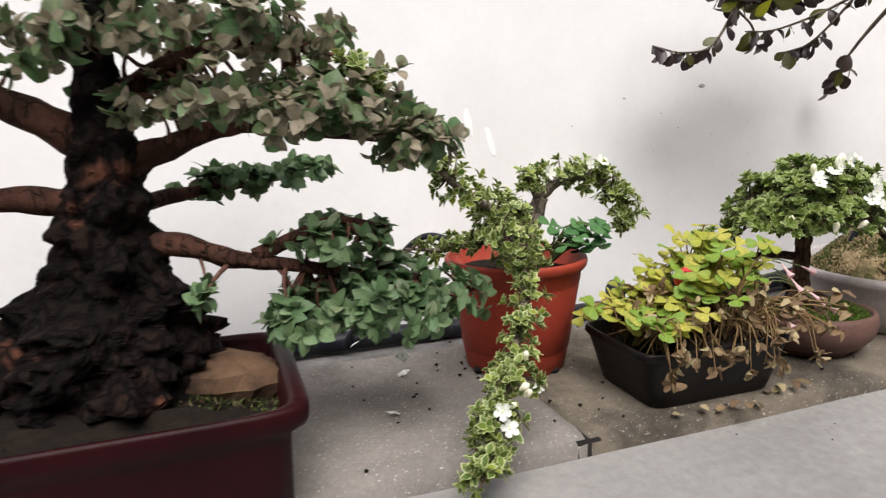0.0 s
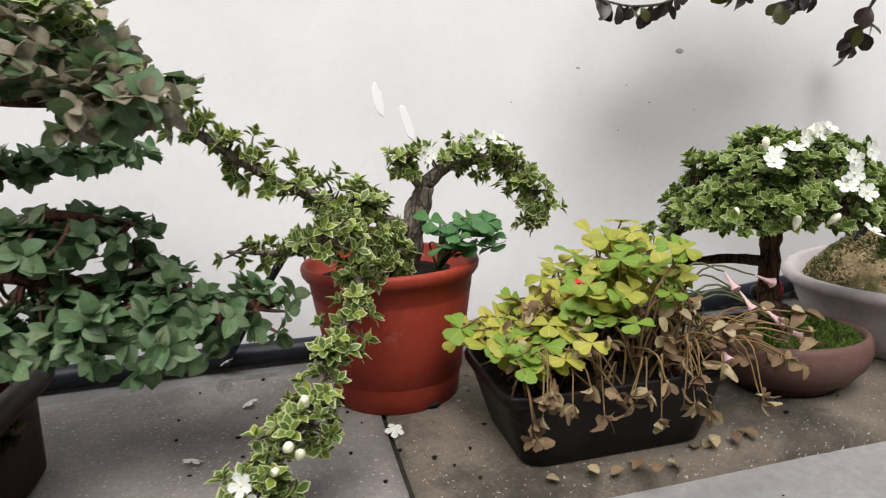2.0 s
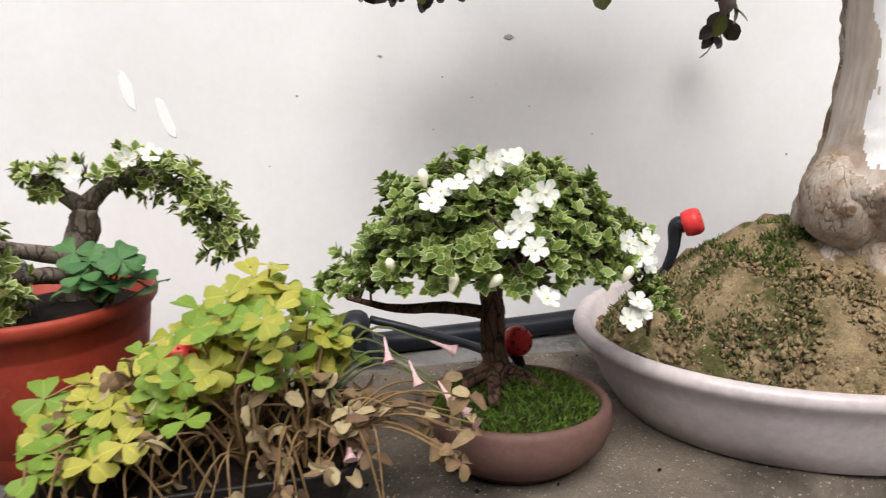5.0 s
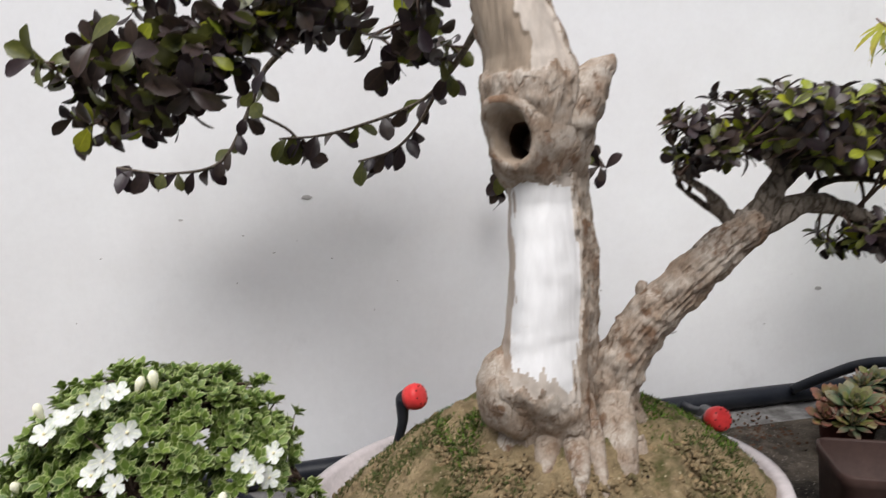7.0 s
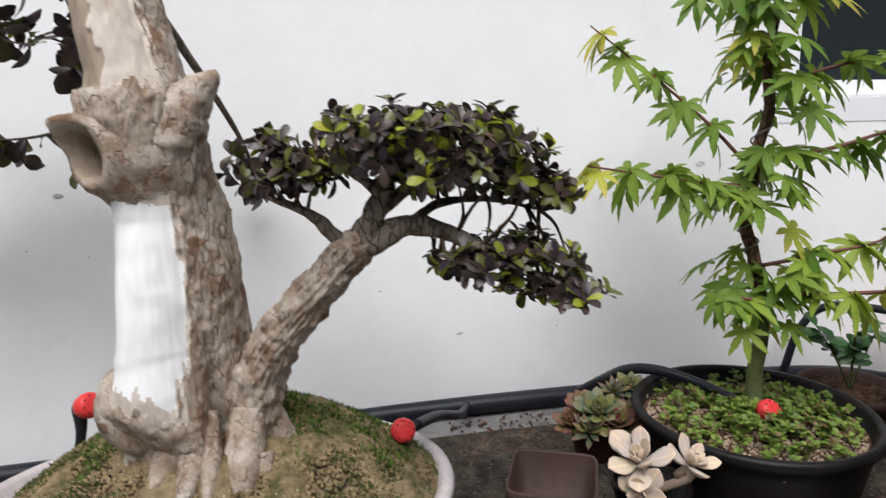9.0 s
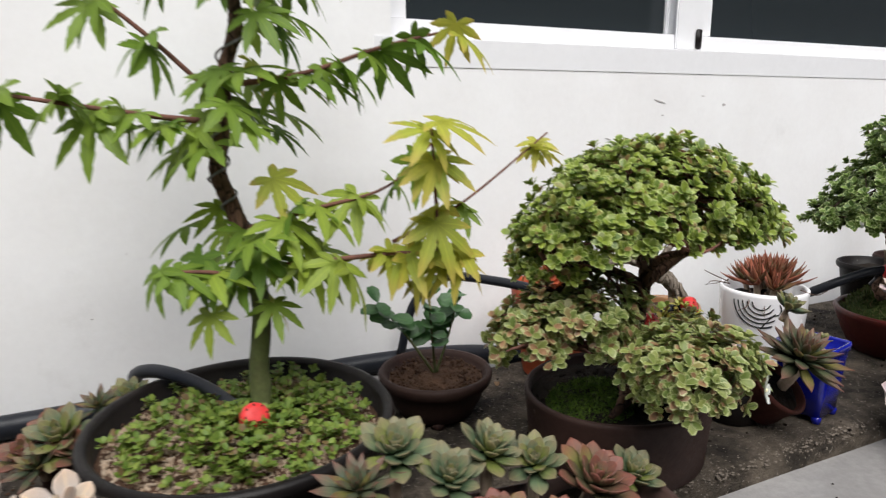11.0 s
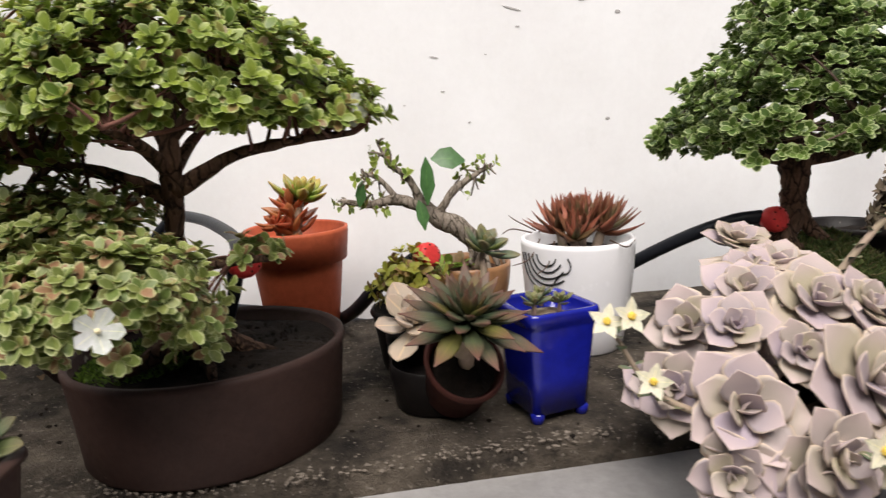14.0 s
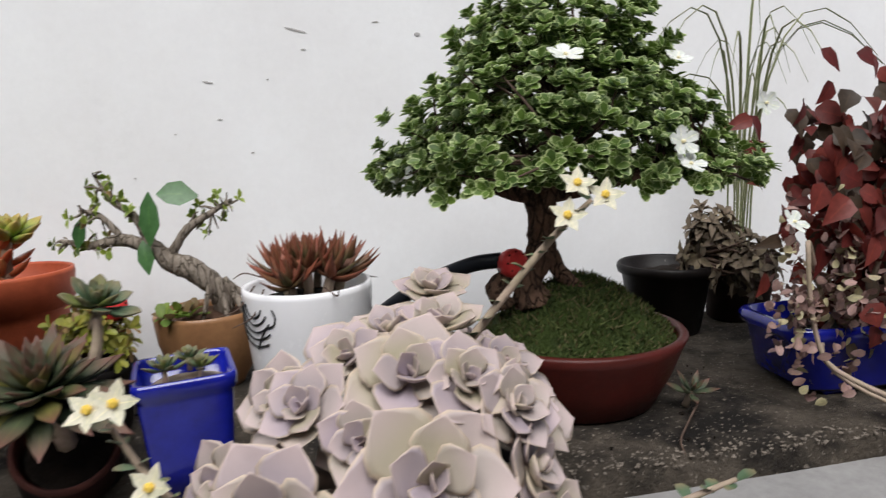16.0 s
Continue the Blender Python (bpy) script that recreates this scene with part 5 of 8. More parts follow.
    tips = [(Vector((1.742, -0.225, 0.325)) + Vector((r.gauss(0, 0.007), r.gauss(0, 0.006), r.gauss(0, 0.019))), rand_dir(r)) for _ in range(9)]
    crown("foliage", tips, 3, 0.016, 0.0046, OBOVATE, L_DARK, t, "small leaf tuft behind the trunk", seed=23)


big_tree()


# ---- flowers shared by the small-leaved trees ----
FLOWER = petal_flower("flower", 5, 0.0082, 0.0032, [L_PETAL, L_CREAM])
BUD = None


def bud_mesh():
    bm = lathe([(0.0004, 0), (0.0016, 0.002), (0.0028, 0.006), (0.003, 0.009), (0.0015, 0.0115), (0.0003, 0.012)], 10)
    me = bpy.data.meshes.new("bud")
    bm.to_mesh(me)
    bm.free()
    return finish(me, L_PETAL)


BUD = bud_mesh()


def put_flowers(parent, spots, facing=(0, -0.8, 0.6), size=1.0, me=None, name="flower"):
    for p in spots:
        d = (Vector(facing) + rand_dir(rng) * 0.45).normalized()
        m = Matrix.Translation(p) @ d.to_track_quat("Z", "Y").to_matrix().to_4x4() @ pose(0, 0, 0, 0, 0, rng.random() * 360) @ Matrix.Scale(size * rng.uniform(0.85, 1.1), 4)
        part(name, me or FLOWER, None, parent, at=m)


# ---- small flowering tree in the oval clay pot ----
def small_tree():
    t = thing("potted_bonsai", (1.434, -0.265, 0), "variegated flowering bonsai in an oval brown clay pot", "bonsai tree", "bonsai trees")
    cx, cy = 1.445, -0.268
    prof = [(0.5, 0), (0.62, 0), (0.64, 0.003), (0.66, 0.007), (0.80, 0.009), (0.95, 0.02), (1.0, 0.03), (0.985, 0.039), (0.95, 0.043), (0.90, 0.0435), (0.87, 0.04), (0.85, 0.032), (0.4, 0.032)]
    bm = lathe(prof, 56, sx=0.062, sy=0.052, at=(cx, cy, 0.0005), turn=-12)
    part("pot", bm, M_BROWNPOT, t, "oval unglazed brown pot on a low foot")
    earth = dict(cx=cx, cy=cy, z0=0.036, rx=0.0555, ry=0.046, h=0.017)
    hgt = lambda x, y: mound_height(x, y, **earth)
    part("moss_bed", mound(**earth, rough=0.003, freq=60), M_MOSSBED, t, "green moss")
    r = random.Random(5)
    blades("moss", r, 5200, disc_spot(cx, cy, 0.054, 0.045, hgt), 0.0055, 0.0005, L_MOSS, t, lean=0.7)
    trunk = [(1.437, -0.258, 0.045, 0.0135), (1.436, -0.259, 0.06, 0.0095), (1.433, -0.26, 0.08, 0.0078), (1.432, -0.261, 0.105, 0.0072), (1.432, -0.262, 0.125, 0.0075), (1.434, -0.262, 0.15, 0.005)]
    stem("trunk", [trunk], M_BARK_BROWN, t, "slim brown trunk", seg=16, gnarl=0.22, freq=120, n=8)
    for ln in ([(1.436, -0.262, 0.062, 0.007), (1.43, -0.275, 0.056, 0.005), (1.424, -0.288, 0.05, 0.003)], [(1.44, -0.26, 0.06, 0.006), (1.452, -0.268, 0.055, 0.004), (1.463, -0.278, 0.05, 0.002)], [(1.432, -0.258, 0.06, 0.006), (1.418, -0.262, 0.055, 0.004), (1.407, -0.27, 0.05, 0.002)]):
        stem("root", [ln], M_BARK_BROWN, t, "surface root", seg=10, gnarl=0.25, freq=130)
    limbs = [[(1.432, -0.26, 0.098, 0.0045), (1.405, -0.248, 0.1, 0.004), (1.375, -0.235, 0.098, 0.003), (1.345, -0.222, 0.104, 0.0015)],
             [(1.433, -0.262, 0.122, 0.005), (1.41, -0.262, 0.13, 0.004), (1.38, -0.26, 0.134, 0.003), (1.355, -0.255, 0.136, 0.0015)],
             [(1.433, -0.262, 0.122, 0.005), (1.455, -0.266, 0.13, 0.004), (1.485, -0.27, 0.128, 0.003), (1.515, -0.275, 0.122, 0.0015)],
             [(1.434, -0.262, 0.13, 0.004), (1.432, -0.285, 0.138, 0.003), (1.43, -0.315, 0.138, 0.0015)],
             [(1.434, -0.262, 0.13, 0.004), (1.437, -0.235, 0.14, 0.003), (1.44, -0.21, 0.14, 0.0015)],
             [(1.434, -0.262, 0.14, 0.004), (1.44, -0.262, 0.165, 0.003), (1.445, -0.265, 0.18, 0.0015)],
             [(1.515, -0.275, 0.122, 0.0025), (1.525, -0.285, 0.105, 0.002), (1.522, -0.292, 0.085, 0.001)]]
    stem("branch", limbs, M_BARK_BROWN, t, "brown branches", seg=8, gnarl=0.2, freq=150, n=5)
    pads = [(1.432, -0.268, 0.139, 0.087, 0.07, 0.058, 600), (1.436, -0.27, 0.162, 0.055, 0.05, 0.034, 190), (1.49, -0.28, 0.133, 0.032, 0.04, 0.03, 80), (1.38, -0.262, 0.133, 0.036, 0.045, 0.022, 80), (1.36, -0.225, 0.112, 0.035, 0.03, 0.015, 45), (1.523, -0.292, 0.1, 0.014, 0.014, 0.02, 16)]
    tips = pad_shoots(r, pads, zmin=-0.12, shell=0.7)
    tips = [q for q in tips if q[0].z > 0.121 or abs(q[0].x - 1.43) > 0.06]
    twigs("fine_twig", tips, [q for ln in limbs for q in smooth_line(ln, 4)], M_TWIG, t, r, every=2, rad=0.0007)
    cr = crown("crown", tips, 9, 0.0078, 0.0024, OVAL, L_SERISSA, t, "dense cream-edged green leaves", seed=31, curl=0.15, fold=0.3)
    put_flowers(cr, [(1.392, -0.305, 0.183), (1.40, -0.312, 0.187), (1.41, -0.31, 0.193), (1.419, -0.312, 0.197), (1.427, -0.312, 0.199), (1.386, -0.31, 0.178),
                     (1.430, -0.33, 0.179), (1.424, -0.336, 0.17), (1.418, -0.337, 0.163), (1.43, -0.341, 0.158), (1.437, -0.335, 0.184), (1.436, -0.342, 0.133),
                     (1.491, -0.318, 0.152), (1.498, -0.32, 0.145), (1.505, -0.316, 0.139), (1.508, -0.308, 0.15), (1.496, -0.323, 0.12), (1.49, -0.326, 0.111), (1.5, -0.32, 0.113)], size=0.92)
    put_flowers(cr, [(1.366, -0.3, 0.14), (1.392, -0.325, 0.134), (1.43, -0.29, 0.189), (1.41, -0.332, 0.138), (1.44, -0.288, 0.19), (1.384, -0.305, 0.185), (1.48, -0.335, 0.135)], (0, -0.4, 0.9), 1.0, BUD, "bud")


small_tree()


# ---- old tree in the oxblood tray ----
def first_tree():
    t = thing("potted_tree", (0.70, -0.245, 0), "old dark-barked tree in a rectangular oxblood glazed tray", "bonsai tree")
    prof = [(0.7, 0), (0.935, 0), (0.945, 0.003), (0.95, 0.05), (0.955, 0.056), (0.99, 0.06), (1.0, 0.064), (1.0, 0.071), (0.99, 0.074), (0.955, 0.074), (0.94, 0.07), (0.93, 0.05), (0.4, 0.05)]
    bm = lathe(prof, 96, sx=0.229, sy=0.083, at=(0.692, -0.294, 0.0005), power=14)
    part("tray", bm, M_TRAY, t, "glossy oxblood tray with a flanged rim")
    earth = dict(cx=0.692, cy=-0.294, z0=0.052, rx=0.209, ry=0.074, h=0.03)
    hgt = lambda x, y: mound_height(x, y, **earth)
    part("soil", mound(**earth, rough=0.007, rings=18, seg=64, freq=45, power_plan=8), M_SOIL, t, "dark damp soil")
    r = random.Random(9)
    crumbs("soil_crumb", r, 1200, disc_spot(0.74, -0.294, 0.18, 0.075, hgt), 0.0035, M_SOIL, t)
    blades("moss", r, 1800, disc_spot(0.85, -0.292, 0.07, 0.06, hgt), 0.005, 0.0008, L_MOSS_DARK, t, lean=0.8)
    rock = lathe([(0.01, -0.012), (0.034, -0.01), (0.04, 0.002), (0.034, 0.012), (0.018, 0.019), (0.004, 0.02)], 28, sx=1.25, sy=0.7, at=(0.866, -0.275, 0.062), wob=0.35, turn=-20)
    part("rock", rock, M_ROCK, t, "ochre stone set in the soil", smooth=False)
    trunk = [(0.80, -0.268, 0.05, 0.068), (0.802, -0.264, 0.08, 0.062), (0.804, -0.259, 0.115, 0.05), (0.806, -0.26, 0.15, 0.035), (0.808, -0.262, 0.185, 0.0265), (0.811, -0.262, 0.22, 0.021), (0.812, -0.26, 0.26, 0.0145), (0.812, -0.258, 0.33, 0.009), (0.82, -0.256, 0.37, 0.004)]
    stem("trunk", [trunk], M_BARK_DARK, t, "thick dark fissured trunk", seg=64, gnarl=0.42, freq=60, lobes=0.08, n=14)
    roots = [[(0.80, -0.29, 0.10, 0.02), (0.82, -0.31, 0.082, 0.015), (0.835, -0.325, 0.066, 0.009)], [(0.83, -0.26, 0.1, 0.018), (0.86, -0.265, 0.08, 0.012), (0.885, -0.275, 0.066, 0.006)],
             [(0.76, -0.29, 0.1, 0.02), (0.735, -0.315, 0.08, 0.014), (0.715, -0.33, 0.066, 0.008)], [(0.76, -0.25, 0.11, 0.02), (0.71, -0.255, 0.085, 0.016), (0.67, -0.26, 0.068, 0.008)]]
    for ln in roots:
        stem("root", [ln], M_BARK_DARK, t, "surface root", seg=14, gnarl=0.3, freq=80, n=6)
    limbs = [[(0.815, -0.262, 0.155, 0.012), (0.85, -0.268, 0.16, 0.0085), (0.885, -0.275, 0.148, 0.0065), (0.92, -0.28, 0.142, 0.005), (0.98, -0.285, 0.128, 0.004), (1.05, -0.285, 0.11, 0.002)],
             [(0.90, -0.276, 0.148, 0.006), (0.93, -0.285, 0.163, 0.005), (0.955, -0.29, 0.172, 0.0035), (0.99, -0.295, 0.165, 0.002)],
             [(0.81, -0.262, 0.21, 0.012), (0.85, -0.265, 0.225, 0.008), (0.89, -0.268, 0.238, 0.006), (0.94, -0.27, 0.234, 0.0045), (0.98, -0.275, 0.229, 0.003), (1.015, -0.28, 0.222, 0.0012)],
             [(0.81, -0.26, 0.25, 0.01), (0.85, -0.262, 0.275, 0.007), (0.9, -0.265, 0.295, 0.0045), (0.95, -0.27, 0.29, 0.002)],
             [(0.80, -0.262, 0.23, 0.013), (0.76, -0.27, 0.255, 0.01), (0.71, -0.275, 0.27, 0.007), (0.64, -0.28, 0.275, 0.003)],
             [(0.80, -0.262, 0.19, 0.01), (0.75, -0.26, 0.195, 0.008), (0.69, -0.255, 0.19, 0.005), (0.62, -0.25, 0.19, 0.002)],
             [(0.81, -0.25, 0.18, 0.008), (0.84, -0.215, 0.188, 0.006), (0.88, -0.18, 0.19, 0.004), (0.93, -0.16, 0.195, 0.002)]]
    for ln in limbs:
        stem("limb", [ln], M_BARK_RED, t, "red-brown limb", seg=12, gnarl=0.25, freq=80, n=6)
    spots = [q for ln in limbs for q in smooth_line(ln, 4)]
    low = pad_shoots(r, [(0.99, -0.28, 0.11, 0.082, 0.055, 0.032, 150), (0.955, -0.28, 0.158, 0.05, 0.045, 0.016, 50), (0.925, -0.29, 0.10, 0.03, 0.035, 0.022, 30), (0.868, -0.3, 0.128, 0.014, 0.02, 0.01, 5),
                         (0.895, -0.17, 0.195, 0.06, 0.03, 0.018, 40), (0.955, -0.15, 0.2, 0.03, 0.02, 0.012, 14), (0.64, -0.25, 0.19, 0.07, 0.05, 0.02, 26)], zmin=-0.7, shell=0.35, rise=0.35)
    top = pad_shoots(r, [(0.93, -0.27, 0.255, 0.135, 0.08, 0.03, 190), (0.87, -0.27, 0.298, 0.115, 0.085, 0.034, 150), (0.82, -0.265, 0.345, 0.1, 0.08, 0.035, 100), (0.70, -0.275, 0.285, 0.11, 0.085, 0.04, 110), (1.0, -0.335, 0.224, 0.035, 0.03, 0.02, 44), (0.95, -0.325, 0.24, 0.06, 0.035, 0.022, 50)],
                     zmin=-0.6, shell=0.35, rise=0.3)
    top = [q for q in top if q[0].x < (1.0 if q[0].z > 0.245 else 1.03)]
    near = [q for q in low + top if min((Vector(c[:3]) - q[0]).length for c in spots) < 0.034]
    twigs("fine_twig", near, spots, M_TWIG_RED, t, r, every=1, rad=0.0012)
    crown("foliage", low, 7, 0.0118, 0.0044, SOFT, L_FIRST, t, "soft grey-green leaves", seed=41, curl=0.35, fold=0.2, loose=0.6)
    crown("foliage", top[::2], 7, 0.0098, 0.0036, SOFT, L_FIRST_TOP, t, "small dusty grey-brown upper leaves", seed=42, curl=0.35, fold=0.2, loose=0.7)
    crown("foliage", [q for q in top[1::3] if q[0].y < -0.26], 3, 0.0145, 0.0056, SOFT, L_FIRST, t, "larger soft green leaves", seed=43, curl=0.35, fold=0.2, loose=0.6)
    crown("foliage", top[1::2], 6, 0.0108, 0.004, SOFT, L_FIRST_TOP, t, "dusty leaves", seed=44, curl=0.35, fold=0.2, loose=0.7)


first_tree()


# ---- cascading tree in the red pot ----
def leaflet_heart(name, mat, n=3, size=1.0):
    """A clover leaf: heart-shaped leaflets about the z axis."""
    V, F, UV = [], [], []
    for k in range(n):
        a = 2 * math.pi * k / n
        rows = [(0.0, 0.04, 0.0), (0.3, 0.3, 0.0), (0.62, 0.52, 0.02), (0.88, 0.5, 0.03), (1.0, 0.3, 0.0)]
        b = len(V)
        for i, (tt, w, z) in enumerate(rows):
            for s in (-1, -0.5, 0, 0.5, 1):
                x = tt - (0.16 if i == 4 and s == 0 else 0) - 0.05 * abs(s) * (i == 4)
                y = s * w
                zz = z - 0.16 * tt * tt + 0.16 * abs(s) * w
                V.append((size * (x * math.cos(a) - y * math.sin(a)), size * (x * math.sin(a) + y * math.cos(a)), size * zz))
                UV.append((abs(s), tt))
        for i in range(4):
            for s in range(4):
                q = b + 5 * i + s
                F.append((q, q + 1, q + 6, q + 5))
    return finish(mesh(name, V, F, UV), mat)


def clover_patch(parent, r, roots, spots, me, size, stem_mat, stem_r=0.0007, name="leaf"):
    """Clover leaves, each an object, on thin stalks from the soil."""
    V, F = [], []
    for p in spots:
        p = Vector(p)
        q = Vector(min(roots, key=lambda c: (Vector(c) - p).length + r.uniform(0, 0.03)))
        mid = (p + q) / 2 + rand_dir(r) * 0.008 + Vector((0, 0, 0.012))
        tube_into(V, F, [(*q, stem_r * 1.4), (*mid, stem_r * 1.1), (*p, stem_r)], 5, n=4, close=False)
        d = (Vector((0, -0.35, 1)) + rand_dir(r) * 0.55).normalized()
        m = Matrix.Translation(p) @ d.to_track_quat("Z", "Y").to_matrix().to_4x4() @ pose(0, 0, 0, 0, 0, r.random() * 360) @ Matrix.Scale(size * r.uniform(0.65, 1.15), 4)
        part(name, me, None, parent, at=m)
    part("stalk_mass", mesh("stalks", V, F), stem_mat, parent, kind="stuff")


CLOVER_GREEN = leaflet_heart("clover_leaf", L_OXALIS_GREEN)
CLOVER_LIME = leaflet_heart("clover_leaf", L_OXALIS)


def red_pot():
    cx, cy = 1.149, -0.158
    t = thing("potted_bonsai", (cx, cy, 0), "cascading variegated bonsai in a tall red plastic pot", "bonsai tree", "bonsai trees")
    cy = -0.178
    prof = [(0.02, 0.004), (0.046, 0.004), (0.0485, 0.0), (0.0495, 0.001), (0.0525, 0.02), (0.0525, 0.0205), (0.0535, 0.0215), (0.0565, 0.045), (0.0625, 0.084), (0.0622, 0.0855), (0.0632, 0.087), (0.0645, 0.098), (0.0675, 0.1), (0.0695, 0.103), (0.0702, 0.107), (0.0692, 0.11), (0.0672, 0.1105), (0.0655, 0.108), (0.0635, 0.093), (0.02, 0.093)]
    part("pot", lathe(prof, 64, at=(cx, cy, 0.0002)), M_REDPOT, t, "red ribbed plastic pot")
    for k in range(4):
        a = radians(200 + k * 90)
        # Solid near-black boxes paint the shade of notches in the foot.
        part("foot_notch", box(cx + 0.0465 * math.cos(a) - 0.008, cx + 0.0465 * math.cos(a) + 0.008, cy + 0.0465 * math.sin(a) - 0.004, cy + 0.0465 * math.sin(a) + 0.004, 0.0003, 0.006, 0.0015), M_DARK_GAP, t)
    part("soil", mound(cx, cy, 0.094, 0.0635, 0.0635, 0.008, 0.003), M_SOIL, t)
    r = random.Random(13)
    trunk = [(1.162, -0.16, 0.098, 0.011), (1.17, -0.163, 0.115, 0.009), (1.172, -0.167, 0.135, 0.0085), (1.178, -0.168, 0.152, 0.0095), (1.182, -0.17, 0.165, 0.007)]
    stem("trunk", [trunk], M_BARK_GREY, t, "tan gnarled trunk", seg=16, gnarl=0.3, freq=100, n=8)
    limbs = [[(1.18, -0.17, 0.165, 0.006), (1.205, -0.175, 0.183, 0.005), (1.23, -0.18, 0.183, 0.0045), (1.252, -0.185, 0.17, 0.0035), (1.268, -0.19, 0.147, 0.002), (1.272, -0.19, 0.126, 0.001)],
             [(1.18, -0.17, 0.165, 0.006), (1.165, -0.18, 0.18, 0.004), (1.16, -0.19, 0.188, 0.002)],
             [(1.17, -0.165, 0.13, 0.006), (1.14, -0.195, 0.145, 0.005), (1.115, -0.22, 0.158, 0.004), (1.07, -0.25, 0.18, 0.0032), (1.03, -0.275, 0.21, 0.0025), (0.985, -0.30, 0.25, 0.0018), (0.965, -0.31, 0.275, 0.001)],
             [(1.165, -0.17, 0.12, 0.006), (1.14, -0.21, 0.128, 0.005), (1.12, -0.25, 0.118, 0.004), (1.105, -0.285, 0.1, 0.003), (1.085, -0.31, 0.07, 0.0025), (1.066, -0.335, 0.048, 0.002), (1.045, -0.358, 0.03, 0.0014), (1.025, -0.385, 0.012, 0.001)],
             [(1.15, -0.17, 0.12, 0.004), (1.11, -0.185, 0.128, 0.0035), (1.07, -0.195, 0.125, 0.0025), (1.03, -0.2, 0.13, 0.001)],
             [(1.14, -0.21, 0.128, 0.004), (1.11, -0.25, 0.14, 0.003), (1.09, -0.28, 0.145, 0.0015)]]
    stem("branch", limbs, M_BARK_GREY, t, "thin arching branches", seg=8, gnarl=0.2, freq=140, n=6)
    lines = [smooth_line(ln, 7) for ln in limbs]
    tips = []

    def along(line, lo, hi, count, reach):
        for _ in range(count):
            q = line[int(r.uniform(lo, hi) * (len(line) - 1))]
            off = rand_dir(r)
            tips.append((Vector(q[:3]) + off * reach * r.uniform(0.25, 1.0) + Vector((0, 0, 0.2 * reach)), (off + Vector((0, 0, 0.5))).normalized()))
    along(lines[0], 0.15, 1.0, 110, 0.021)
    along(lines[1], 0.5, 1.0, 20, 0.016)
    along(lines[2], 0.25, 1.0, 115, 0.019)
    along(lines[3], 0.12, 1.0, 120, 0.0175)
    along(lines[4], 0.2, 1.0, 34, 0.014)
    along(lines[5], 0.1, 1.0, 60, 0.026)
    tips += pad_shoots(r, [(1.12, -0.215, 0.148, 0.035, 0.03, 0.03, 80), (1.135, -0.225, 0.118, 0.03, 0.024, 0.016, 40), (1.045, -0.355, 0.034, 0.022, 0.02, 0.014, 26), (1.026, -0.383, 0.014, 0.02, 0.018, 0.011, 24), (1.075, -0.33, 0.055, 0.024, 0.02, 0.016, 24)], zmin=-0.8, shell=0.4)
    twigs("fine_twig", tips, [q for ln in lines for q in ln], M_TWIG, t, r, every=2, rad=0.0007)
    cr = crown("crown", tips, 7, 0.0088, 0.0026, OVAL, L_SERISSA3, t, "small cream-edged green leaves", seed=51, curl=0.2, fold=0.35)
    put_flowers(cr, [(1.232, -0.2, 0.2), (1.218, -0.2, 0.198), (1.046, -0.378, 0.038), (1.042, -0.376, 0.05), (1.02, -0.215, 0.036), (1.18, -0.19, 0.19)], (0, -0.9, 0.4), 0.85)
    put_flowers(cr, [(1.062, -0.36, 0.055), (1.055, -0.357, 0.042), (1.068, -0.355, 0.047), (1.075, -0.345, 0.07)], (0.1, -0.5, 0.8), 0.85, BUD, "bud")
    spots = [(1.20 + r.uniform(-0.026, 0.026), -0.205 + r.uniform(-0.022, 0.02), 0.128 + r.uniform(-0.012, 0.014)) for _ in range(22)]
    clover_patch(t, r, [(1.185, -0.185, 0.1), (1.19, -0.18, 0.1)], spots, CLOVER_GREEN, 0.0125, M_STEM_GREEN)


red_pot()


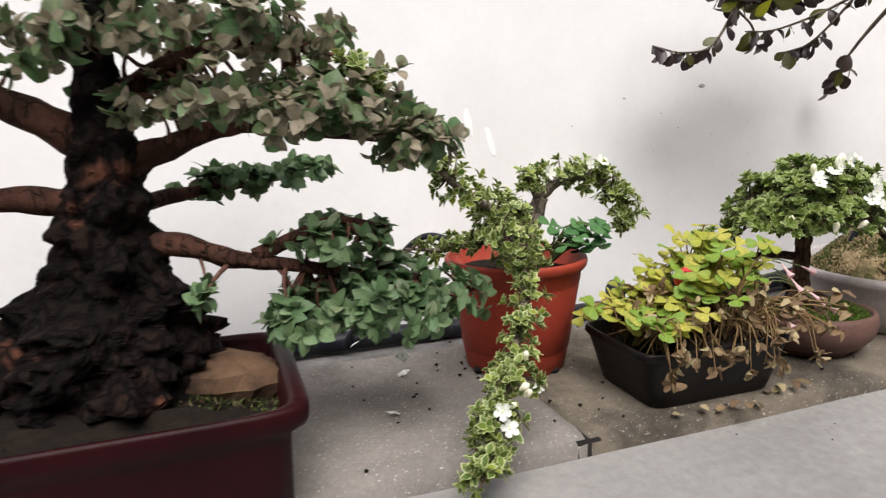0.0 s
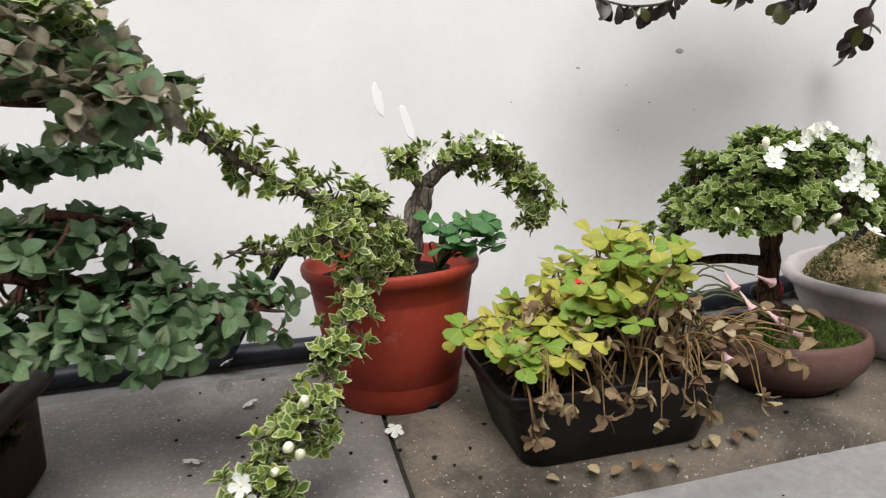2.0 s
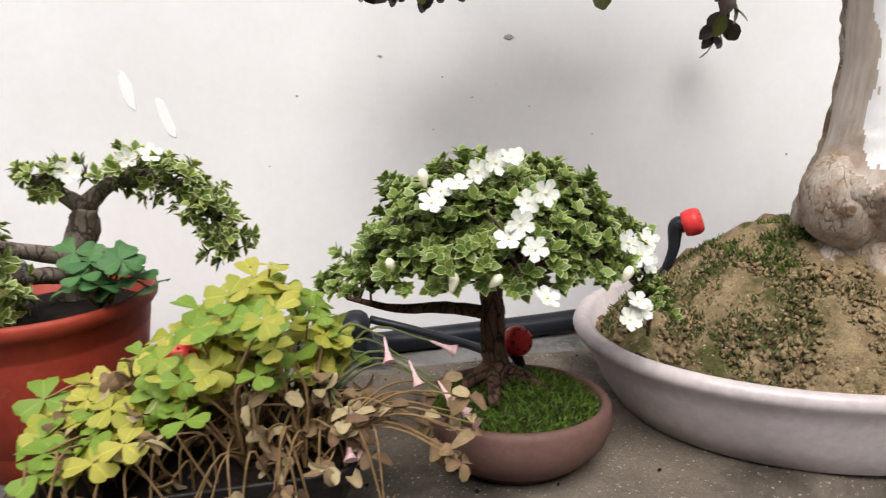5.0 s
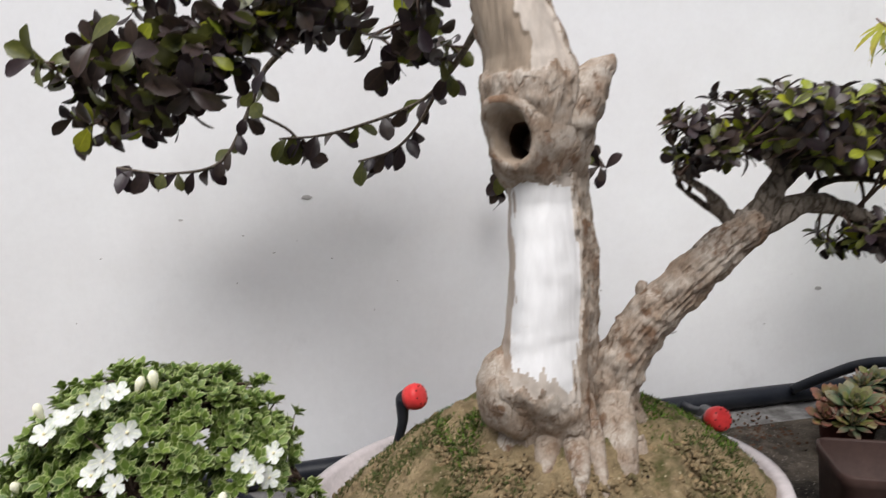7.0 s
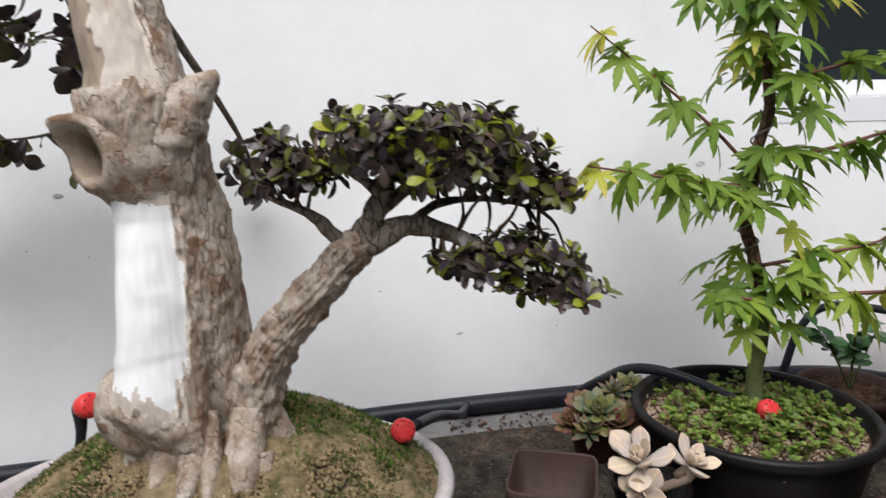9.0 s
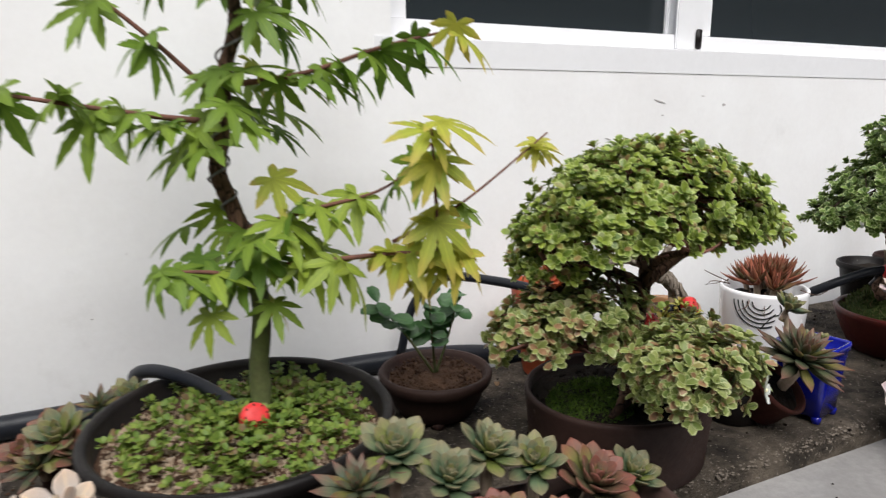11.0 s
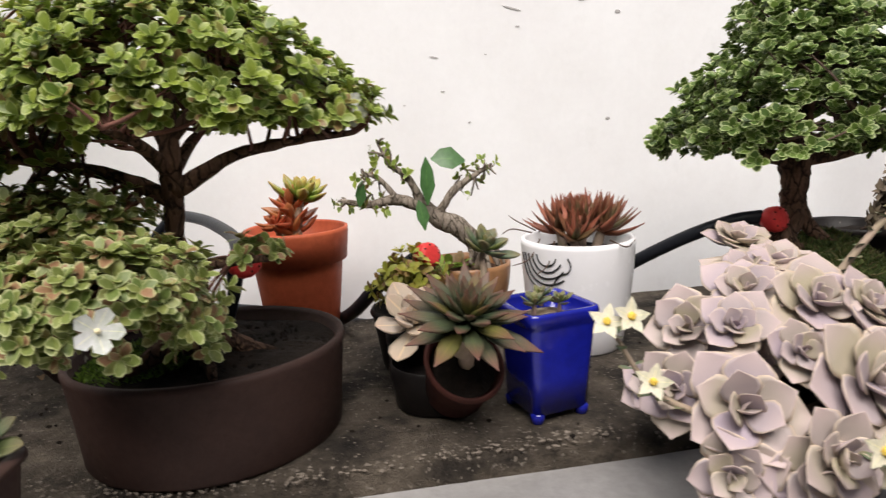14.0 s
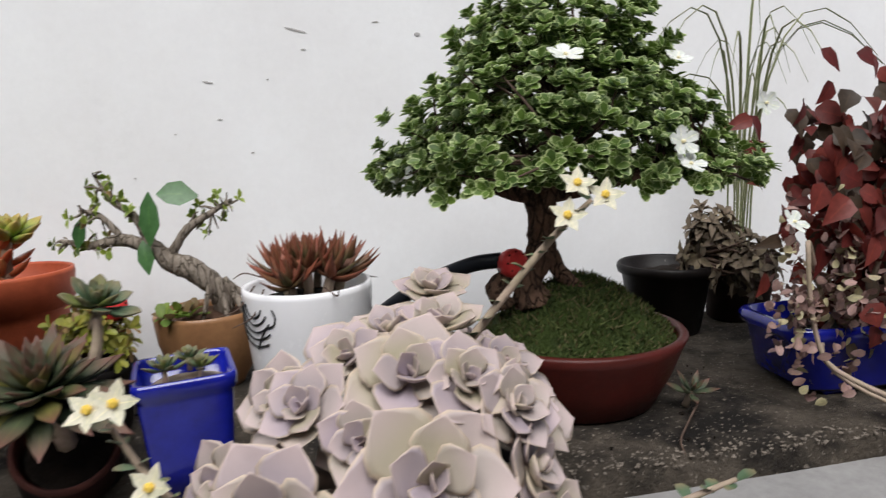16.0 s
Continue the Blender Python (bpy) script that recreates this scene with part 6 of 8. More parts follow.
# ---- yellow clover in the black planter ----
def planter():
    cx, cy = 1.265, -0.287
    t = thing("planter", (cx, cy, 0), "black plastic planter of yellowing clover with withered stalks", "planter")
    prof = [(0.6, 0.0), (0.78, 0.0), (0.80, 0.002), (0.86, 0.018), (0.95, 0.042), (0.965, 0.043), (1.0, 0.046), (1.0, 0.05), (0.985, 0.052), (0.95, 0.051), (0.93, 0.04), (0.4, 0.036)]
    part("box", lathe(prof, 72, sx=0.078, sy=0.052, at=(cx, cy, 0.0003), power=10, turn=-1), M_BLACKPOT, t, "scuffed black planter box")
    part("soil", mound(cx, cy, 0.039, 0.068, 0.044, 0.01, 0.004, power_plan=6), M_SOIL, t)
    r = random.Random(17)
    roots = [(cx + r.uniform(-0.06, 0.06), cy + r.uniform(-0.035, 0.035), 0.046) for _ in range(40)]
    spots = []
    while len(spots) < 165:
        x, y = cx + r.gauss(0.0, 0.056), cy + r.gauss(-0.008, 0.028)
        z = 0.062 + 0.066 * math.exp(-((x - cx - 0.03) / 0.055) ** 2) * r.uniform(0.35, 1.0) + r.uniform(0, 0.016)
        if cx - 0.088 < x < cx + 0.08 and -0.35 < y < -0.21:
            spots.append((x, y, z))
    clover_patch(t, r, roots, spots, CLOVER_LIME, 0.0132, M_STEM_STRAW, 0.0007)
    # withered stalks and curled leaves hanging over the rim
    V, F, dry = [], [], []
    for _ in range(105):
        q = Vector((cx + r.uniform(-0.062, 0.066), cy + r.uniform(-0.04, 0.03), 0.045))
        over = r.random() < 0.2
        if over:
            q.x = cx + r.choice((-0.05, -0.03, 0.02, 0.05)) + r.gauss(0, 0.014)
            p = Vector((q.x + r.gauss(0, 0.016), cy - 0.057 - r.uniform(0, 0.01), r.uniform(0.03, 0.06)))
            mid = Vector(((q.x + p.x) / 2, cy - 0.048, 0.062 + r.uniform(0, 0.02)))
        else:
            p = q + Vector((r.uniform(-0.03, 0.045), r.uniform(-0.03, 0.02), r.uniform(0.012, 0.05)))
            mid = (p + q) / 2 + Vector((r.uniform(-0.012, 0.012), 0, 0.012))
        tube_into(V, F, [(*q, 0.0008), (*mid, 0.0007), (*p, 0.0005)], 4, n=4, close=False)
        for _ in range(r.randint(3, 7)):
            dry.append((p, rand_dir(r) + Vector((0, -0.2, -0.6)), rand_dir(r), r.uniform(0.005, 0.0105), r.uniform(0.0016, 0.004)))
    for _ in range(26):
        q = Vector((cx + 0.06, cy - 0.02, 0.05))
        p = Vector((cx + r.uniform(0.05, 0.14), cy - r.uniform(0.0, 0.06), r.uniform(0.045, 0.085)))
        tube_into(V, F, [(*q, 0.0007), (*((p + q) / 2 + Vector((0, 0, 0.015))), 0.0007), (*p, 0.0005)], 4, n=4, close=False)
        for _ in range(3):
            dry.append((p, rand_dir(r), Vector((0, -0.5, 1)), r.uniform(0.006, 0.01), r.uniform(0.0028, 0.0042)))
    part("withered_stalk", mesh("stalks", V, F), M_STEM_STRAW, t, "withered straw stalks", kind="stuff")
    leaf_cloud("withered_foliage", dry, ROUND, L_DRY, t, "curled tan dead leaves", fold=0.6, curl=0.7)
    # pink trumpet flowers on long stalks
    trumpet = lathe([(0.0005, 0), (0.0013, 0.003), (0.0016, 0.009), (0.003, 0.015), (0.0058, 0.019), (0.0052, 0.0192), (0.002, 0.013)], 10, wob=0.3)
    tm = bpy.data.meshes.new("pink_flower")
    trumpet.to_mesh(tm)
    trumpet.free()
    finish(tm, L_PINK)
    V, F = [], []
    for p in ((1.392, -0.31, 0.072), (1.388, -0.305, 0.078), (1.398, -0.312, 0.066), (1.373, -0.3, 0.09), (1.336, -0.325, 0.066), (1.338, -0.318, 0.06), (1.36, -0.3, 0.105), (1.385, -0.3, 0.1)):
        q = Vector((1.315, -0.28, 0.05))
        tube_into(V, F, [(*q, 0.0009), (*((Vector(p) + q) / 2 + Vector((0.0, 0, 0.03))), 0.0008), (*p, 0.0006)], 5, n=5, close=False)
        d = (Vector((0.35, -0.3, -0.55)) + rand_dir(r) * 0.4).normalized()
        part("flower", tm, None, t, "pale pink trumpet flower", at=Matrix.Translation(p) @ d.to_track_quat("Z", "Y").to_matrix().to_4x4() @ Matrix.Diagonal((0.62, 0.62, 0.8, 1)))
    part("flower_stalk", mesh("fs", V, F), M_STEM_GREEN, t, kind="stuff")


planter()


# ---- maple in the round black pot ----
def maple_leaf(name, mat, young=0.0):
    """A seven-lobed toothed leaf, its stalk end at the origin, drooping lobes."""
    V, F, UV = [], [], []
    lobes = [(-118, 0.42), (-76, 0.68), (-37, 0.92), (0, 1.0), (37, 0.92), (76, 0.68), (118, 0.42)]
    for ang, ln in lobes:
        a = radians(ang)
        rows = [(0.0, 0.02), (0.2, 0.1), (0.36, 0.115), (0.40, 0.15), (0.56, 0.13), (0.60, 0.155), (0.76, 0.085), (0.79, 0.1), (1.0, 0.004)]
        b = len(V)
        for tt, w in rows:
            for s in (-1, 0, 1):
                x, y = tt * ln, s * w * 0.82 * (0.6 + 0.4 * ln)
                z = -0.3 * (tt * ln) ** 2 + 0.05 * abs(s) * w * 3
                V.append((x * math.cos(a) - y * math.sin(a), x * math.sin(a) + y * math.cos(a), z))
                UV.append((abs(s) * 0.8, tt))
        for i in range(len(rows) - 1):
            for s in (0, 1):
                q = b + 3 * i + s
                F.append((q, q + 1, q + 4, q + 3))
    return finish(mesh(name, V, F, UV), mat)


MAPLE_LEAF = maple_leaf("maple_leaf", L_MAPLE)
MAPLE_MID = maple_leaf("lime_maple_leaf", L_MAPLE_MID)
MAPLE_YOUNG = maple_leaf("young_maple_leaf", L_MAPLE_YOUNG)


def maple():
    cx, cy, pr = 2.192, -0.22, 0.108
    t = thing("potted_maple", (cx, cy, 0), "young green maple in a round black plastic pot", "maple tree")
    prof = [(0.04, 0), (0.088, 0), (0.09, 0.002), (0.1, 0.055), (0.102, 0.066), (0.108, 0.068), (0.1095, 0.074), (0.107, 0.078), (0.103, 0.078), (0.1, 0.074), (0.098, 0.058), (0.03, 0.058)]
    part("pot", lathe(prof, 72, at=(cx, cy, 0.0003)), M_BLACKPOT, t, "wide black plastic pot")
    earth = dict(cx=cx, cy=cy, z0=0.061, rx=0.098, ry=0.098, h=0.006)
    hgt = lambda x, y: mound_height(x, y, **earth)
    part("soil", mound(**earth, rough=0.003, freq=50), M_BROWNSOIL, t)
    r = random.Random(19)
    crumbs("grit", r, 3000, disc_spot(cx, cy, 0.095, 0.095, hgt), 0.0026, M_GRIT, t)
    herb = []
    for _ in range(640):
        p = disc_spot(cx + r.choice((-0.035, 0.035, 0.02)), cy - r.choice((-0.025, 0.0, 0.03)), 0.06, 0.062, hgt)(r)
        if math.hypot(p.x - cx, p.y - cy) > 0.092:
            continue
        herb += tuft(r, p + Vector((0, 0, r.uniform(0.004, 0.016))), Vector((r.gauss(0, 0.3), r.gauss(0, 0.3), 1)), 6, 0.0055, 0.0022)
    leaf_cloud("ground_herb", herb, ROUND, L_HERB, t, "tiny bright green herbs")
    trunk = [(2.208, -0.204, 0.06, 0.0085), (2.207, -0.203, 0.1, 0.0075), (2.212, -0.202, 0.15, 0.0068), (2.208, -0.2, 0.185, 0.0065), (2.198, -0.2, 0.225, 0.006), (2.19, -0.198, 0.25, 0.006), (2.196, -0.196, 0.285, 0.0055), (2.2, -0.195, 0.32, 0.005), (2.21, -0.194, 0.355, 0.005), (2.206, -0.193, 0.4, 0.0045), (2.215, -0.19, 0.45, 0.004), (2.22, -0.19, 0.52, 0.003)]
    stem("trunk", [trunk[:4]], M_STEM_GREEN, t, "green-brown lower trunk", seg=14, gnarl=0.08, n=8)
    stem("trunk", [trunk[3:]], M_BARK_BROWN, t, "wavy brown trunk wound with wire", seg=12, gnarl=0.15, freq=120, n=8)
    V, F = [], []
    line = smooth_line(trunk[2:9], 14)
    coil = [(q[0] + 0.0075 * math.cos(i * 0.55), q[1] + 0.0075 * math.sin(i * 0.55), q[2], 0.0009) for i, q in enumerate(line)]
    tube_into(V, F, coil, 5, n=2)
    part("training_wire", mesh("wire", V, F), M_WIRE, t, "grey training wire")
    r2 = random.Random(23)
    shoots = [[(2.196, -0.196, 0.285, 0.0025), (2.15, -0.205, 0.29, 0.002), (2.1, -0.21, 0.298, 0.0015), (2.03, -0.2, 0.31, 0.0008)],
              [(2.195, -0.196, 0.30, 0.002), (2.15, -0.19, 0.345, 0.0016), (2.1, -0.185, 0.385, 0.0012), (2.04, -0.18, 0.43, 0.0007)],
              [(2.2, -0.195, 0.31, 0.0025), (2.25, -0.22, 0.318, 0.002), (2.3, -0.24, 0.335, 0.0015), (2.36, -0.25, 0.35, 0.0007)],
              [(2.205, -0.193, 0.375, 0.002), (2.26, -0.22, 0.392, 0.0016), (2.32, -0.24, 0.4, 0.001), (2.38, -0.25, 0.405, 0.0006)],
              [(2.205, -0.202, 0.21, 0.002), (2.25, -0.23, 0.225, 0.0016), (2.3, -0.245, 0.24, 0.001), (2.35, -0.225, 0.275, 0.0007)],
              [(2.21, -0.202, 0.18, 0.0025), (2.25, -0.245, 0.19, 0.002), (2.295, -0.275, 0.197, 0.0014), (2.335, -0.29, 0.195, 0.0008)],
              [(2.21, -0.202, 0.17, 0.002), (2.18, -0.225, 0.185, 0.0016), (2.15, -0.23, 0.19, 0.0008)],
              [(2.318, -0.284, 0.196, 0.0016), (2.316, -0.292, 0.22, 0.0014), (2.311, -0.3, 0.255, 0.0012), (2.307, -0.306, 0.28, 0.0008)],
              [(2.212, -0.194, 0.44, 0.002), (2.17, -0.2, 0.45, 0.0014), (2.13, -0.2, 0.455, 0.0008)],
              [(2.30, -0.25, 0.2, 0.0014), (2.355, -0.252, 0.225, 0.001), (2.423, -0.26, 0.275, 0.0007)]]
    for ln in shoots:
        stem("shoot", [ln], M_TWIG_RED, t, seg=6, n=6)

    def hang(p, size, young, out):
        d = Vector((out[0], out[1], -0.25 + r2.uniform(-0.35, 0.2))).normalized()
        side = d.cross(Vector((0, 0, 1))).normalized()
        up = side.cross(d)
        R = Matrix((d, -side, up)).transposed().to_4x4()
        m = Matrix.Translation(p) @ R @ pose(0, 0, 0, r2.uniform(-30, 30), r2.uniform(-5, 30), r2.uniform(-20, 20)) @ Matrix.Scale(size, 4)
        part("young_leaf" if young else "leaf", MAPLE_YOUNG if young else MAPLE_MID if p.z < 0.235 and r2.random() < 0.5 else MAPLE_LEAF, None, t, at=m)
    # leaves: place, size, young
    rows = [(0, (0.3, 0.45, 0.58, 0.7, 0.85, 0.97), 0.036), (1, (0.3, 0.5, 0.7, 0.85, 0.97), 0.034), (2, (0.25, 0.4, 0.52, 0.65, 0.8, 0.97), 0.034), (3, (0.25, 0.4, 0.55, 0.72, 0.88, 0.97), 0.034), (4, (0.25, 0.4, 0.55, 0.7, 0.85), 0.034),
            (5, (0.3, 0.45, 0.6, 0.75, 0.9, 1.0), 0.038), (6, (0.3, 0.6, 1.0), 0.035), (7, (0.4, 0.8, 1.0), 0.036), (8, (0.3, 0.6, 1.0), 0.034), (9, (0.5, 0.97), 0.028)]
    for si, fs, size in rows:
        line = smooth_line(shoots[si], 8)
        for f in fs:
            q = Vector(line[int(f * (len(line) - 1))][:3])
            young = (f > 0.9 and si in (0, 1, 2, 3, 5, 9)) or si == 7 or (si == 5 and f > 0.5)
            for k in range(2):
                out = (r2.uniform(-1, 1), r2.uniform(-1.1, 0.5))
                if k == 0:
                    e = Vector(line[-1][:3]) - Vector(line[0][:3])
                    out = (e.x * 6 + r2.uniform(-0.3, 0.3), -0.4)
                hang(q + rand_dir(r2) * 0.006, size * r2.uniform(0.85, 1.25), young, out)
    for z, n in ((0.41, 12), (0.385, 7), (0.29, 9), (0.27, 6), (0.235, 2), (0.21, 8), (0.19, 9), (0.165, 4), (0.45, 11), (0.5, 8), (0.36, 5), (0.325, 5)):
        for _ in range(n):
            a = r2.random() * 6.28
            c = [np.interp(z, [q[2] for q in trunk], [q[k] for q in trunk]) for k in (0, 1)]
            rad = r2.uniform(0.008, 0.045)
            hang(Vector((c[0] + rad * math.cos(a), c[1] + rad * math.sin(a), z + r2.uniform(-0.012, 0.012))), 0.037 * r2.uniform(0.75, 1.2), r2.random() < 0.08, (math.cos(a), math.sin(a) - 0.25))


maple()


# ---- succulents ----
def fleshy(name, mat, width=0.36, thick=0.1, up=0.22, profile=None):
    return fat_leaf(name, 1.0, width, thick, mat, up=up, profile=profile)


SPOON = [(0.0, 0.25), (0.2, 0.42), (0.45, 0.8), (0.65, 1.0), (0.82, 0.82), (0.93, 0.42), (1.0, 0.04)]
SPIKE = [(0.0, 0.75), (0.2, 1.0), (0.45, 0.95), (0.7, 0.6), (0.88, 0.26), (0.96, 0.1), (1.0, 0.03)]
GHOST = [(0.0, 0.22), (0.16, 0.42), (0.36, 0.82), (0.54, 1.0), (0.7, 0.88), (0.84, 0.5), (0.93, 0.2), (1.0, 0.01)]
G_LEAF = fleshy("ghost_leaf", L_GHOST, 0.46, 0.085, 0.16, GHOST)
GP_LEAF = fleshy("pink_leaf", L_GHOST_PINK, 0.3, 0.11, 0.2, SPOON)
E_LEAF = fleshy("grey_leaf", L_ECHEV, 0.14, 0.06, 0.1, GHOST)
EG_LEAF = fleshy("green_leaf", L_ECHEV_GREEN, 0.24, 0.09, 0.2, SPOON)
ER_LEAF = fleshy("red_green_leaf", L_ECHEV_RED, 0.26, 0.09, 0.2, SPOON)
H_LEAF = fleshy("spike_leaf", L_HAWORTHIA, 0.13, 0.07, 0.35, SPIKE)
JR_LEAF = fleshy("jelly_leaf_red", L_JELLY_RED, 0.2, 0.13, 0.2)
JG_LEAF = fleshy("jelly_leaf_green", L_JELLY_GREEN, 0.22, 0.13, 0.25)


def rosette_part(parent, me, at, radius, **kw):
    """One rosette: a short stem with its leaves as pieces."""
    ax = Vector(kw.get("axis", (0, 0, 1))).normalized()
    V, F = [], []
    p = Vector(at)
    tube_into(V, F, [(*(p - ax * radius * 0.5), radius * 0.12), (*p, radius * 0.1), (*(p + ax * radius * 0.15), radius * 0.03)], 8, n=3)
    ob = part("rosette", mesh("stalk", V, F), M_STEM_PINK, parent)
    rosette(ob, me, at, radius, **kw)
    return ob


STAR = petal_flower("star_flower", 5, 0.0092, 0.003, [L_CREAM, L_STAMEN], cup=0.2, outline=((0.05, 0.5), (0.3, 0.95), (0.6, 0.8), (1.0, 0.04)), core=0.24)


def ghost_cluster():
    t = thing("potted_succulent", (2.77, -0.375, -0.0185), "large cluster of pale lilac-grey succulent rosettes in a dark pot", "succulent", "succulents")
    part("pot", lathe(pot_profile(0.036, 0.048, 0.05, 0.004, 0.003, 0.01), 40, at=(2.772, -0.385, -0.0185)), M_BLACKPOT, t, "small dark pot")
    part("soil", mound(2.772, -0.385, 0.022, 0.044, 0.044, 0.012, 0.003), M_SOIL, t)
    r = random.Random(29)
    heads = [((2.759, -0.430, 0.077), 0.031, (0.05, -0.8, 0.6)), ((2.701, -0.420, 0.067), 0.028, (-0.25, -0.8, 0.5)), ((2.759, -0.395, 0.106), 0.025, (-0.05, -0.65, 0.75)),
             ((2.735, -0.375, 0.109), 0.021, (-0.3, -0.5, 0.8)), ((2.705, -0.370, 0.090), 0.022, (-0.6, -0.55, 0.5)), ((2.732, -0.390, 0.077), 0.015, (-0.2, -0.8, 0.6)),
             ((2.808, -0.385, 0.080), 0.027, (0.5, -0.5, 0.6)), ((2.807, -0.365, 0.093), 0.022, (0.3, -0.35, 0.85)), ((2.782, -0.340, 0.109), 0.026, (0, -0.2, 1)),
             ((2.808, -0.430, 0.048), 0.022, (0.6, -0.6, 0.5)), ((2.757, -0.345, 0.109), 0.023, (-0.2, -0.2, 0.95)), ((2.808, -0.335, 0.092), 0.021, (0.3, 0, 0.9)),
             ((2.800, -0.420, 0.073), 0.021, (0.7, -0.5, 0.3)), ((2.773, -0.450, 0.042), 0.026, (0.2, -0.9, 0.3)), ((2.727, -0.450, 0.056), 0.022, (0, -0.9, 0.3)),
             ((2.692, -0.360, 0.054), 0.018, (-0.7, -0.3, 0.5)), ((2.755, -0.400, 0.083), 0.012, (-0.1, -0.8, 0.6)),
             ((2.797, -0.412, 0.095), 0.02, (0.4, -0.6, 0.6)), ((2.79, -0.29, 0.117), 0.022, (0, -0.3, 0.95)), ((2.682, -0.398, 0.07), 0.019, (-0.6, -0.6, 0.4)), ((2.722, -0.448, 0.046), 0.021, (-0.3, -0.85, 0.2)),
             ((2.69, -0.432, 0.043), 0.02, (-0.5, -0.8, 0.2)), ((2.786, -0.448, 0.06), 0.02, (0.4, -0.85, 0.3)), ((2.736, -0.414, 0.09), 0.017, (-0.1, -0.8, 0.5)), ((2.78, -0.405, 0.106), 0.019, (0.2, -0.7, 0.7)), ((2.715, -0.395, 0.098), 0.018, (-0.4, -0.6, 0.7))]
    settle(t, 0.06, -0.001)
    heads = [((p[0], p[1], p[2] - 0.017), q, a) for p, q, a in heads]
    stalks = []
    for at, rad, ax in heads:
        rosette_part(t, G_LEAF, at, rad * 1.3, axis=ax, leaves=14, r=r, open_=1.2, core=0.24, fall=2.0)
        p = Vector(at) - Vector(ax).normalized() * rad * 0.45
        stalks.append([(2.772 + r.uniform(-0.02, 0.02), -0.385 + r.uniform(-0.02, 0.02), 0.03, 0.004), (*((p + Vector((2.772, -0.385, 0.03))) / 2 + Vector((0, 0, 0.006))), 0.0045), (*p, 0.004)])
    for ln in stalks:
        stem("stalk", [ln], M_STEM_DARK, t, seg=7, n=4)
    # flower stalks
    sprays = [[(2.78, -0.375, 0.085, 0.0022), (2.805, -0.376, 0.115, 0.002), (2.83, -0.378, 0.143, 0.0018), (2.85, -0.378, 0.16, 0.0012)],
              [(2.71, -0.42, 0.035, 0.0022), (2.69, -0.416, 0.045, 0.002), (2.662, -0.41, 0.06, 0.0016), (2.643, -0.405, 0.09, 0.001)],
              [(2.74, -0.45, 0.035, 0.002), (2.73, -0.475, 0.05, 0.0018), (2.716, -0.482, 0.058, 0.001)],
              [(2.80, -0.44, 0.03, 0.002), (2.84, -0.442, 0.04, 0.0018), (2.88, -0.445, 0.052, 0.001)]]
    blooms = [[(2.836, -0.383, 0.154), (2.856, -0.38, 0.162), (2.843, -0.378, 0.168)], [(2.658, -0.416, 0.068), (2.648, -0.412, 0.1), (2.638, -0.408, 0.097)], [(2.716, -0.485, 0.062), (2.735, -0.486, 0.058), (2.725, -0.48, 0.05)], []]
    for ln, fl in zip(sprays, blooms):
        sp = stem("flower_stalk", [ln], M_STEM_PINK, t, "pale flower stalk", seg=7, n=5)
        for p in fl:
            d = (Vector((-0.1, -0.85, 0.45)) + rand_dir(r) * 0.25).normalized()
            part("flower", STAR, None, sp, "cream star flower", at=Matrix.Translation(p) @ d.to_track_quat("Z", "Y").to_matrix().to_4x4())
        lf = []
        for q in smooth_line(ln, 4)[2:]:
            lf += tuft(r, Vector(q[:3]), Vector((0, 0, 1)), 2, 0.008, 0.003)
        leaf_cloud("bract", lf, ROUND, L_ECHEV_GREEN, sp, "small green bracts")


ghost_cluster()


def blue_pot():
    cx, cy = 2.657, -0.294
    t = thing("potted_succulent", (cx, cy, 0), "small grey succulents in a square cobalt-blue glazed pot", "succulent", "succulents")
    prof = [(0.6, 0.006), (0.78, 0.006), (0.80, 0.006), (0.84, 0.03), (0.93, 0.062), (0.94, 0.065), (1.0, 0.067), (1.02, 0.072), (1.0, 0.0745), (0.92, 0.0745), (0.9, 0.072), (0.86, 0.06), (0.3, 0.06)]
    part("pot", lathe(prof, 64, sx=0.0255, sy=0.0255, at=(cx, cy, 0.0), power=12, turn=12), M_BLUE, t, "square cobalt-blue glazed pot")
    for k in range(4):
        m = pose(cx, cy, 0, 0, 0, 12 + 45 + 90 * k)
        fb = lathe([(0.003, 0), (0.0042, 0.0005), (0.0048, 0.006), (0.003, 0.0075)], 12)
        fb.transform(m @ Matrix.Translation((0.0235, 0, 0)))
        part("foot", fb, M_BLUE, t)
    part("soil", mound(cx, cy, 0.062, 0.0205, 0.0205, 0.006, 0.002, power_plan=5), M_GRIT, t)
    r = random.Random(31)
    settle(t, 0.051, -0.003)
    for at, rad in (((cx - 0.009, cy - 0.004, 0.074), 0.013), ((cx + 0.009, cy - 0.002, 0.073), 0.012), ((cx + 0.001, cy + 0.011, 0.074), 0.012)):
        rosette_part(t, EG_LEAF, at, rad, leaves=18, r=r)


blue_pot()


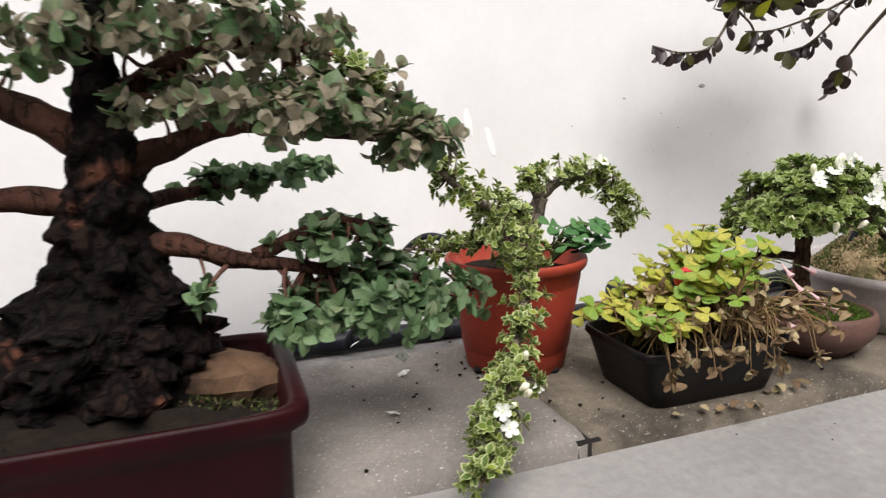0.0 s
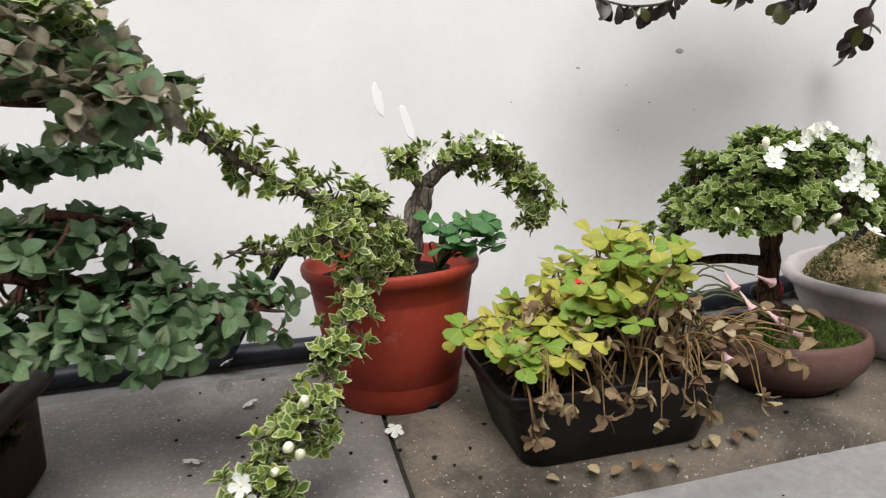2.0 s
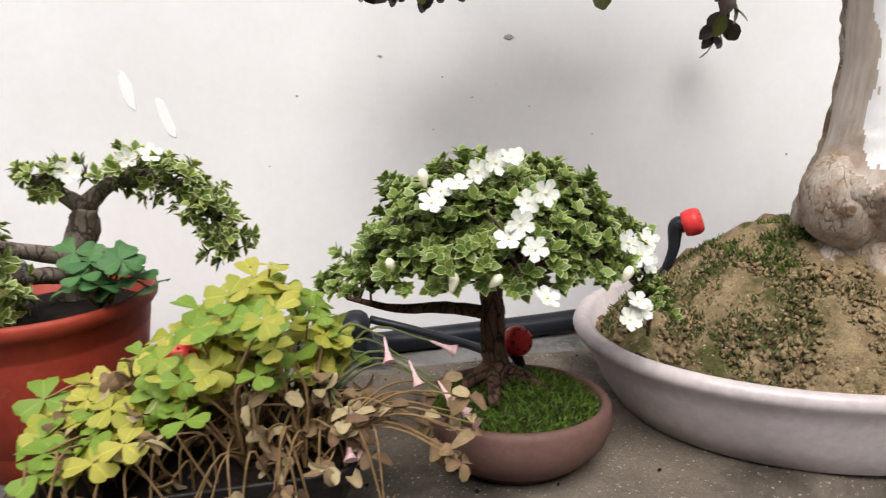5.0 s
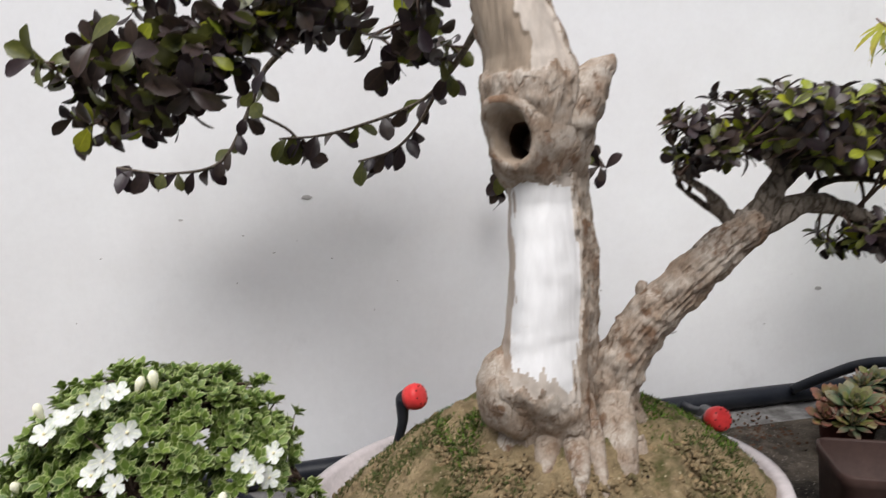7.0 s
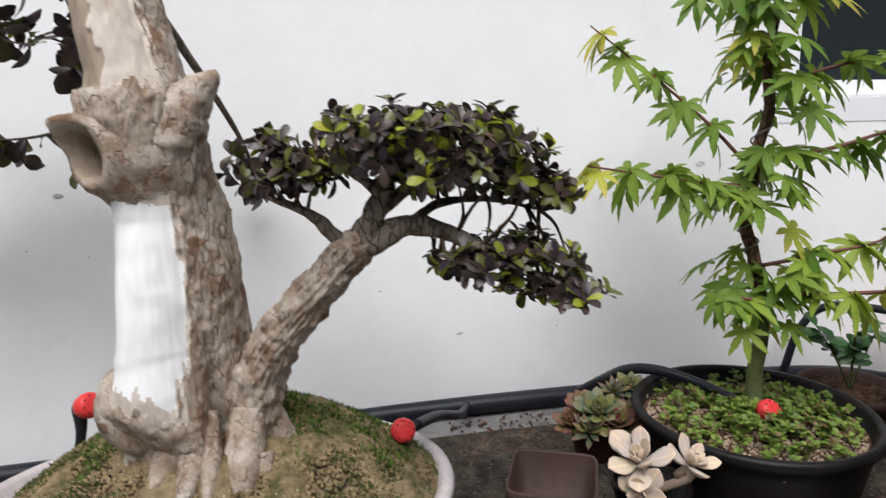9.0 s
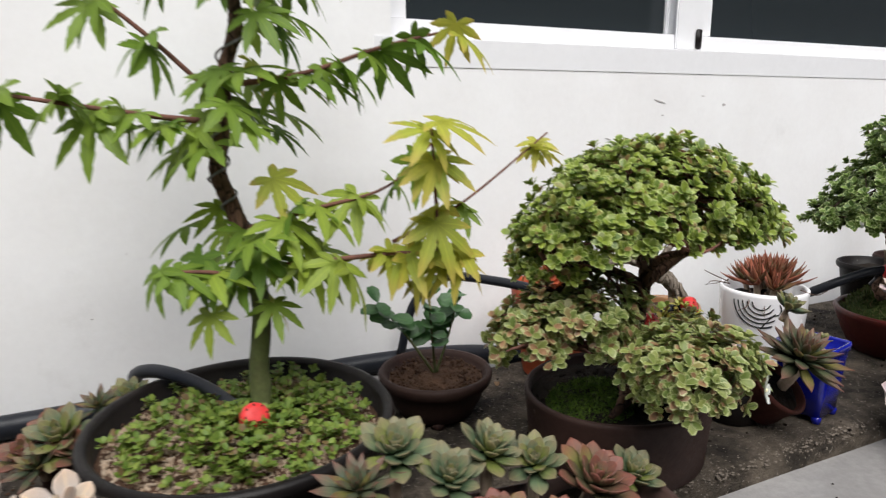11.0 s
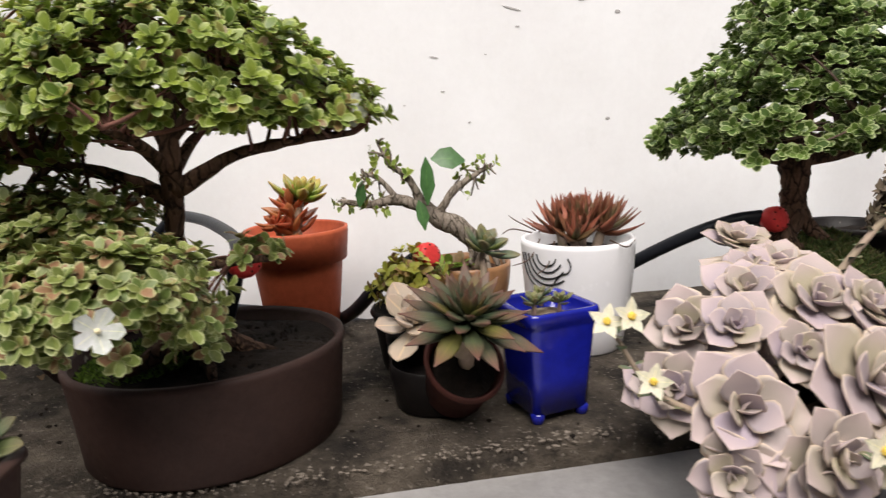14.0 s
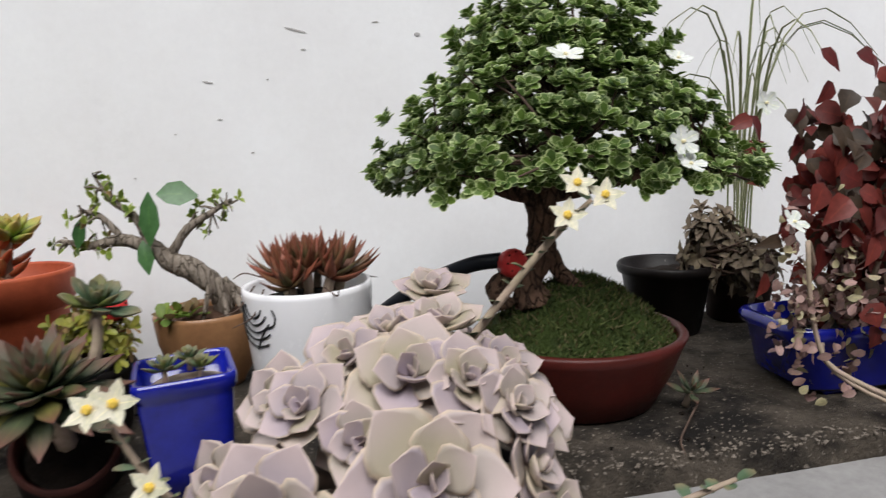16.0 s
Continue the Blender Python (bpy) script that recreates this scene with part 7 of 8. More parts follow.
def echeveria():
    t = thing("potted_succulent", (2.598, -0.285, 0), "brownish grey rosette succulent in a tipped terracotta pot", "succulent", "succulents")
    pot = lathe(pot_profile(0.024, 0.031, 0.045, 0.004, 0.002, 0.008, depth=0.2), 36)
    pot.transform(pose(2.6, -0.268, 0.014, 40, 0, 12) @ Matrix.Scale(0.8, 4))
    part("pot", pot, M_TERRACOTTA, t, "tipped old terracotta pot")
    earth = mound(0, 0, 0.036, 0.026, 0.026, 0.006, 0.003)
    earth.transform(pose(2.6, -0.268, 0.014, 40, 0, 12) @ Matrix.Scale(0.8, 4))
    part("soil", earth, M_SOIL, t)
    pot = lathe(pot_profile(0.026, 0.03, 0.03, 0.003), 30, at=(2.59, -0.25, 0.0003))
    part("saucer_pot", pot, M_BLACKPOT, t, "black plastic liner pot")
    r = random.Random(37)
    settle(t, 0.046, -0.02, 0, 1, 1, 1.08)
    rosette_part(t, E_LEAF, (2.603, -0.306, 0.07), 0.045, leaves=54, r=r, axis=(0.1, -0.35, 0.9), open_=-1.6, core=0.35, close=0.1)
    rosette_part(t, EG_LEAF, (2.622, -0.275, 0.102), 0.022, leaves=20, r=r, axis=(0.3, -0.2, 0.9))
    stem("stalk", [[(2.605, -0.29, 0.04, 0.005), (2.605, -0.3, 0.055, 0.005), (2.605, -0.308, 0.064, 0.004)], [(2.61, -0.29, 0.05, 0.003), (2.62, -0.28, 0.08, 0.003), (2.622, -0.275, 0.098, 0.002)]], M_STEM_PINK, t, seg=7)


echeveria()


def pink_rosette_small(at, rad, label):
    t = thing("potted_succulent", (at[0], at[1], 0), label, "succulent", "succulents")
    part("pot", lathe(pot_profile(0.016, 0.02, at[2] - 0.006, 0.003), 28, at=(at[0], at[1] + 0.012, 0.0003)), M_BLACKPOT, t)
    rosette_part(t, GP_LEAF, at, rad * 1.25, leaves=17, r=random.Random(int(at[0] * 1000)), axis=(-0.2, -0.6, 0.8), open_=1.4)


pink_rosette_small((2.627, -0.255, 0.053), 0.028, "pink-grey open rosette succulent beside the clay pot")


def yellow_herb():
    t = thing("potted_herb", (2.588, -0.195, 0), "yellow-green bushy herb in a small black pot", "pot plant")
    part("pot", lathe(pot_profile(0.02, 0.027, 0.045, 0.003, 0.0015, 0.006), 30, at=(2.588, -0.195, 0.0003)), M_BLACKPOT, t)
    part("soil", mound(2.588, -0.195, 0.036, 0.022, 0.022, 0.004, 0.002), M_SOIL, t)
    r = random.Random(41)
    tips = pad_shoots(r, [(2.59, -0.2, 0.062, 0.03, 0.028, 0.028, 110)], zmin=-0.5, shell=0.3)
    twigs("fine_twig", tips, [(2.588, -0.195, 0.04, 0.001), (2.59, -0.2, 0.055, 0.001)], M_STEM_STRAW, t, r, every=2)
    settle(t, 0.04, 0.0, 0, 1, 1, 1.1)
    crown("foliage", tips, 6, 0.008, 0.0024, ROUND, L_HERB_Y, t, "small yellow-green leaves", seed=61)


yellow_herb()


def cup():
    cx, cy = 2.708, -0.205
    t = thing("potted_succulent", (cx, cy, 0), "red-brown spiky succulent in a white cup with black arcs", "succulent", "succulents")
    prof = [(0.02, 0), (0.032, 0), (0.0335, 0.002), (0.0375, 0.02), (0.041, 0.06), (0.0418, 0.078), (0.0415, 0.0815), (0.0395, 0.082), (0.038, 0.08), (0.0375, 0.068), (0.01, 0.068)]
    c = part("cup", lathe(prof, 64, sx=1.06, sy=1.06, at=(cx, cy, 0.0003)), M_CUP, t, "white china cup with a pattern of black arcs")
    part("soil", mound(cx, cy, 0.07, 0.037, 0.037, 0.006, 0.002), M_SOIL, t)

    def on_cup(u, z):
        rad = np.interp(z, [0.002, 0.02, 0.06, 0.078], [0.0335, 0.0375, 0.041, 0.0418]) * 1.06 + 0.0004
        a = radians(-152) + u / 0.041
        return (cx + rad * math.cos(a), cy + rad * math.sin(a), z, 0.0006)
    settle(t, 0.068, 0.018, 0, 1.06, 1.06, 1.14)
    for k, rr in enumerate((0.008, 0.0125, 0.017, 0.0215, 0.026)):
        pts = []
        for i in range(15):
            a = radians(184 + i * (160 - 12 * k) / 14)
            pts.append(on_cup(0.006 + rr * math.cos(a), min(0.0755 + rr * math.sin(a), 0.078)))
        V, F = [], []
        tube_into(V, F, pts, 5, n=2)
        part("arc", mesh("arc", V, F), M_INK, c, "black painted arc")
    V, F = [], []
    tube_into(V, F, [on_cup(u, z) for u, z in ((0.007, 0.048), (0.012, 0.056), (0.017, 0.062), (0.022, 0.064), (0.024, 0.069), (0.022, 0.074))], 5, n=3)
    part("arc", mesh("arc", V, F), M_INK, c, "black painted line")
    r = random.Random(43)
    for k in range(9):
        a = k * 2.4
        rad = 0.006 * k ** 0.7
        at = (cx + rad * math.cos(a), cy + rad * math.sin(a), 0.080 + 0.012 * math.exp(-(rad / 0.02) ** 2))
        rosette_part(t, H_LEAF, at, 0.03 * r.uniform(0.85, 1.2), leaves=18, r=r, axis=(math.cos(a) * rad * 18, math.sin(a) * rad * 18, 1), core=0.55, open_=2.0)
    V, F = [], []
    for _ in range(7):
        a = r.random() * 6.28
        p = Vector((cx + 0.036 * math.cos(a), cy + 0.036 * math.sin(a), 0.084))
        q = p + Vector((math.cos(a) * 0.025, math.sin(a) * 0.025, r.uniform(-0.02, 0.012)))
        tube_into(V, F, [(*p, 0.0006), (*((p + q) / 2 + rand_dir(r) * 0.006), 0.0005), (*q, 0.0003)], 4, n=4)
    part("dry_root", mesh("roots", V, F), M_TWIG, t, "thin dry aerial roots", kind="stuff")


cup()


def orange_pot():
    cx, cy = 2.485, -0.124
    t = thing("potted_succulent", (cx, cy, 0), "red and green jelly-leaf succulent in an orange plastic pot", "succulent", "succulents")
    prof = [(0.02, 0), (0.033, 0), (0.0345, 0.002), (0.043, 0.068), (0.0432, 0.0685), (0.0475, 0.0695), (0.0505, 0.094), (0.05, 0.0965), (0.048, 0.097), (0.047, 0.095), (0.0445, 0.078), (0.01, 0.078)]
    part("pot", lathe(prof, 56, sx=0.89, sy=0.89, at=(cx, cy, 0.0003)), M_ORANGEPOT, t, "orange plastic flower pot")
    part("soil", mound(cx, cy, 0.08, 0.0385, 0.0385, 0.004, 0.002), M_BROWNSOIL, t)
    r = random.Random(47)
    rosette_part(t, JG_LEAF, (cx + 0.006, cy - 0.005, 0.121), 0.029, leaves=24, r=r, axis=(0.2, -0.1, 1))
    for z in (0.112, 0.102, 0.092):
        rosette_part(t, JR_LEAF, (cx - 0.002, cy - 0.005, z), 0.026, leaves=12, r=r, axis=(-0.15, -0.1, 1), core=0.6, open_=0.5)
    rosette_part(t, JR_LEAF, (cx - 0.016, cy - 0.01, 0.1), 0.02, leaves=16, r=r, axis=(-0.3, -0.2, 1))
    settle(t, 0.058, 0.024, 0, 1.04, 1.04, 1.07)
    stem("stalk", [[(cx, cy - 0.005, 0.078, 0.005), (cx + 0.002, cy - 0.005, 0.1, 0.0045), (cx + 0.005, cy - 0.005, 0.12, 0.004)]], M_STEM_PINK, t)


orange_pot()


def tan_bonsai():
    cx, cy = 2.634, -0.118
    t = thing("potted_bonsai", (cx, cy, 0), "tiny twisted grey bonsai in a tan glazed bowl", "bonsai tree", "bonsai trees")
    prof = [(0.4, 0), (0.55, 0), (0.58, 0.003), (0.8, 0.014), (0.95, 0.032), (1.0, 0.048), (0.985, 0.051), (0.94, 0.051), (0.92, 0.046), (0.9, 0.038), (0.3, 0.038)]
    part("pot", lathe(prof, 48, sx=0.043, sy=0.04, at=(cx, cy, 0.0003)), M_TANPOT, t, "round tan glazed bowl")
    part("soil", mound(cx, cy, 0.042, 0.039, 0.036, 0.01, 0.003), M_BROWNSOIL, t)
    trunk = [(2.648, -0.122, 0.05, 0.0075), (2.642, -0.124, 0.066, 0.0075), (2.628, -0.126, 0.078, 0.0075), (2.61, -0.124, 0.085, 0.007), (2.597, -0.12, 0.095, 0.005), (2.59, -0.118, 0.105, 0.003)]
    stem("trunk", [trunk], M_BARK_GREY, t, "twisted grey trunk", seg=16, gnarl=0.25, freq=120, n=8)
    for ln in ([(2.648, -0.122, 0.07, 0.004), (2.66, -0.128, 0.055, 0.003), (2.664, -0.13, 0.046, 0.002)], [(2.645, -0.128, 0.072, 0.003), (2.65, -0.138, 0.055, 0.0025), (2.652, -0.142, 0.046, 0.002)], [(2.64, -0.126, 0.075, 0.003), (2.636, -0.138, 0.058, 0.002), (2.633, -0.142, 0.048, 0.0015)],
               [(2.65, -0.12, 0.068, 0.003), (2.668, -0.118, 0.055, 0.002), (2.672, -0.118, 0.047, 0.0015)]):
        stem("root", [ln], M_BARK_GREY, t, seg=8, gnarl=0.2, freq=150)
    limbs = [[(2.6, -0.122, 0.092, 0.005), (2.575, -0.115, 0.1, 0.004), (2.55, -0.108, 0.097, 0.003), (2.525, -0.1, 0.1, 0.0015)], [(2.597, -0.12, 0.096, 0.004), (2.585, -0.118, 0.115, 0.003), (2.57, -0.116, 0.125, 0.002), (2.56, -0.115, 0.14, 0.001)],
             [(2.61, -0.124, 0.088, 0.004), (2.625, -0.124, 0.105, 0.003), (2.645, -0.124, 0.115, 0.002), (2.66, -0.124, 0.122, 0.001)], [(2.575, -0.115, 0.1, 0.003), (2.56, -0.112, 0.115, 0.002), (2.545, -0.11, 0.12, 0.001)]]
    stem("branch", limbs, M_BARK_GREY, t, "grey stubby branches", seg=8, gnarl=0.25, freq=150)
    r = random.Random(53)
    tips = [(Vector(q[:3]) + rand_dir(r) * r.uniform(0.002, 0.012), rand_dir(r, -0.2)) for ln in limbs for q in smooth_line(ln, 5)[6:] for _ in range(2)]
    twigs("fine_twig", tips, [q for ln in limbs for q in smooth_line(ln, 5)], M_BARK_GREY, t, r, every=1, rad=0.0007)
    crown("foliage", tips[::2], 4, 0.0065, 0.0022, OVAL, L_CARMONA, t, "sparse small leaves", seed=71)
    leaf_cloud("large_leaf", [((2.60, -0.128, 0.13), (0.0, -0.3, -0.9), (0.3, -0.9, 0.2), 0.034, 0.0075), ((2.605, -0.125, 0.128), (0.9, -0.2, 0.05), (0, -0.8, 0.5), 0.03, 0.009), ((2.592, -0.128, 0.1), (0.2, -0.5, -0.8), (0.2, -0.9, 0.1), 0.022, 0.006), ((2.545, -0.11, 0.115), (-0.2, -0.3, -0.9), (0.1, -0.9, 0.2), 0.02, 0.005)], OVAL, L_ROUND, t, "few large green leaves")
    settle(t, 0.06, 0.0, 0, 1.0, 1.0, 1.25)
    leaf_cloud("ground_leaf", [((2.615 + r.uniform(-0.012, 0.014), -0.146 + r.uniform(-0.008, 0.01), 0.052), rand_dir(r, 0.0), Vector((0, 0, 1)), 0.011, 0.004) for _ in range(26)], ROUND, L_HERB, t, "yellow-green leaves at the foot")


tan_bonsai()


# ---- wide bonsai in the brown oval pot ----
def wide_bonsai():
    cx, cy = 2.466, -0.242
    t = thing("potted_bonsai", (cx, cy, 0), "wide round-leaved bonsai in a brown oval clay pot", "bonsai tree", "bonsai trees")
    prof = [(0.6, 0), (0.92, 0), (0.935, 0.002), (0.96, 0.03), (0.985, 0.052), (1.0, 0.058), (0.995, 0.061), (0.96, 0.062), (0.935, 0.059), (0.925, 0.05), (0.3, 0.05)]
    part("pot", lathe(prof, 72, sx=0.081, sy=0.072, at=(cx, cy, 0.0003), turn=10), M_DKBROWN, t, "matt dark brown oval pot")
    earth = dict(cx=cx, cy=cy, z0=0.053, rx=0.074, ry=0.066, h=0.01)
    hgt = lambda x, y: mound_height(x, y, **earth)
    sb = mound(0, 0, 0.053, 0.0755, 0.067, 0.01, rough=0.003, freq=50)
    sb.transform(pose(cx, cy, 0, 0, 0, 10))
    part("soil", sb, M_SOIL, t)
    r = random.Random(59)
    blades("moss", r, 3600, disc_spot(cx - 0.035, cy - 0.01, 0.036, 0.034, hgt), 0.004, 0.0006, L_MOSS, t, lean=0.8)
    crumbs("soil_crumb", r, 500, disc_spot(cx, cy, 0.078, 0.046, hgt), 0.002, M_SOIL, t)
    trunk = [(2.462, -0.258, 0.055, 0.014), (2.463, -0.262, 0.075, 0.009), (2.461, -0.266, 0.1, 0.0075), (2.46, -0.268, 0.13, 0.006), (2.462, -0.27, 0.16, 0.0065), (2.463, -0.272, 0.185, 0.007), (2.466, -0.272, 0.22, 0.004)]
    stem("trunk", [[(x, y, z, q * 0.8) for x, y, z, q in trunk]], M_BARK_BROWN, t, "dark brown trunk", seg=18, gnarl=0.25, freq=110, n=8)
    for ln in ([(2.47, -0.262, 0.075, 0.007), (2.488, -0.262, 0.064, 0.005), (2.505, -0.258, 0.057, 0.002)], [(2.455, -0.268, 0.075, 0.007), (2.44, -0.278, 0.066, 0.005), (2.425, -0.282, 0.058, 0.002)], [(2.466, -0.27, 0.072, 0.006), (2.472, -0.285, 0.064, 0.004), (2.476, -0.295, 0.056, 0.002)]):
        stem("root", [ln], M_BARK_BROWN, t, seg=10, gnarl=0.25, freq=130)
    limbs = [[(2.461, -0.268, 0.155, 0.007), (2.435, -0.27, 0.17, 0.005), (2.405, -0.272, 0.178, 0.004), (2.37, -0.275, 0.185, 0.002)], [(2.463, -0.27, 0.16, 0.007), (2.495, -0.272, 0.178, 0.005), (2.53, -0.275, 0.185, 0.0035), (2.56, -0.278, 0.188, 0.002)],
             [(2.462, -0.27, 0.17, 0.006), (2.455, -0.3, 0.188, 0.004), (2.45, -0.33, 0.195, 0.002)], [(2.462, -0.27, 0.17, 0.006), (2.47, -0.24, 0.188, 0.004), (2.475, -0.21, 0.195, 0.002)],
             [(2.463, -0.272, 0.185, 0.006), (2.45, -0.27, 0.215, 0.004), (2.44, -0.27, 0.24, 0.002)], [(2.466, -0.272, 0.19, 0.005), (2.49, -0.275, 0.22, 0.003), (2.5, -0.275, 0.24, 0.002)],
             [(2.461, -0.266, 0.095, 0.006), (2.43, -0.28, 0.103, 0.005), (2.4, -0.285, 0.12, 0.004), (2.36, -0.28, 0.13, 0.002)], [(2.43, -0.28, 0.103, 0.004), (2.425, -0.32, 0.104, 0.003), (2.425, -0.365, 0.108, 0.0015)],
             [(2.461, -0.268, 0.115, 0.005), (2.49, -0.28, 0.12, 0.004), (2.515, -0.29, 0.122, 0.002)], [(2.405, -0.272, 0.178, 0.003), (2.385, -0.265, 0.16, 0.003), (2.37, -0.26, 0.15, 0.0015)]]
    stem("branch", [[(x, y, z, q * 0.75) for x, y, z, q in ln] for ln in limbs], M_BARK_BROWN, t, "dark brown branches", seg=9, gnarl=0.22, freq=130, n=5)
    roots = [q for ln in limbs for q in smooth_line(ln, 4)]
    top = pad_shoots(r, [(2.462, -0.272, 0.203, 0.106, 0.068, 0.068, 700), (2.40, -0.27, 0.195, 0.05, 0.05, 0.036, 170), (2.53, -0.277, 0.197, 0.048, 0.048, 0.026, 150), (2.46, -0.272, 0.228, 0.075, 0.06, 0.046, 190), (2.385, -0.258, 0.175, 0.032, 0.034, 0.022, 70)], zmin=-0.12, shell=0.7)
    low = pad_shoots(r, [(2.412, -0.275, 0.138, 0.05, 0.04, 0.034, 190), (2.372, -0.268, 0.135, 0.044, 0.034, 0.032, 150), (2.448, -0.318, 0.115, 0.05, 0.032, 0.03, 190), (2.436, -0.348, 0.118, 0.054, 0.03, 0.032, 220), (2.505, -0.285, 0.125, 0.02, 0.016, 0.01, 14), (2.475, -0.31, 0.09, 0.014, 0.012, 0.016, 18)], zmin=-0.6, shell=0.45)
    twigs("fine_twig", top + low, roots, M_TWIG_RED, t, r, every=5, rad=0.0008)
    cr = crown("crown", top, 8, 0.0071, 0.0024, ROUND, L_CARMONA, t, "dense round yellowish green leaves", seed=81, curl=0.25, fold=0.25)
    crown("lower_foliage", low, 8, 0.0076, 0.0025, ROUND, L_CARMONA_LOW, t, "pale browning lower leaves", seed=82, curl=0.25, fold=0.25)
    put_flowers(cr, [(2.455, -0.382, 0.118), (2.557, -0.305, 0.2)], (0.1, -0.95, 0.2), 1.2)
    settle(t, 0.028, -0.03, 0, 1.04, 1.04, 1.0)


wide_bonsai()


# ---- broad bonsai in the wine-red pot ----
def broad_bonsai():
    cx, cy = 2.896, -0.217
    t = thing("potted_bonsai", (2.87, -0.238, 0), "broad variegated bonsai in a wine-red clay pot with moss", "bonsai tree", "bonsai trees")
    prof = [(0.02, 0), (0.04, 0), (0.042, 0.002), (0.05, 0.03), (0.0565, 0.06), (0.0585, 0.068), (0.057, 0.071), (0.0545, 0.071), (0.053, 0.067), (0.052, 0.056), (0.01, 0.056)]
    part("pot", lathe([(q * 1.12, h_ * 0.74) for q, h_ in prof], 56, at=(cx, cy, 0.0003)), M_WINEPOT, t, "wine-red clay pot")
    earth = dict(cx=cx, cy=cy, z0=0.046, rx=0.0592, ry=0.0592, h=0.046)
    hgt = lambda x, y: mound_height(x, y, **earth)
    part("moss_bed", mound(**earth, rough=0.003, freq=50), M_MOSSBED, t, "dark green moss")
    r = random.Random(61)
    blades("moss", r, 4800, disc_spot(cx, cy, 0.058, 0.058, hgt), 0.005, 0.0005, L_MOSS_DARK, t, lean=0.7)
    trunk = [(2.868, -0.222, 0.075, 0.0125), (2.864, -0.22, 0.09, 0.009), (2.872, -0.216, 0.105, 0.0085), (2.876, -0.212, 0.125, 0.0085), (2.876, -0.212, 0.15, 0.0095), (2.88, -0.212, 0.19, 0.005)]
    stem("trunk", [trunk], M_BARK_BROWN, t, "dark twisted trunk", seg=16, gnarl=0.28, freq=110, n=8)
    stem("root", [[(2.85, -0.222, 0.075, 0.006), (2.845, -0.22, 0.088, 0.007), (2.858, -0.22, 0.1, 0.006)], [(2.875, -0.215, 0.115, 0.006), (2.885, -0.222, 0.095, 0.005), (2.9, -0.235, 0.076, 0.003)]], M_BARK_BROWN, t, seg=10, gnarl=0.3, freq=120)
    limbs = [[(2.876, -0.212, 0.148, 0.006), (2.848, -0.21, 0.158, 0.005), (2.82, -0.2, 0.17, 0.003), (2.795, -0.19, 0.176, 0.0015)], [(2.876, -0.212, 0.148, 0.006), (2.905, -0.23, 0.158, 0.005), (2.935, -0.25, 0.168, 0.003), (2.965, -0.26, 0.168, 0.0015)],
             [(2.876, -0.212, 0.155, 0.005), (2.87, -0.24, 0.168, 0.004), (2.865, -0.275, 0.178, 0.002)], [(2.876, -0.212, 0.155, 0.005), (2.88, -0.18, 0.172, 0.004), (2.885, -0.155, 0.18, 0.002)], [(2.88, -0.212, 0.18, 0.004), (2.885, -0.215, 0.21, 0.003), (2.885, -0.215, 0.225, 0.002)]]
    stem("branch", limbs, M_BARK_BROWN, t, "dark spreading branches", seg=9, gnarl=0.22, freq=130, n=5)
    tips = pad_shoots(r, [(2.882, -0.222, 0.16, 0.1, 0.085, 0.07, 600), (2.882, -0.22, 0.19, 0.075, 0.07, 0.055, 230), (2.82, -0.2, 0.156, 0.045, 0.05, 0.022, 90), (2.945, -0.25, 0.15, 0.05, 0.05, 0.024, 100), (2.885, -0.22, 0.225, 0.065, 0.05, 0.042, 190)], zmin=-0.22, shell=0.66)
    tips = [(p + Vector((0, 0, 0.012 + max(0, p.z - 0.15) * 0.15)), d) for p, d in tips]
    twigs("fine_twig", tips, [q for ln in limbs for q in smooth_line(ln, 4)], M_TWIG, t, r, every=5, rad=0.0007)
    cr = crown("crown", tips, 10, 0.0074, 0.0026, ROUND, L_SERISSA2, t, "dense dark green cream-edged leaves", seed=91, curl=0.15, fold=0.3)
    put_flowers(cr, [(2.855, -0.305, 0.232), (2.905, -0.318, 0.185), (2.908, -0.32, 0.173), (2.79, -0.225, 0.17), (2.96, -0.3, 0.205), (2.975, -0.305, 0.135), (2.93, -0.27, 0.235)], (-0.1, -0.9, 0.5), 1.0)
    settle(t, 0.066, -0.02, 0, 1.2, 1.1, 1.0)


broad_bonsai()


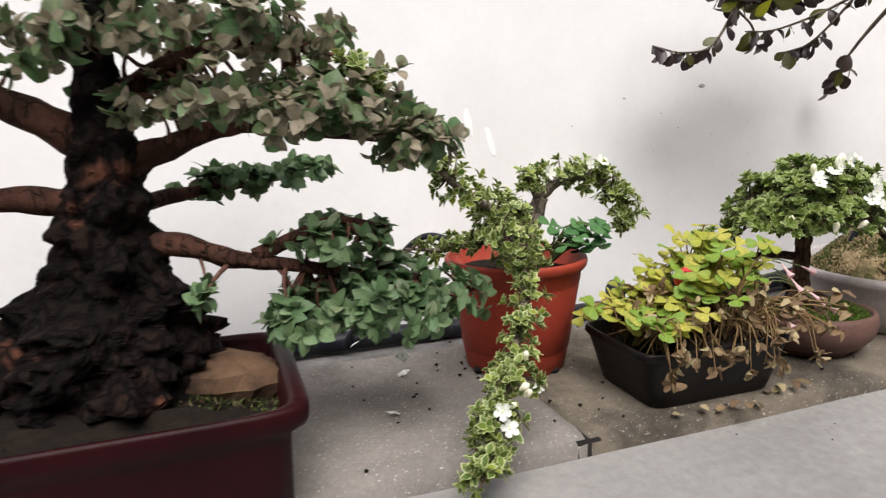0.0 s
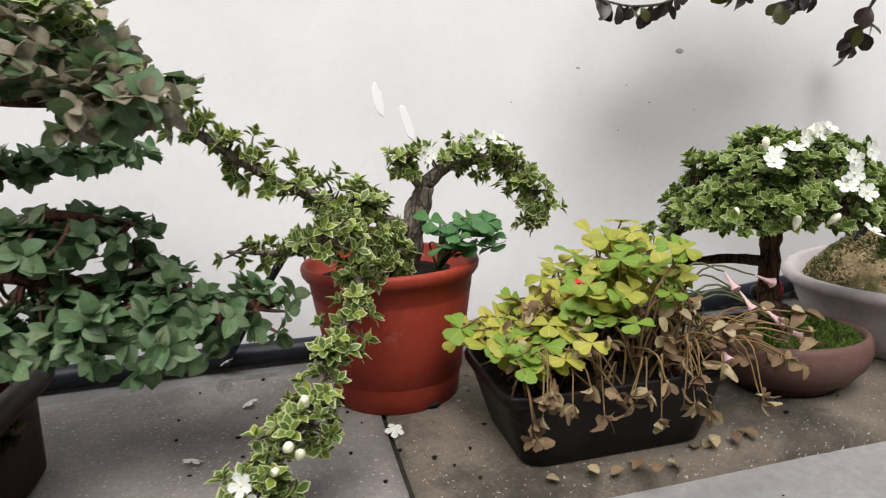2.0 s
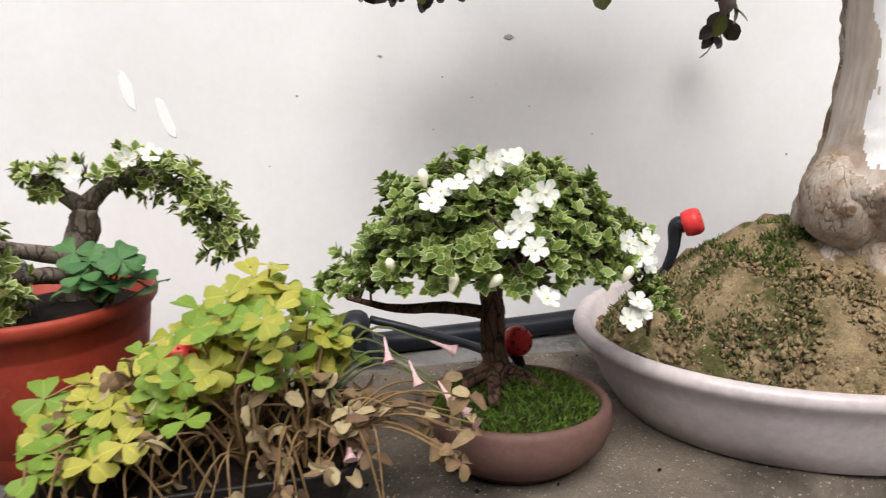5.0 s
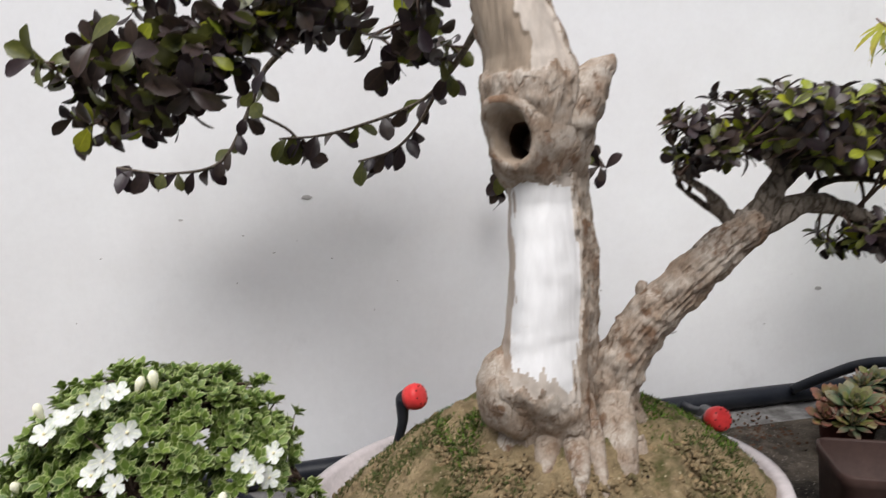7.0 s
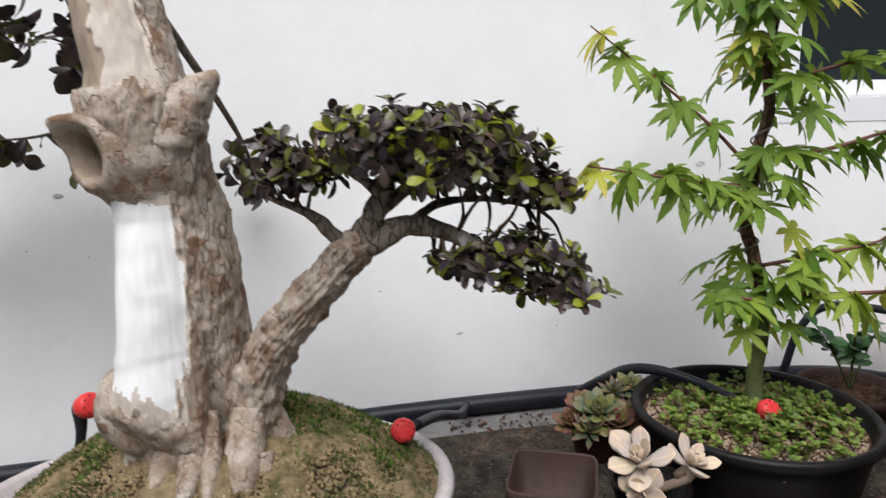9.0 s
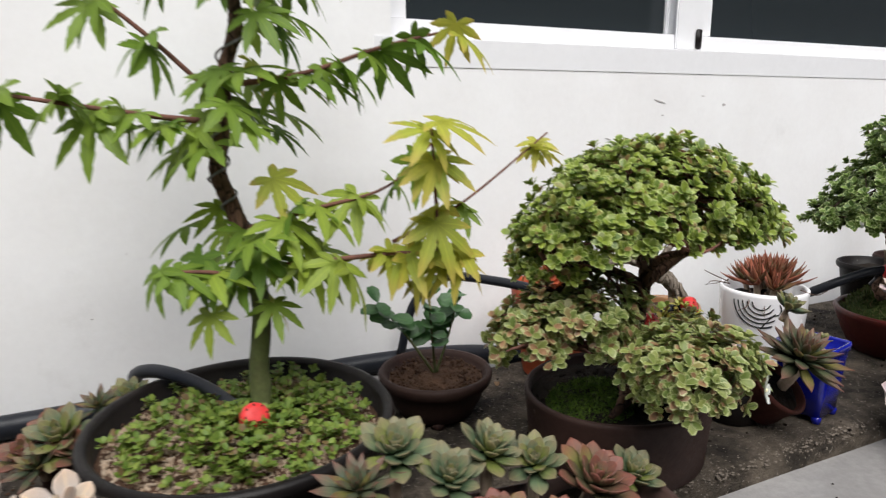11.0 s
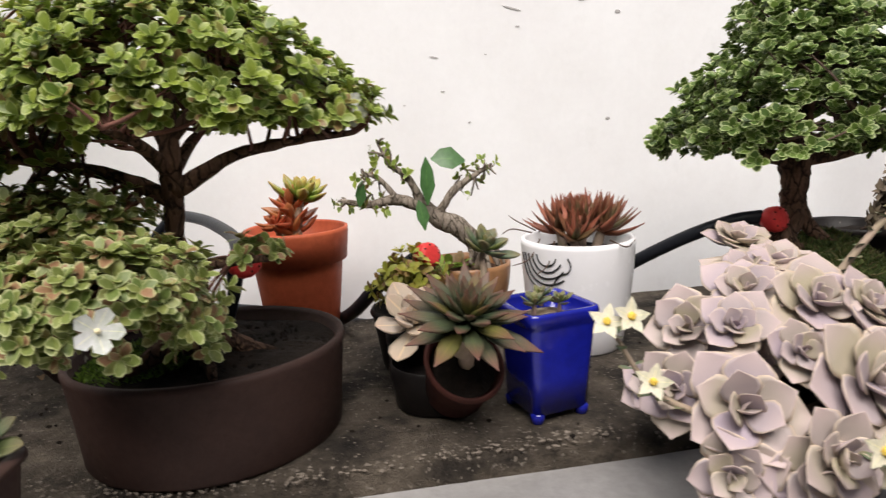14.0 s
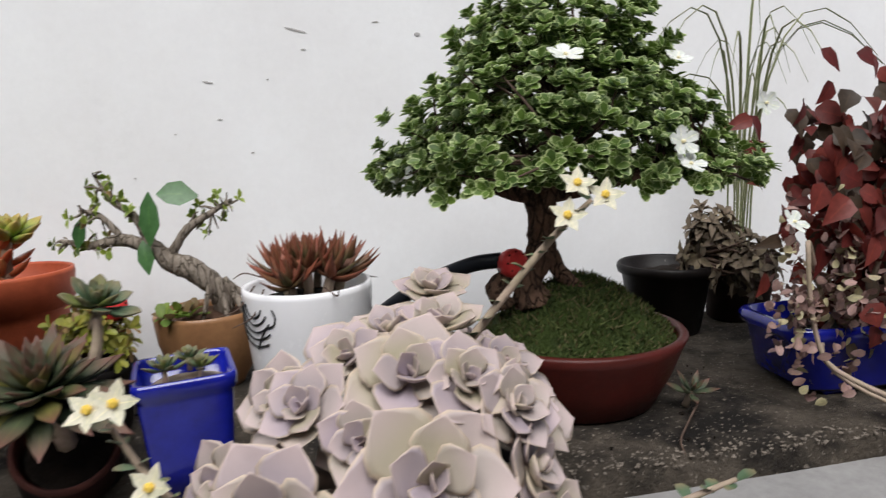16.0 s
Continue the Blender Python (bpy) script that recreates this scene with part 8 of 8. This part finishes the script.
# ---- odds and ends on the shelf ----
def small_bowl():
    cx, cy = 2.38, -0.14
    t = thing("potted_plant", (cx, cy, 0), "round-leaved seedling in a shallow dark clay bowl", "pot plant")
    prof = [(0.02, 0.004), (0.034, 0.004), (0.036, 0.005), (0.045, 0.02), (0.049, 0.034), (0.054, 0.036), (0.056, 0.044), (0.054, 0.047), (0.051, 0.047), (0.048, 0.043), (0.045, 0.036), (0.01, 0.036)]
    part("bowl", lathe(prof, 48, at=(cx, cy, 0.0)), M_DKBROWN, t, "shallow dark clay bowl with a rim")
    for k in range(3):
        a = radians(250 + 120 * k)
        part("foot", lathe([(0.004, 0), (0.007, 0.0004), (0.0075, 0.006), (0.004, 0.008)], 10, at=(cx + 0.03 * math.cos(a), cy + 0.03 * math.sin(a), 0)), M_DKBROWN, t)
    part("soil", mound(cx, cy, 0.038, 0.046, 0.046, 0.005, 0.003), M_BROWNSOIL, t)
    r = random.Random(67)
    crumbs("soil_crumb", r, 400, disc_spot(cx, cy, 0.044, 0.044, lambda x, y: 0.042), 0.0022, M_BROWNSOIL, t)
    stems = [[(cx, cy, 0.04, 0.0015), (cx - 0.005, cy - 0.005, 0.085, 0.0012), (cx - 0.012, cy - 0.012, 0.135, 0.0008)], [(cx, cy, 0.04, 0.0015), (cx - 0.03, cy - 0.008, 0.085, 0.0012), (cx - 0.06, cy - 0.01, 0.125, 0.0008)], [(cx, cy, 0.04, 0.0015), (cx + 0.015, cy, 0.08, 0.001), (cx + 0.02, cy - 0.01, 0.12, 0.0008)]]
    stem("stem", stems, M_STEM_GREEN, t, seg=6)
    lv = []
    for ln in stems:
        for q in smooth_line(ln, 5)[4:]:
            for _ in range(2):
                lv.append((Vector(q[:3]), rand_dir(r, -0.2), Vector((0, -0.6, 0.8)), r.uniform(0.014, 0.022), r.uniform(0.006, 0.009)))
    leaf_cloud("foliage", lv, ROUND, L_ROUND, t, "round waxy dark green leaves", curl=0.2)


small_bowl()


def tray_succulents():
    t = thing("potted_succulent", (2.28, -0.385, -0.0185), "mixed green and red rosette succulents crowded in a low trough", "succulent", "succulents")
    prof = [(0.7, 0), (0.86, 0), (0.88, 0.002), (0.97, 0.066), (1.0, 0.069), (0.99, 0.072), (0.94, 0.072), (0.92, 0.062), (0.3, 0.06)]
    part("trough", lathe(prof, 64, sx=0.115, sy=0.04, at=(2.285, -0.388, -0.0185), power=6, turn=-8), M_BROWNPLASTIC, t, "low brown plastic trough")
    part("soil", mound(2.285, -0.388, 0.043, 0.1, 0.034, 0.006, 0.003, power_plan=6), M_SOIL, t)
    r = random.Random(71)
    rows = [((2.205, -0.363, 0.106), 0.034, E_LEAF), ((2.232, -0.348, 0.115), 0.032, EG_LEAF), ((2.255, -0.373, 0.105), 0.03, EG_LEAF), ((2.220, -0.398, 0.092), 0.032, ER_LEAF), ((2.285, -0.363, 0.110), 0.031, EG_LEAF),
            ((2.275, -0.403, 0.088), 0.03, ER_LEAF), ((2.315, -0.370, 0.098), 0.028, EG_LEAF), ((2.345, -0.388, 0.086), 0.036, ER_LEAF), ((2.380, -0.383, 0.080), 0.028, EG_LEAF), ((2.310, -0.408, 0.080), 0.026, ER_LEAF), ((2.185, -0.388, 0.090), 0.03, ER_LEAF), ((2.245, -0.408, 0.085), 0.026, EG_LEAF)]
    settle(t, 0.03, 0.0)
    rows = [((p[0], p[1], p[2] - 0.022), q * 0.85, me) for p, q, me in rows]
    for at, rad, me in rows:
        rosette_part(t, me, at, rad, leaves=32, r=r, axis=(r.uniform(-0.3, 0.3), -0.3, 0.9), open_=0.6)
        stem("stalk", [[(at[0], at[1], 0.044, 0.004), (at[0], at[1], at[2] * 0.85, 0.004), (at[0], at[1], at[2] - 0.006, 0.003)]], M_STEM_PINK, t, seg=6, n=3)


tray_succulents()


def rim_rosettes():
    t = thing("potted_succulent", (2.055, -0.155, 0), "spreading grey-green rosette succulents in a small clay pot", "succulent", "succulents")
    part("pot", lathe(pot_profile(0.022, 0.028, 0.04, 0.004, 0.002, 0.008), 32, at=(2.042, -0.152, 0.0003)), M_TERRACOTTA, t, "small clay pot")
    r = random.Random(73)
    for at, rad, me in (((2.038, -0.165, 0.052), 0.032, EG_LEAF), ((2.062, -0.15, 0.066), 0.022, E_LEAF), ((2.052, -0.18, 0.045), 0.028, ER_LEAF), ((2.022, -0.18, 0.04), 0.026, E_LEAF), ((2.084, -0.142, 0.066), 0.022, EG_LEAF), ((2.03, -0.145, 0.05), 0.024, ER_LEAF), ((2.07, -0.172, 0.05), 0.024, E_LEAF), ((2.012, -0.158, 0.04), 0.024, ER_LEAF)):
        rosette_part(t, me, at, rad, leaves=26, r=r, axis=(-0.3, -0.4, 0.9))
    settle(t, 0.03, 0.012)
    t = thing("potted_succulent", (2.055, -0.29, 0), "pale pink-white open rosettes in a small dark pot", "succulent", "succulents")
    part("pot", lathe(pot_profile(0.026, 0.032, 0.045, 0.004, 0.002, 0.008), 32, at=(2.052, -0.298, 0.0003)), M_BLACKPOT, t, "small dark pot")
    for at, rad, ax in (((2.035, -0.31, 0.07), 0.036, (-0.4, -0.3, 0.9)), ((2.075, -0.315, 0.066), 0.03, (0.4, -0.4, 0.8)), ((2.03, -0.325, 0.05), 0.028, (-0.6, -0.6, 0.4))):
        rosette_part(t, GP_LEAF, at, rad, leaves=13, r=r, axis=ax, open_=1.4)
        settle(t, 0.012, 0.03)
        stem("stalk", [[(2.052, -0.298, 0.035, 0.004), (at[0], at[1], at[2] - 0.012, 0.004), (at[0], at[1], at[2] - 0.004, 0.003)]], M_STEM_PINK, t, seg=6, n=3)


rim_rosettes()


def brown_box():
    t = thing("plastic_pot", (1.985, -0.31, 0), "empty square brown plastic pot", "pot")
    prof = [(0.6, 0), (0.85, 0), (0.87, 0.002), (0.95, 0.055), (1.0, 0.057), (1.0, 0.064), (0.97, 0.066), (0.93, 0.064), (0.85, 0.01), (0.3, 0.008)]
    part("body", lathe(prof, 48, sx=0.036, sy=0.036, at=(1.985, -0.315, 0.0003), power=9, turn=-24), M_BROWNPLASTIC, t)
    settle(t, -0.01, 0.045)


brown_box()


def right_end():
    r = random.Random(79)
    # dark pot with a withered shrub against the wall
    t = thing("potted_plant", (2.985, -0.115, 0), "withered brown shrub in a dark round pot", "pot plant")
    part("pot", lathe(pot_profile(0.034, 0.043, 0.052, 0.004, 0.004, 0.008), 40, at=(2.985, -0.115, 0.0003)), M_BLACKPOT, t, "dark round pot")
    part("soil", mound(2.985, -0.115, 0.042, 0.037, 0.037, 0.006, 0.003), M_SOIL, t)
    tips = pad_shoots(r, [(3.015, -0.14, 0.07, 0.035, 0.03, 0.028, 90), (3.03, -0.17, 0.05, 0.03, 0.03, 0.03, 50)], zmin=-0.7, shell=0.2)
    twigs("fine_twig", tips, [(2.99, -0.12, 0.045, 0.001), (3.0, -0.13, 0.06, 0.001)], M_TWIG, t, r, every=1, rad=0.0008)
    crown("foliage", tips, 5, 0.01, 0.003, OVAL, L_DRYGREY, t, "shrivelled grey-brown leaves", seed=95, curl=0.5, fold=0.5)
    settle(t, 0.135, 0.012, 0, 1.0, 1.0, 1.3)
    # striped grass
    t = thing("potted_grass", (3.06, -0.1, 0), "striped arching grass plant in a small pot", "grass plant")
    part("pot", lathe(pot_profile(0.026, 0.033, 0.05, 0.003, 0.002, 0.006), 32, at=(3.07, -0.09, 0.0003)), M_DKBROWN, t)
    V, F, UV = [], [], []
    for k in range(18):
        a = r.random() * 6.28
        ln, h = r.uniform(0.03, 0.11), r.uniform(0.11, 0.2)
        base = Vector((3.07 + r.uniform(-0.008, 0.008), -0.09 + r.uniform(-0.008, 0.008), 0.045))
        out = Vector((math.cos(a), math.sin(a) * 0.5 - 0.35, 0))
        side = Vector((-math.sin(a), math.cos(a), 0)) * 0.0012
        b = len(V)
        for i in range(9):
            f = i / 8
            p = base + out * ln * f * f * 1.25 + Vector((0, 0, h * math.sin(f * 2.2) / 0.81 * 0.85))
            p.y = min(p.y, -0.006)
            w = math.sin(math.pi * min(f * 0.8 + 0.2, 1.0)) + 0.05
            V += [p - side * w, p + Vector((0, 0, -0.0008)), p + side * w]
            UV += [(1, f), (0, f), (1, f)]
        for i in range(8):
            for s in (0, 1):
                q = b + 3 * i + s
                F.append((q, q + 1, q + 4, q + 3))
    settle(t, 0.14, 0.0, 0, 1.2, 1.0, 1.35)
    part("blade_clump", mesh("grass", V, F, UV), L_GRASS, t, "long striped blades", kind="stuff")
    # blue trough with red vine and trailing beads
    t = thing("potted_vine", (3.07, -0.265, 0), "red-leaved vine and trailing bead succulent in a blue glazed trough", "vine")
    prof = [(0.7, 0.004), (0.85, 0.004), (0.87, 0.006), (0.95, 0.035), (1.0, 0.037), (1.02, 0.042), (1.0, 0.0455), (0.94, 0.0455), (0.9, 0.036), (0.3, 0.034)]
    part("trough", lathe(prof, 64, sx=0.085, sy=0.04, at=(3.08, -0.262, 0.0), power=8, turn=-4), M_BLUE, t, "blue glazed trough")
    for k in (-1, 1):
        part("foot", box(3.08 + k * 0.05 - 0.012, 3.08 + k * 0.05 + 0.012, -0.29, -0.235, 0.0003, 0.006, 0.0015), M_BLUE, t)
    part("soil", mound(3.08, -0.262, 0.035, 0.074, 0.033, 0.006, 0.003, power_plan=7), M_SOIL, t)
    stems = [[(3.05, -0.27, 0.04, 0.002), (3.04, -0.3, 0.08, 0.0018), (3.03, -0.32, 0.13, 0.0016), (3.05, -0.3, 0.18, 0.001)], [(3.09, -0.27, 0.04, 0.002), (3.085, -0.28, 0.1, 0.0018), (3.075, -0.28, 0.16, 0.0012)],
             [(3.04, -0.27, 0.05, 0.0018), (3.0, -0.31, 0.03, 0.0016), (3.03, -0.37, 0.012, 0.0014), (3.06, -0.4, 0.0, 0.001)], [(3.02, -0.28, 0.06, 0.0018), (2.99, -0.3, 0.1, 0.0016), (3.0, -0.31, 0.03, 0.0014), (3.035, -0.36, 0.005, 0.001)]]
    stem("vine_stem", stems, M_STEM_PINK, t, "pale bare vine stems", seg=7, gnarl=0.1, n=7)
    lv = []
    for cx_, cy_, cz_, sx_, sz_, n in ((3.085, -0.25, 0.145, 0.06, 0.04, 320), (3.045, -0.28, 0.095, 0.03, 0.045, 140), (3.1, -0.27, 0.1, 0.055, 0.055, 400), (3.055, -0.37, 0.015, 0.03, 0.03, 50)):
        for _ in range(n):
            lv.append((Vector((r.gauss(cx_, sx_ * 0.6), r.gauss(cy_, 0.02), r.gauss(cz_, sz_ * 0.6))), Vector((r.gauss(0, 0.7), -0.5, r.gauss(-0.5, 0.4))), Vector((r.gauss(0, 0.4), -0.9, 0.4)), r.uniform(0.012, 0.023), r.uniform(0.0045, 0.009)))
    leaf_cloud("vine_foliage", lv, POINTED, L_REDVINE, t, "dark red and bronze vine leaves", curl=0.35, fold=0.25)
    settle(t, 0.12, 0.0, 0, 1.1, 1.0, 1.15)
    beads = []
    for _ in range(40):
        x, y = 3.01 + r.gauss(0.01, 0.026), -0.285 + r.gauss(0, 0.014)
        top, low = r.uniform(0.06, 0.13), r.uniform(0.003, 0.06)
        for i in range(16):
            z = top + (low - top) * i / 15
            beads.append((Vector((x + 0.004 * math.sin(i), y - 0.01 * (1 - (z / 0.13)), z)), rand_dir(r), rand_dir(r), r.uniform(0.005, 0.0085), 0.0026))
    leaf_cloud("trailing_bead", beads, ROUND, L_TRAIL, t, "dusky pink trailing beads", curl=0.2)
    # a small offset rooted on the slab
    t = thing("succulent_offset", (2.955, -0.29, 0), "small fallen grey rosette lying on the slab", "succulent", "succulents")
    rosette_part(t, E_LEAF, (2.955, -0.292, 0.012), 0.022, leaves=16, r=r, axis=(0.1, -0.4, 0.9), open_=1.5)
    V, F = [], []
    tube_into(V, F, [(2.955, -0.3, 0.008, 0.0009), (2.935, -0.318, 0.003, 0.0008), (2.92, -0.335, 0.003, 0.0008), (2.918, -0.343, -0.003, 0.0006)], 5)
    part("runner", mesh("runner", V, F), M_TWIG, t, "thin dark runner")
    settle(t, 0.075, 0.01)


L_DRYGREY = foliage("shrivelled_leaf", (0.12, 0.09, 0.065), (0.2, 0.15, 0.11), c3=(0.28, 0.22, 0.15), part3=0.2, rough=0.8, thin=0.1)
right_end()


# ---- fallen flowers and litter ----
for px, py, turn in ((1.0, -0.253, 20), (1.031, -0.172, 140), (1.133, -0.255, 260), (1.005, -0.07, 80)):
    f = new("fallen_flower", FLOWER)
    f.matrix_basis = pose(px, py, 0.0045, 150 + turn % 40, 20, turn) @ Matrix.Scale(0.85, 4)
    tagged(f, "fallen white five-petalled flower lying on the slab", "flower", "fallen flowers")

rl = random.Random(83)
M_GRIT_DARK = surface("dull_pebble", (0.26, 0.22, 0.18), (0.14, 0.115, 0.095), 200, 0.9, 0.4, 500)


def litter(name, count, x0, x1, y0, y1, size, mat, label, zbase=0.0012):
    V, F = [], []
    for _ in range(count):
        p = Vector((rl.uniform(x0, x1), rl.uniform(y0, y1), zbase))
        s = size * rl.uniform(0.4, 1.5)
        b = len(V)
        for k in range(5):
            a = k * 1.257 + rl.uniform(-0.3, 0.3)
            V.append(p + Vector((math.cos(a) * s, math.sin(a) * s * rl.uniform(0.4, 1), 0)))
        V.append(p + Vector((0, 0, s * rl.uniform(0.3, 0.7))))
        V.append(p - Vector((0, 0, 0.002)))
        for k in range(5):
            F.append((b + k, b + (k + 1) % 5, b + 5))
            F.append((b + (k + 1) % 5, b + k, b + 6))
    ob = part(name, mesh(name, V, F), mat, smooth=False)
    tagged(ob, label, "debris", kind="stuff")


litter("soil_debris", 260, 0.95, 3.1, -0.34, -0.075, 0.0018, M_SOIL, "crumbs of dark soil scattered on the slabs")
litter("soil_debris", 160, 1.93, 2.05, -0.12, -0.03, 0.0022, M_BROWNSOIL, "brown soil spilled beside the pale tub", 0.0005)
litter("gravel", 700, 1.14, 3.2, -0.342, -0.075, 0.0011, M_GRIT_DARK, "pale pebbles proud of the rough slab", 0.0004)
litter("gravel", 2600, 2.1, 3.2, -0.346, -0.3, 0.0013, M_GRIT_DARK, "pale pebbles in the crumbled slab edge", -0.001)
litter("ledge_debris", 60, 1.0, 3.1, -0.44, -0.355, 0.0016, M_SOIL, "crumbs on the cement ledge", -0.0172)
dry = [(Vector((rl.uniform(1.2, 1.36), rl.uniform(-0.352, -0.335), 0.002)), rand_dir(rl, -0.1), Vector((0, 0, 1)), rl.uniform(0.007, 0.013), 0.004) for _ in range(12)]
dry += [(Vector((rl.uniform(1.9, 2.5), rl.uniform(-0.3, -0.1), 0.002)), rand_dir(rl, -0.1), Vector((0, 0, 1)), rl.uniform(0.006, 0.01), 0.003) for _ in range(14)]
ob = leaf_cloud("leaf_litter", dry, ROUND, L_DRY, None, "", fold=0.5, curl=0.5)
tagged(ob, "curled dry leaves fallen on the slabs", "leaf litter", kind="stuff")
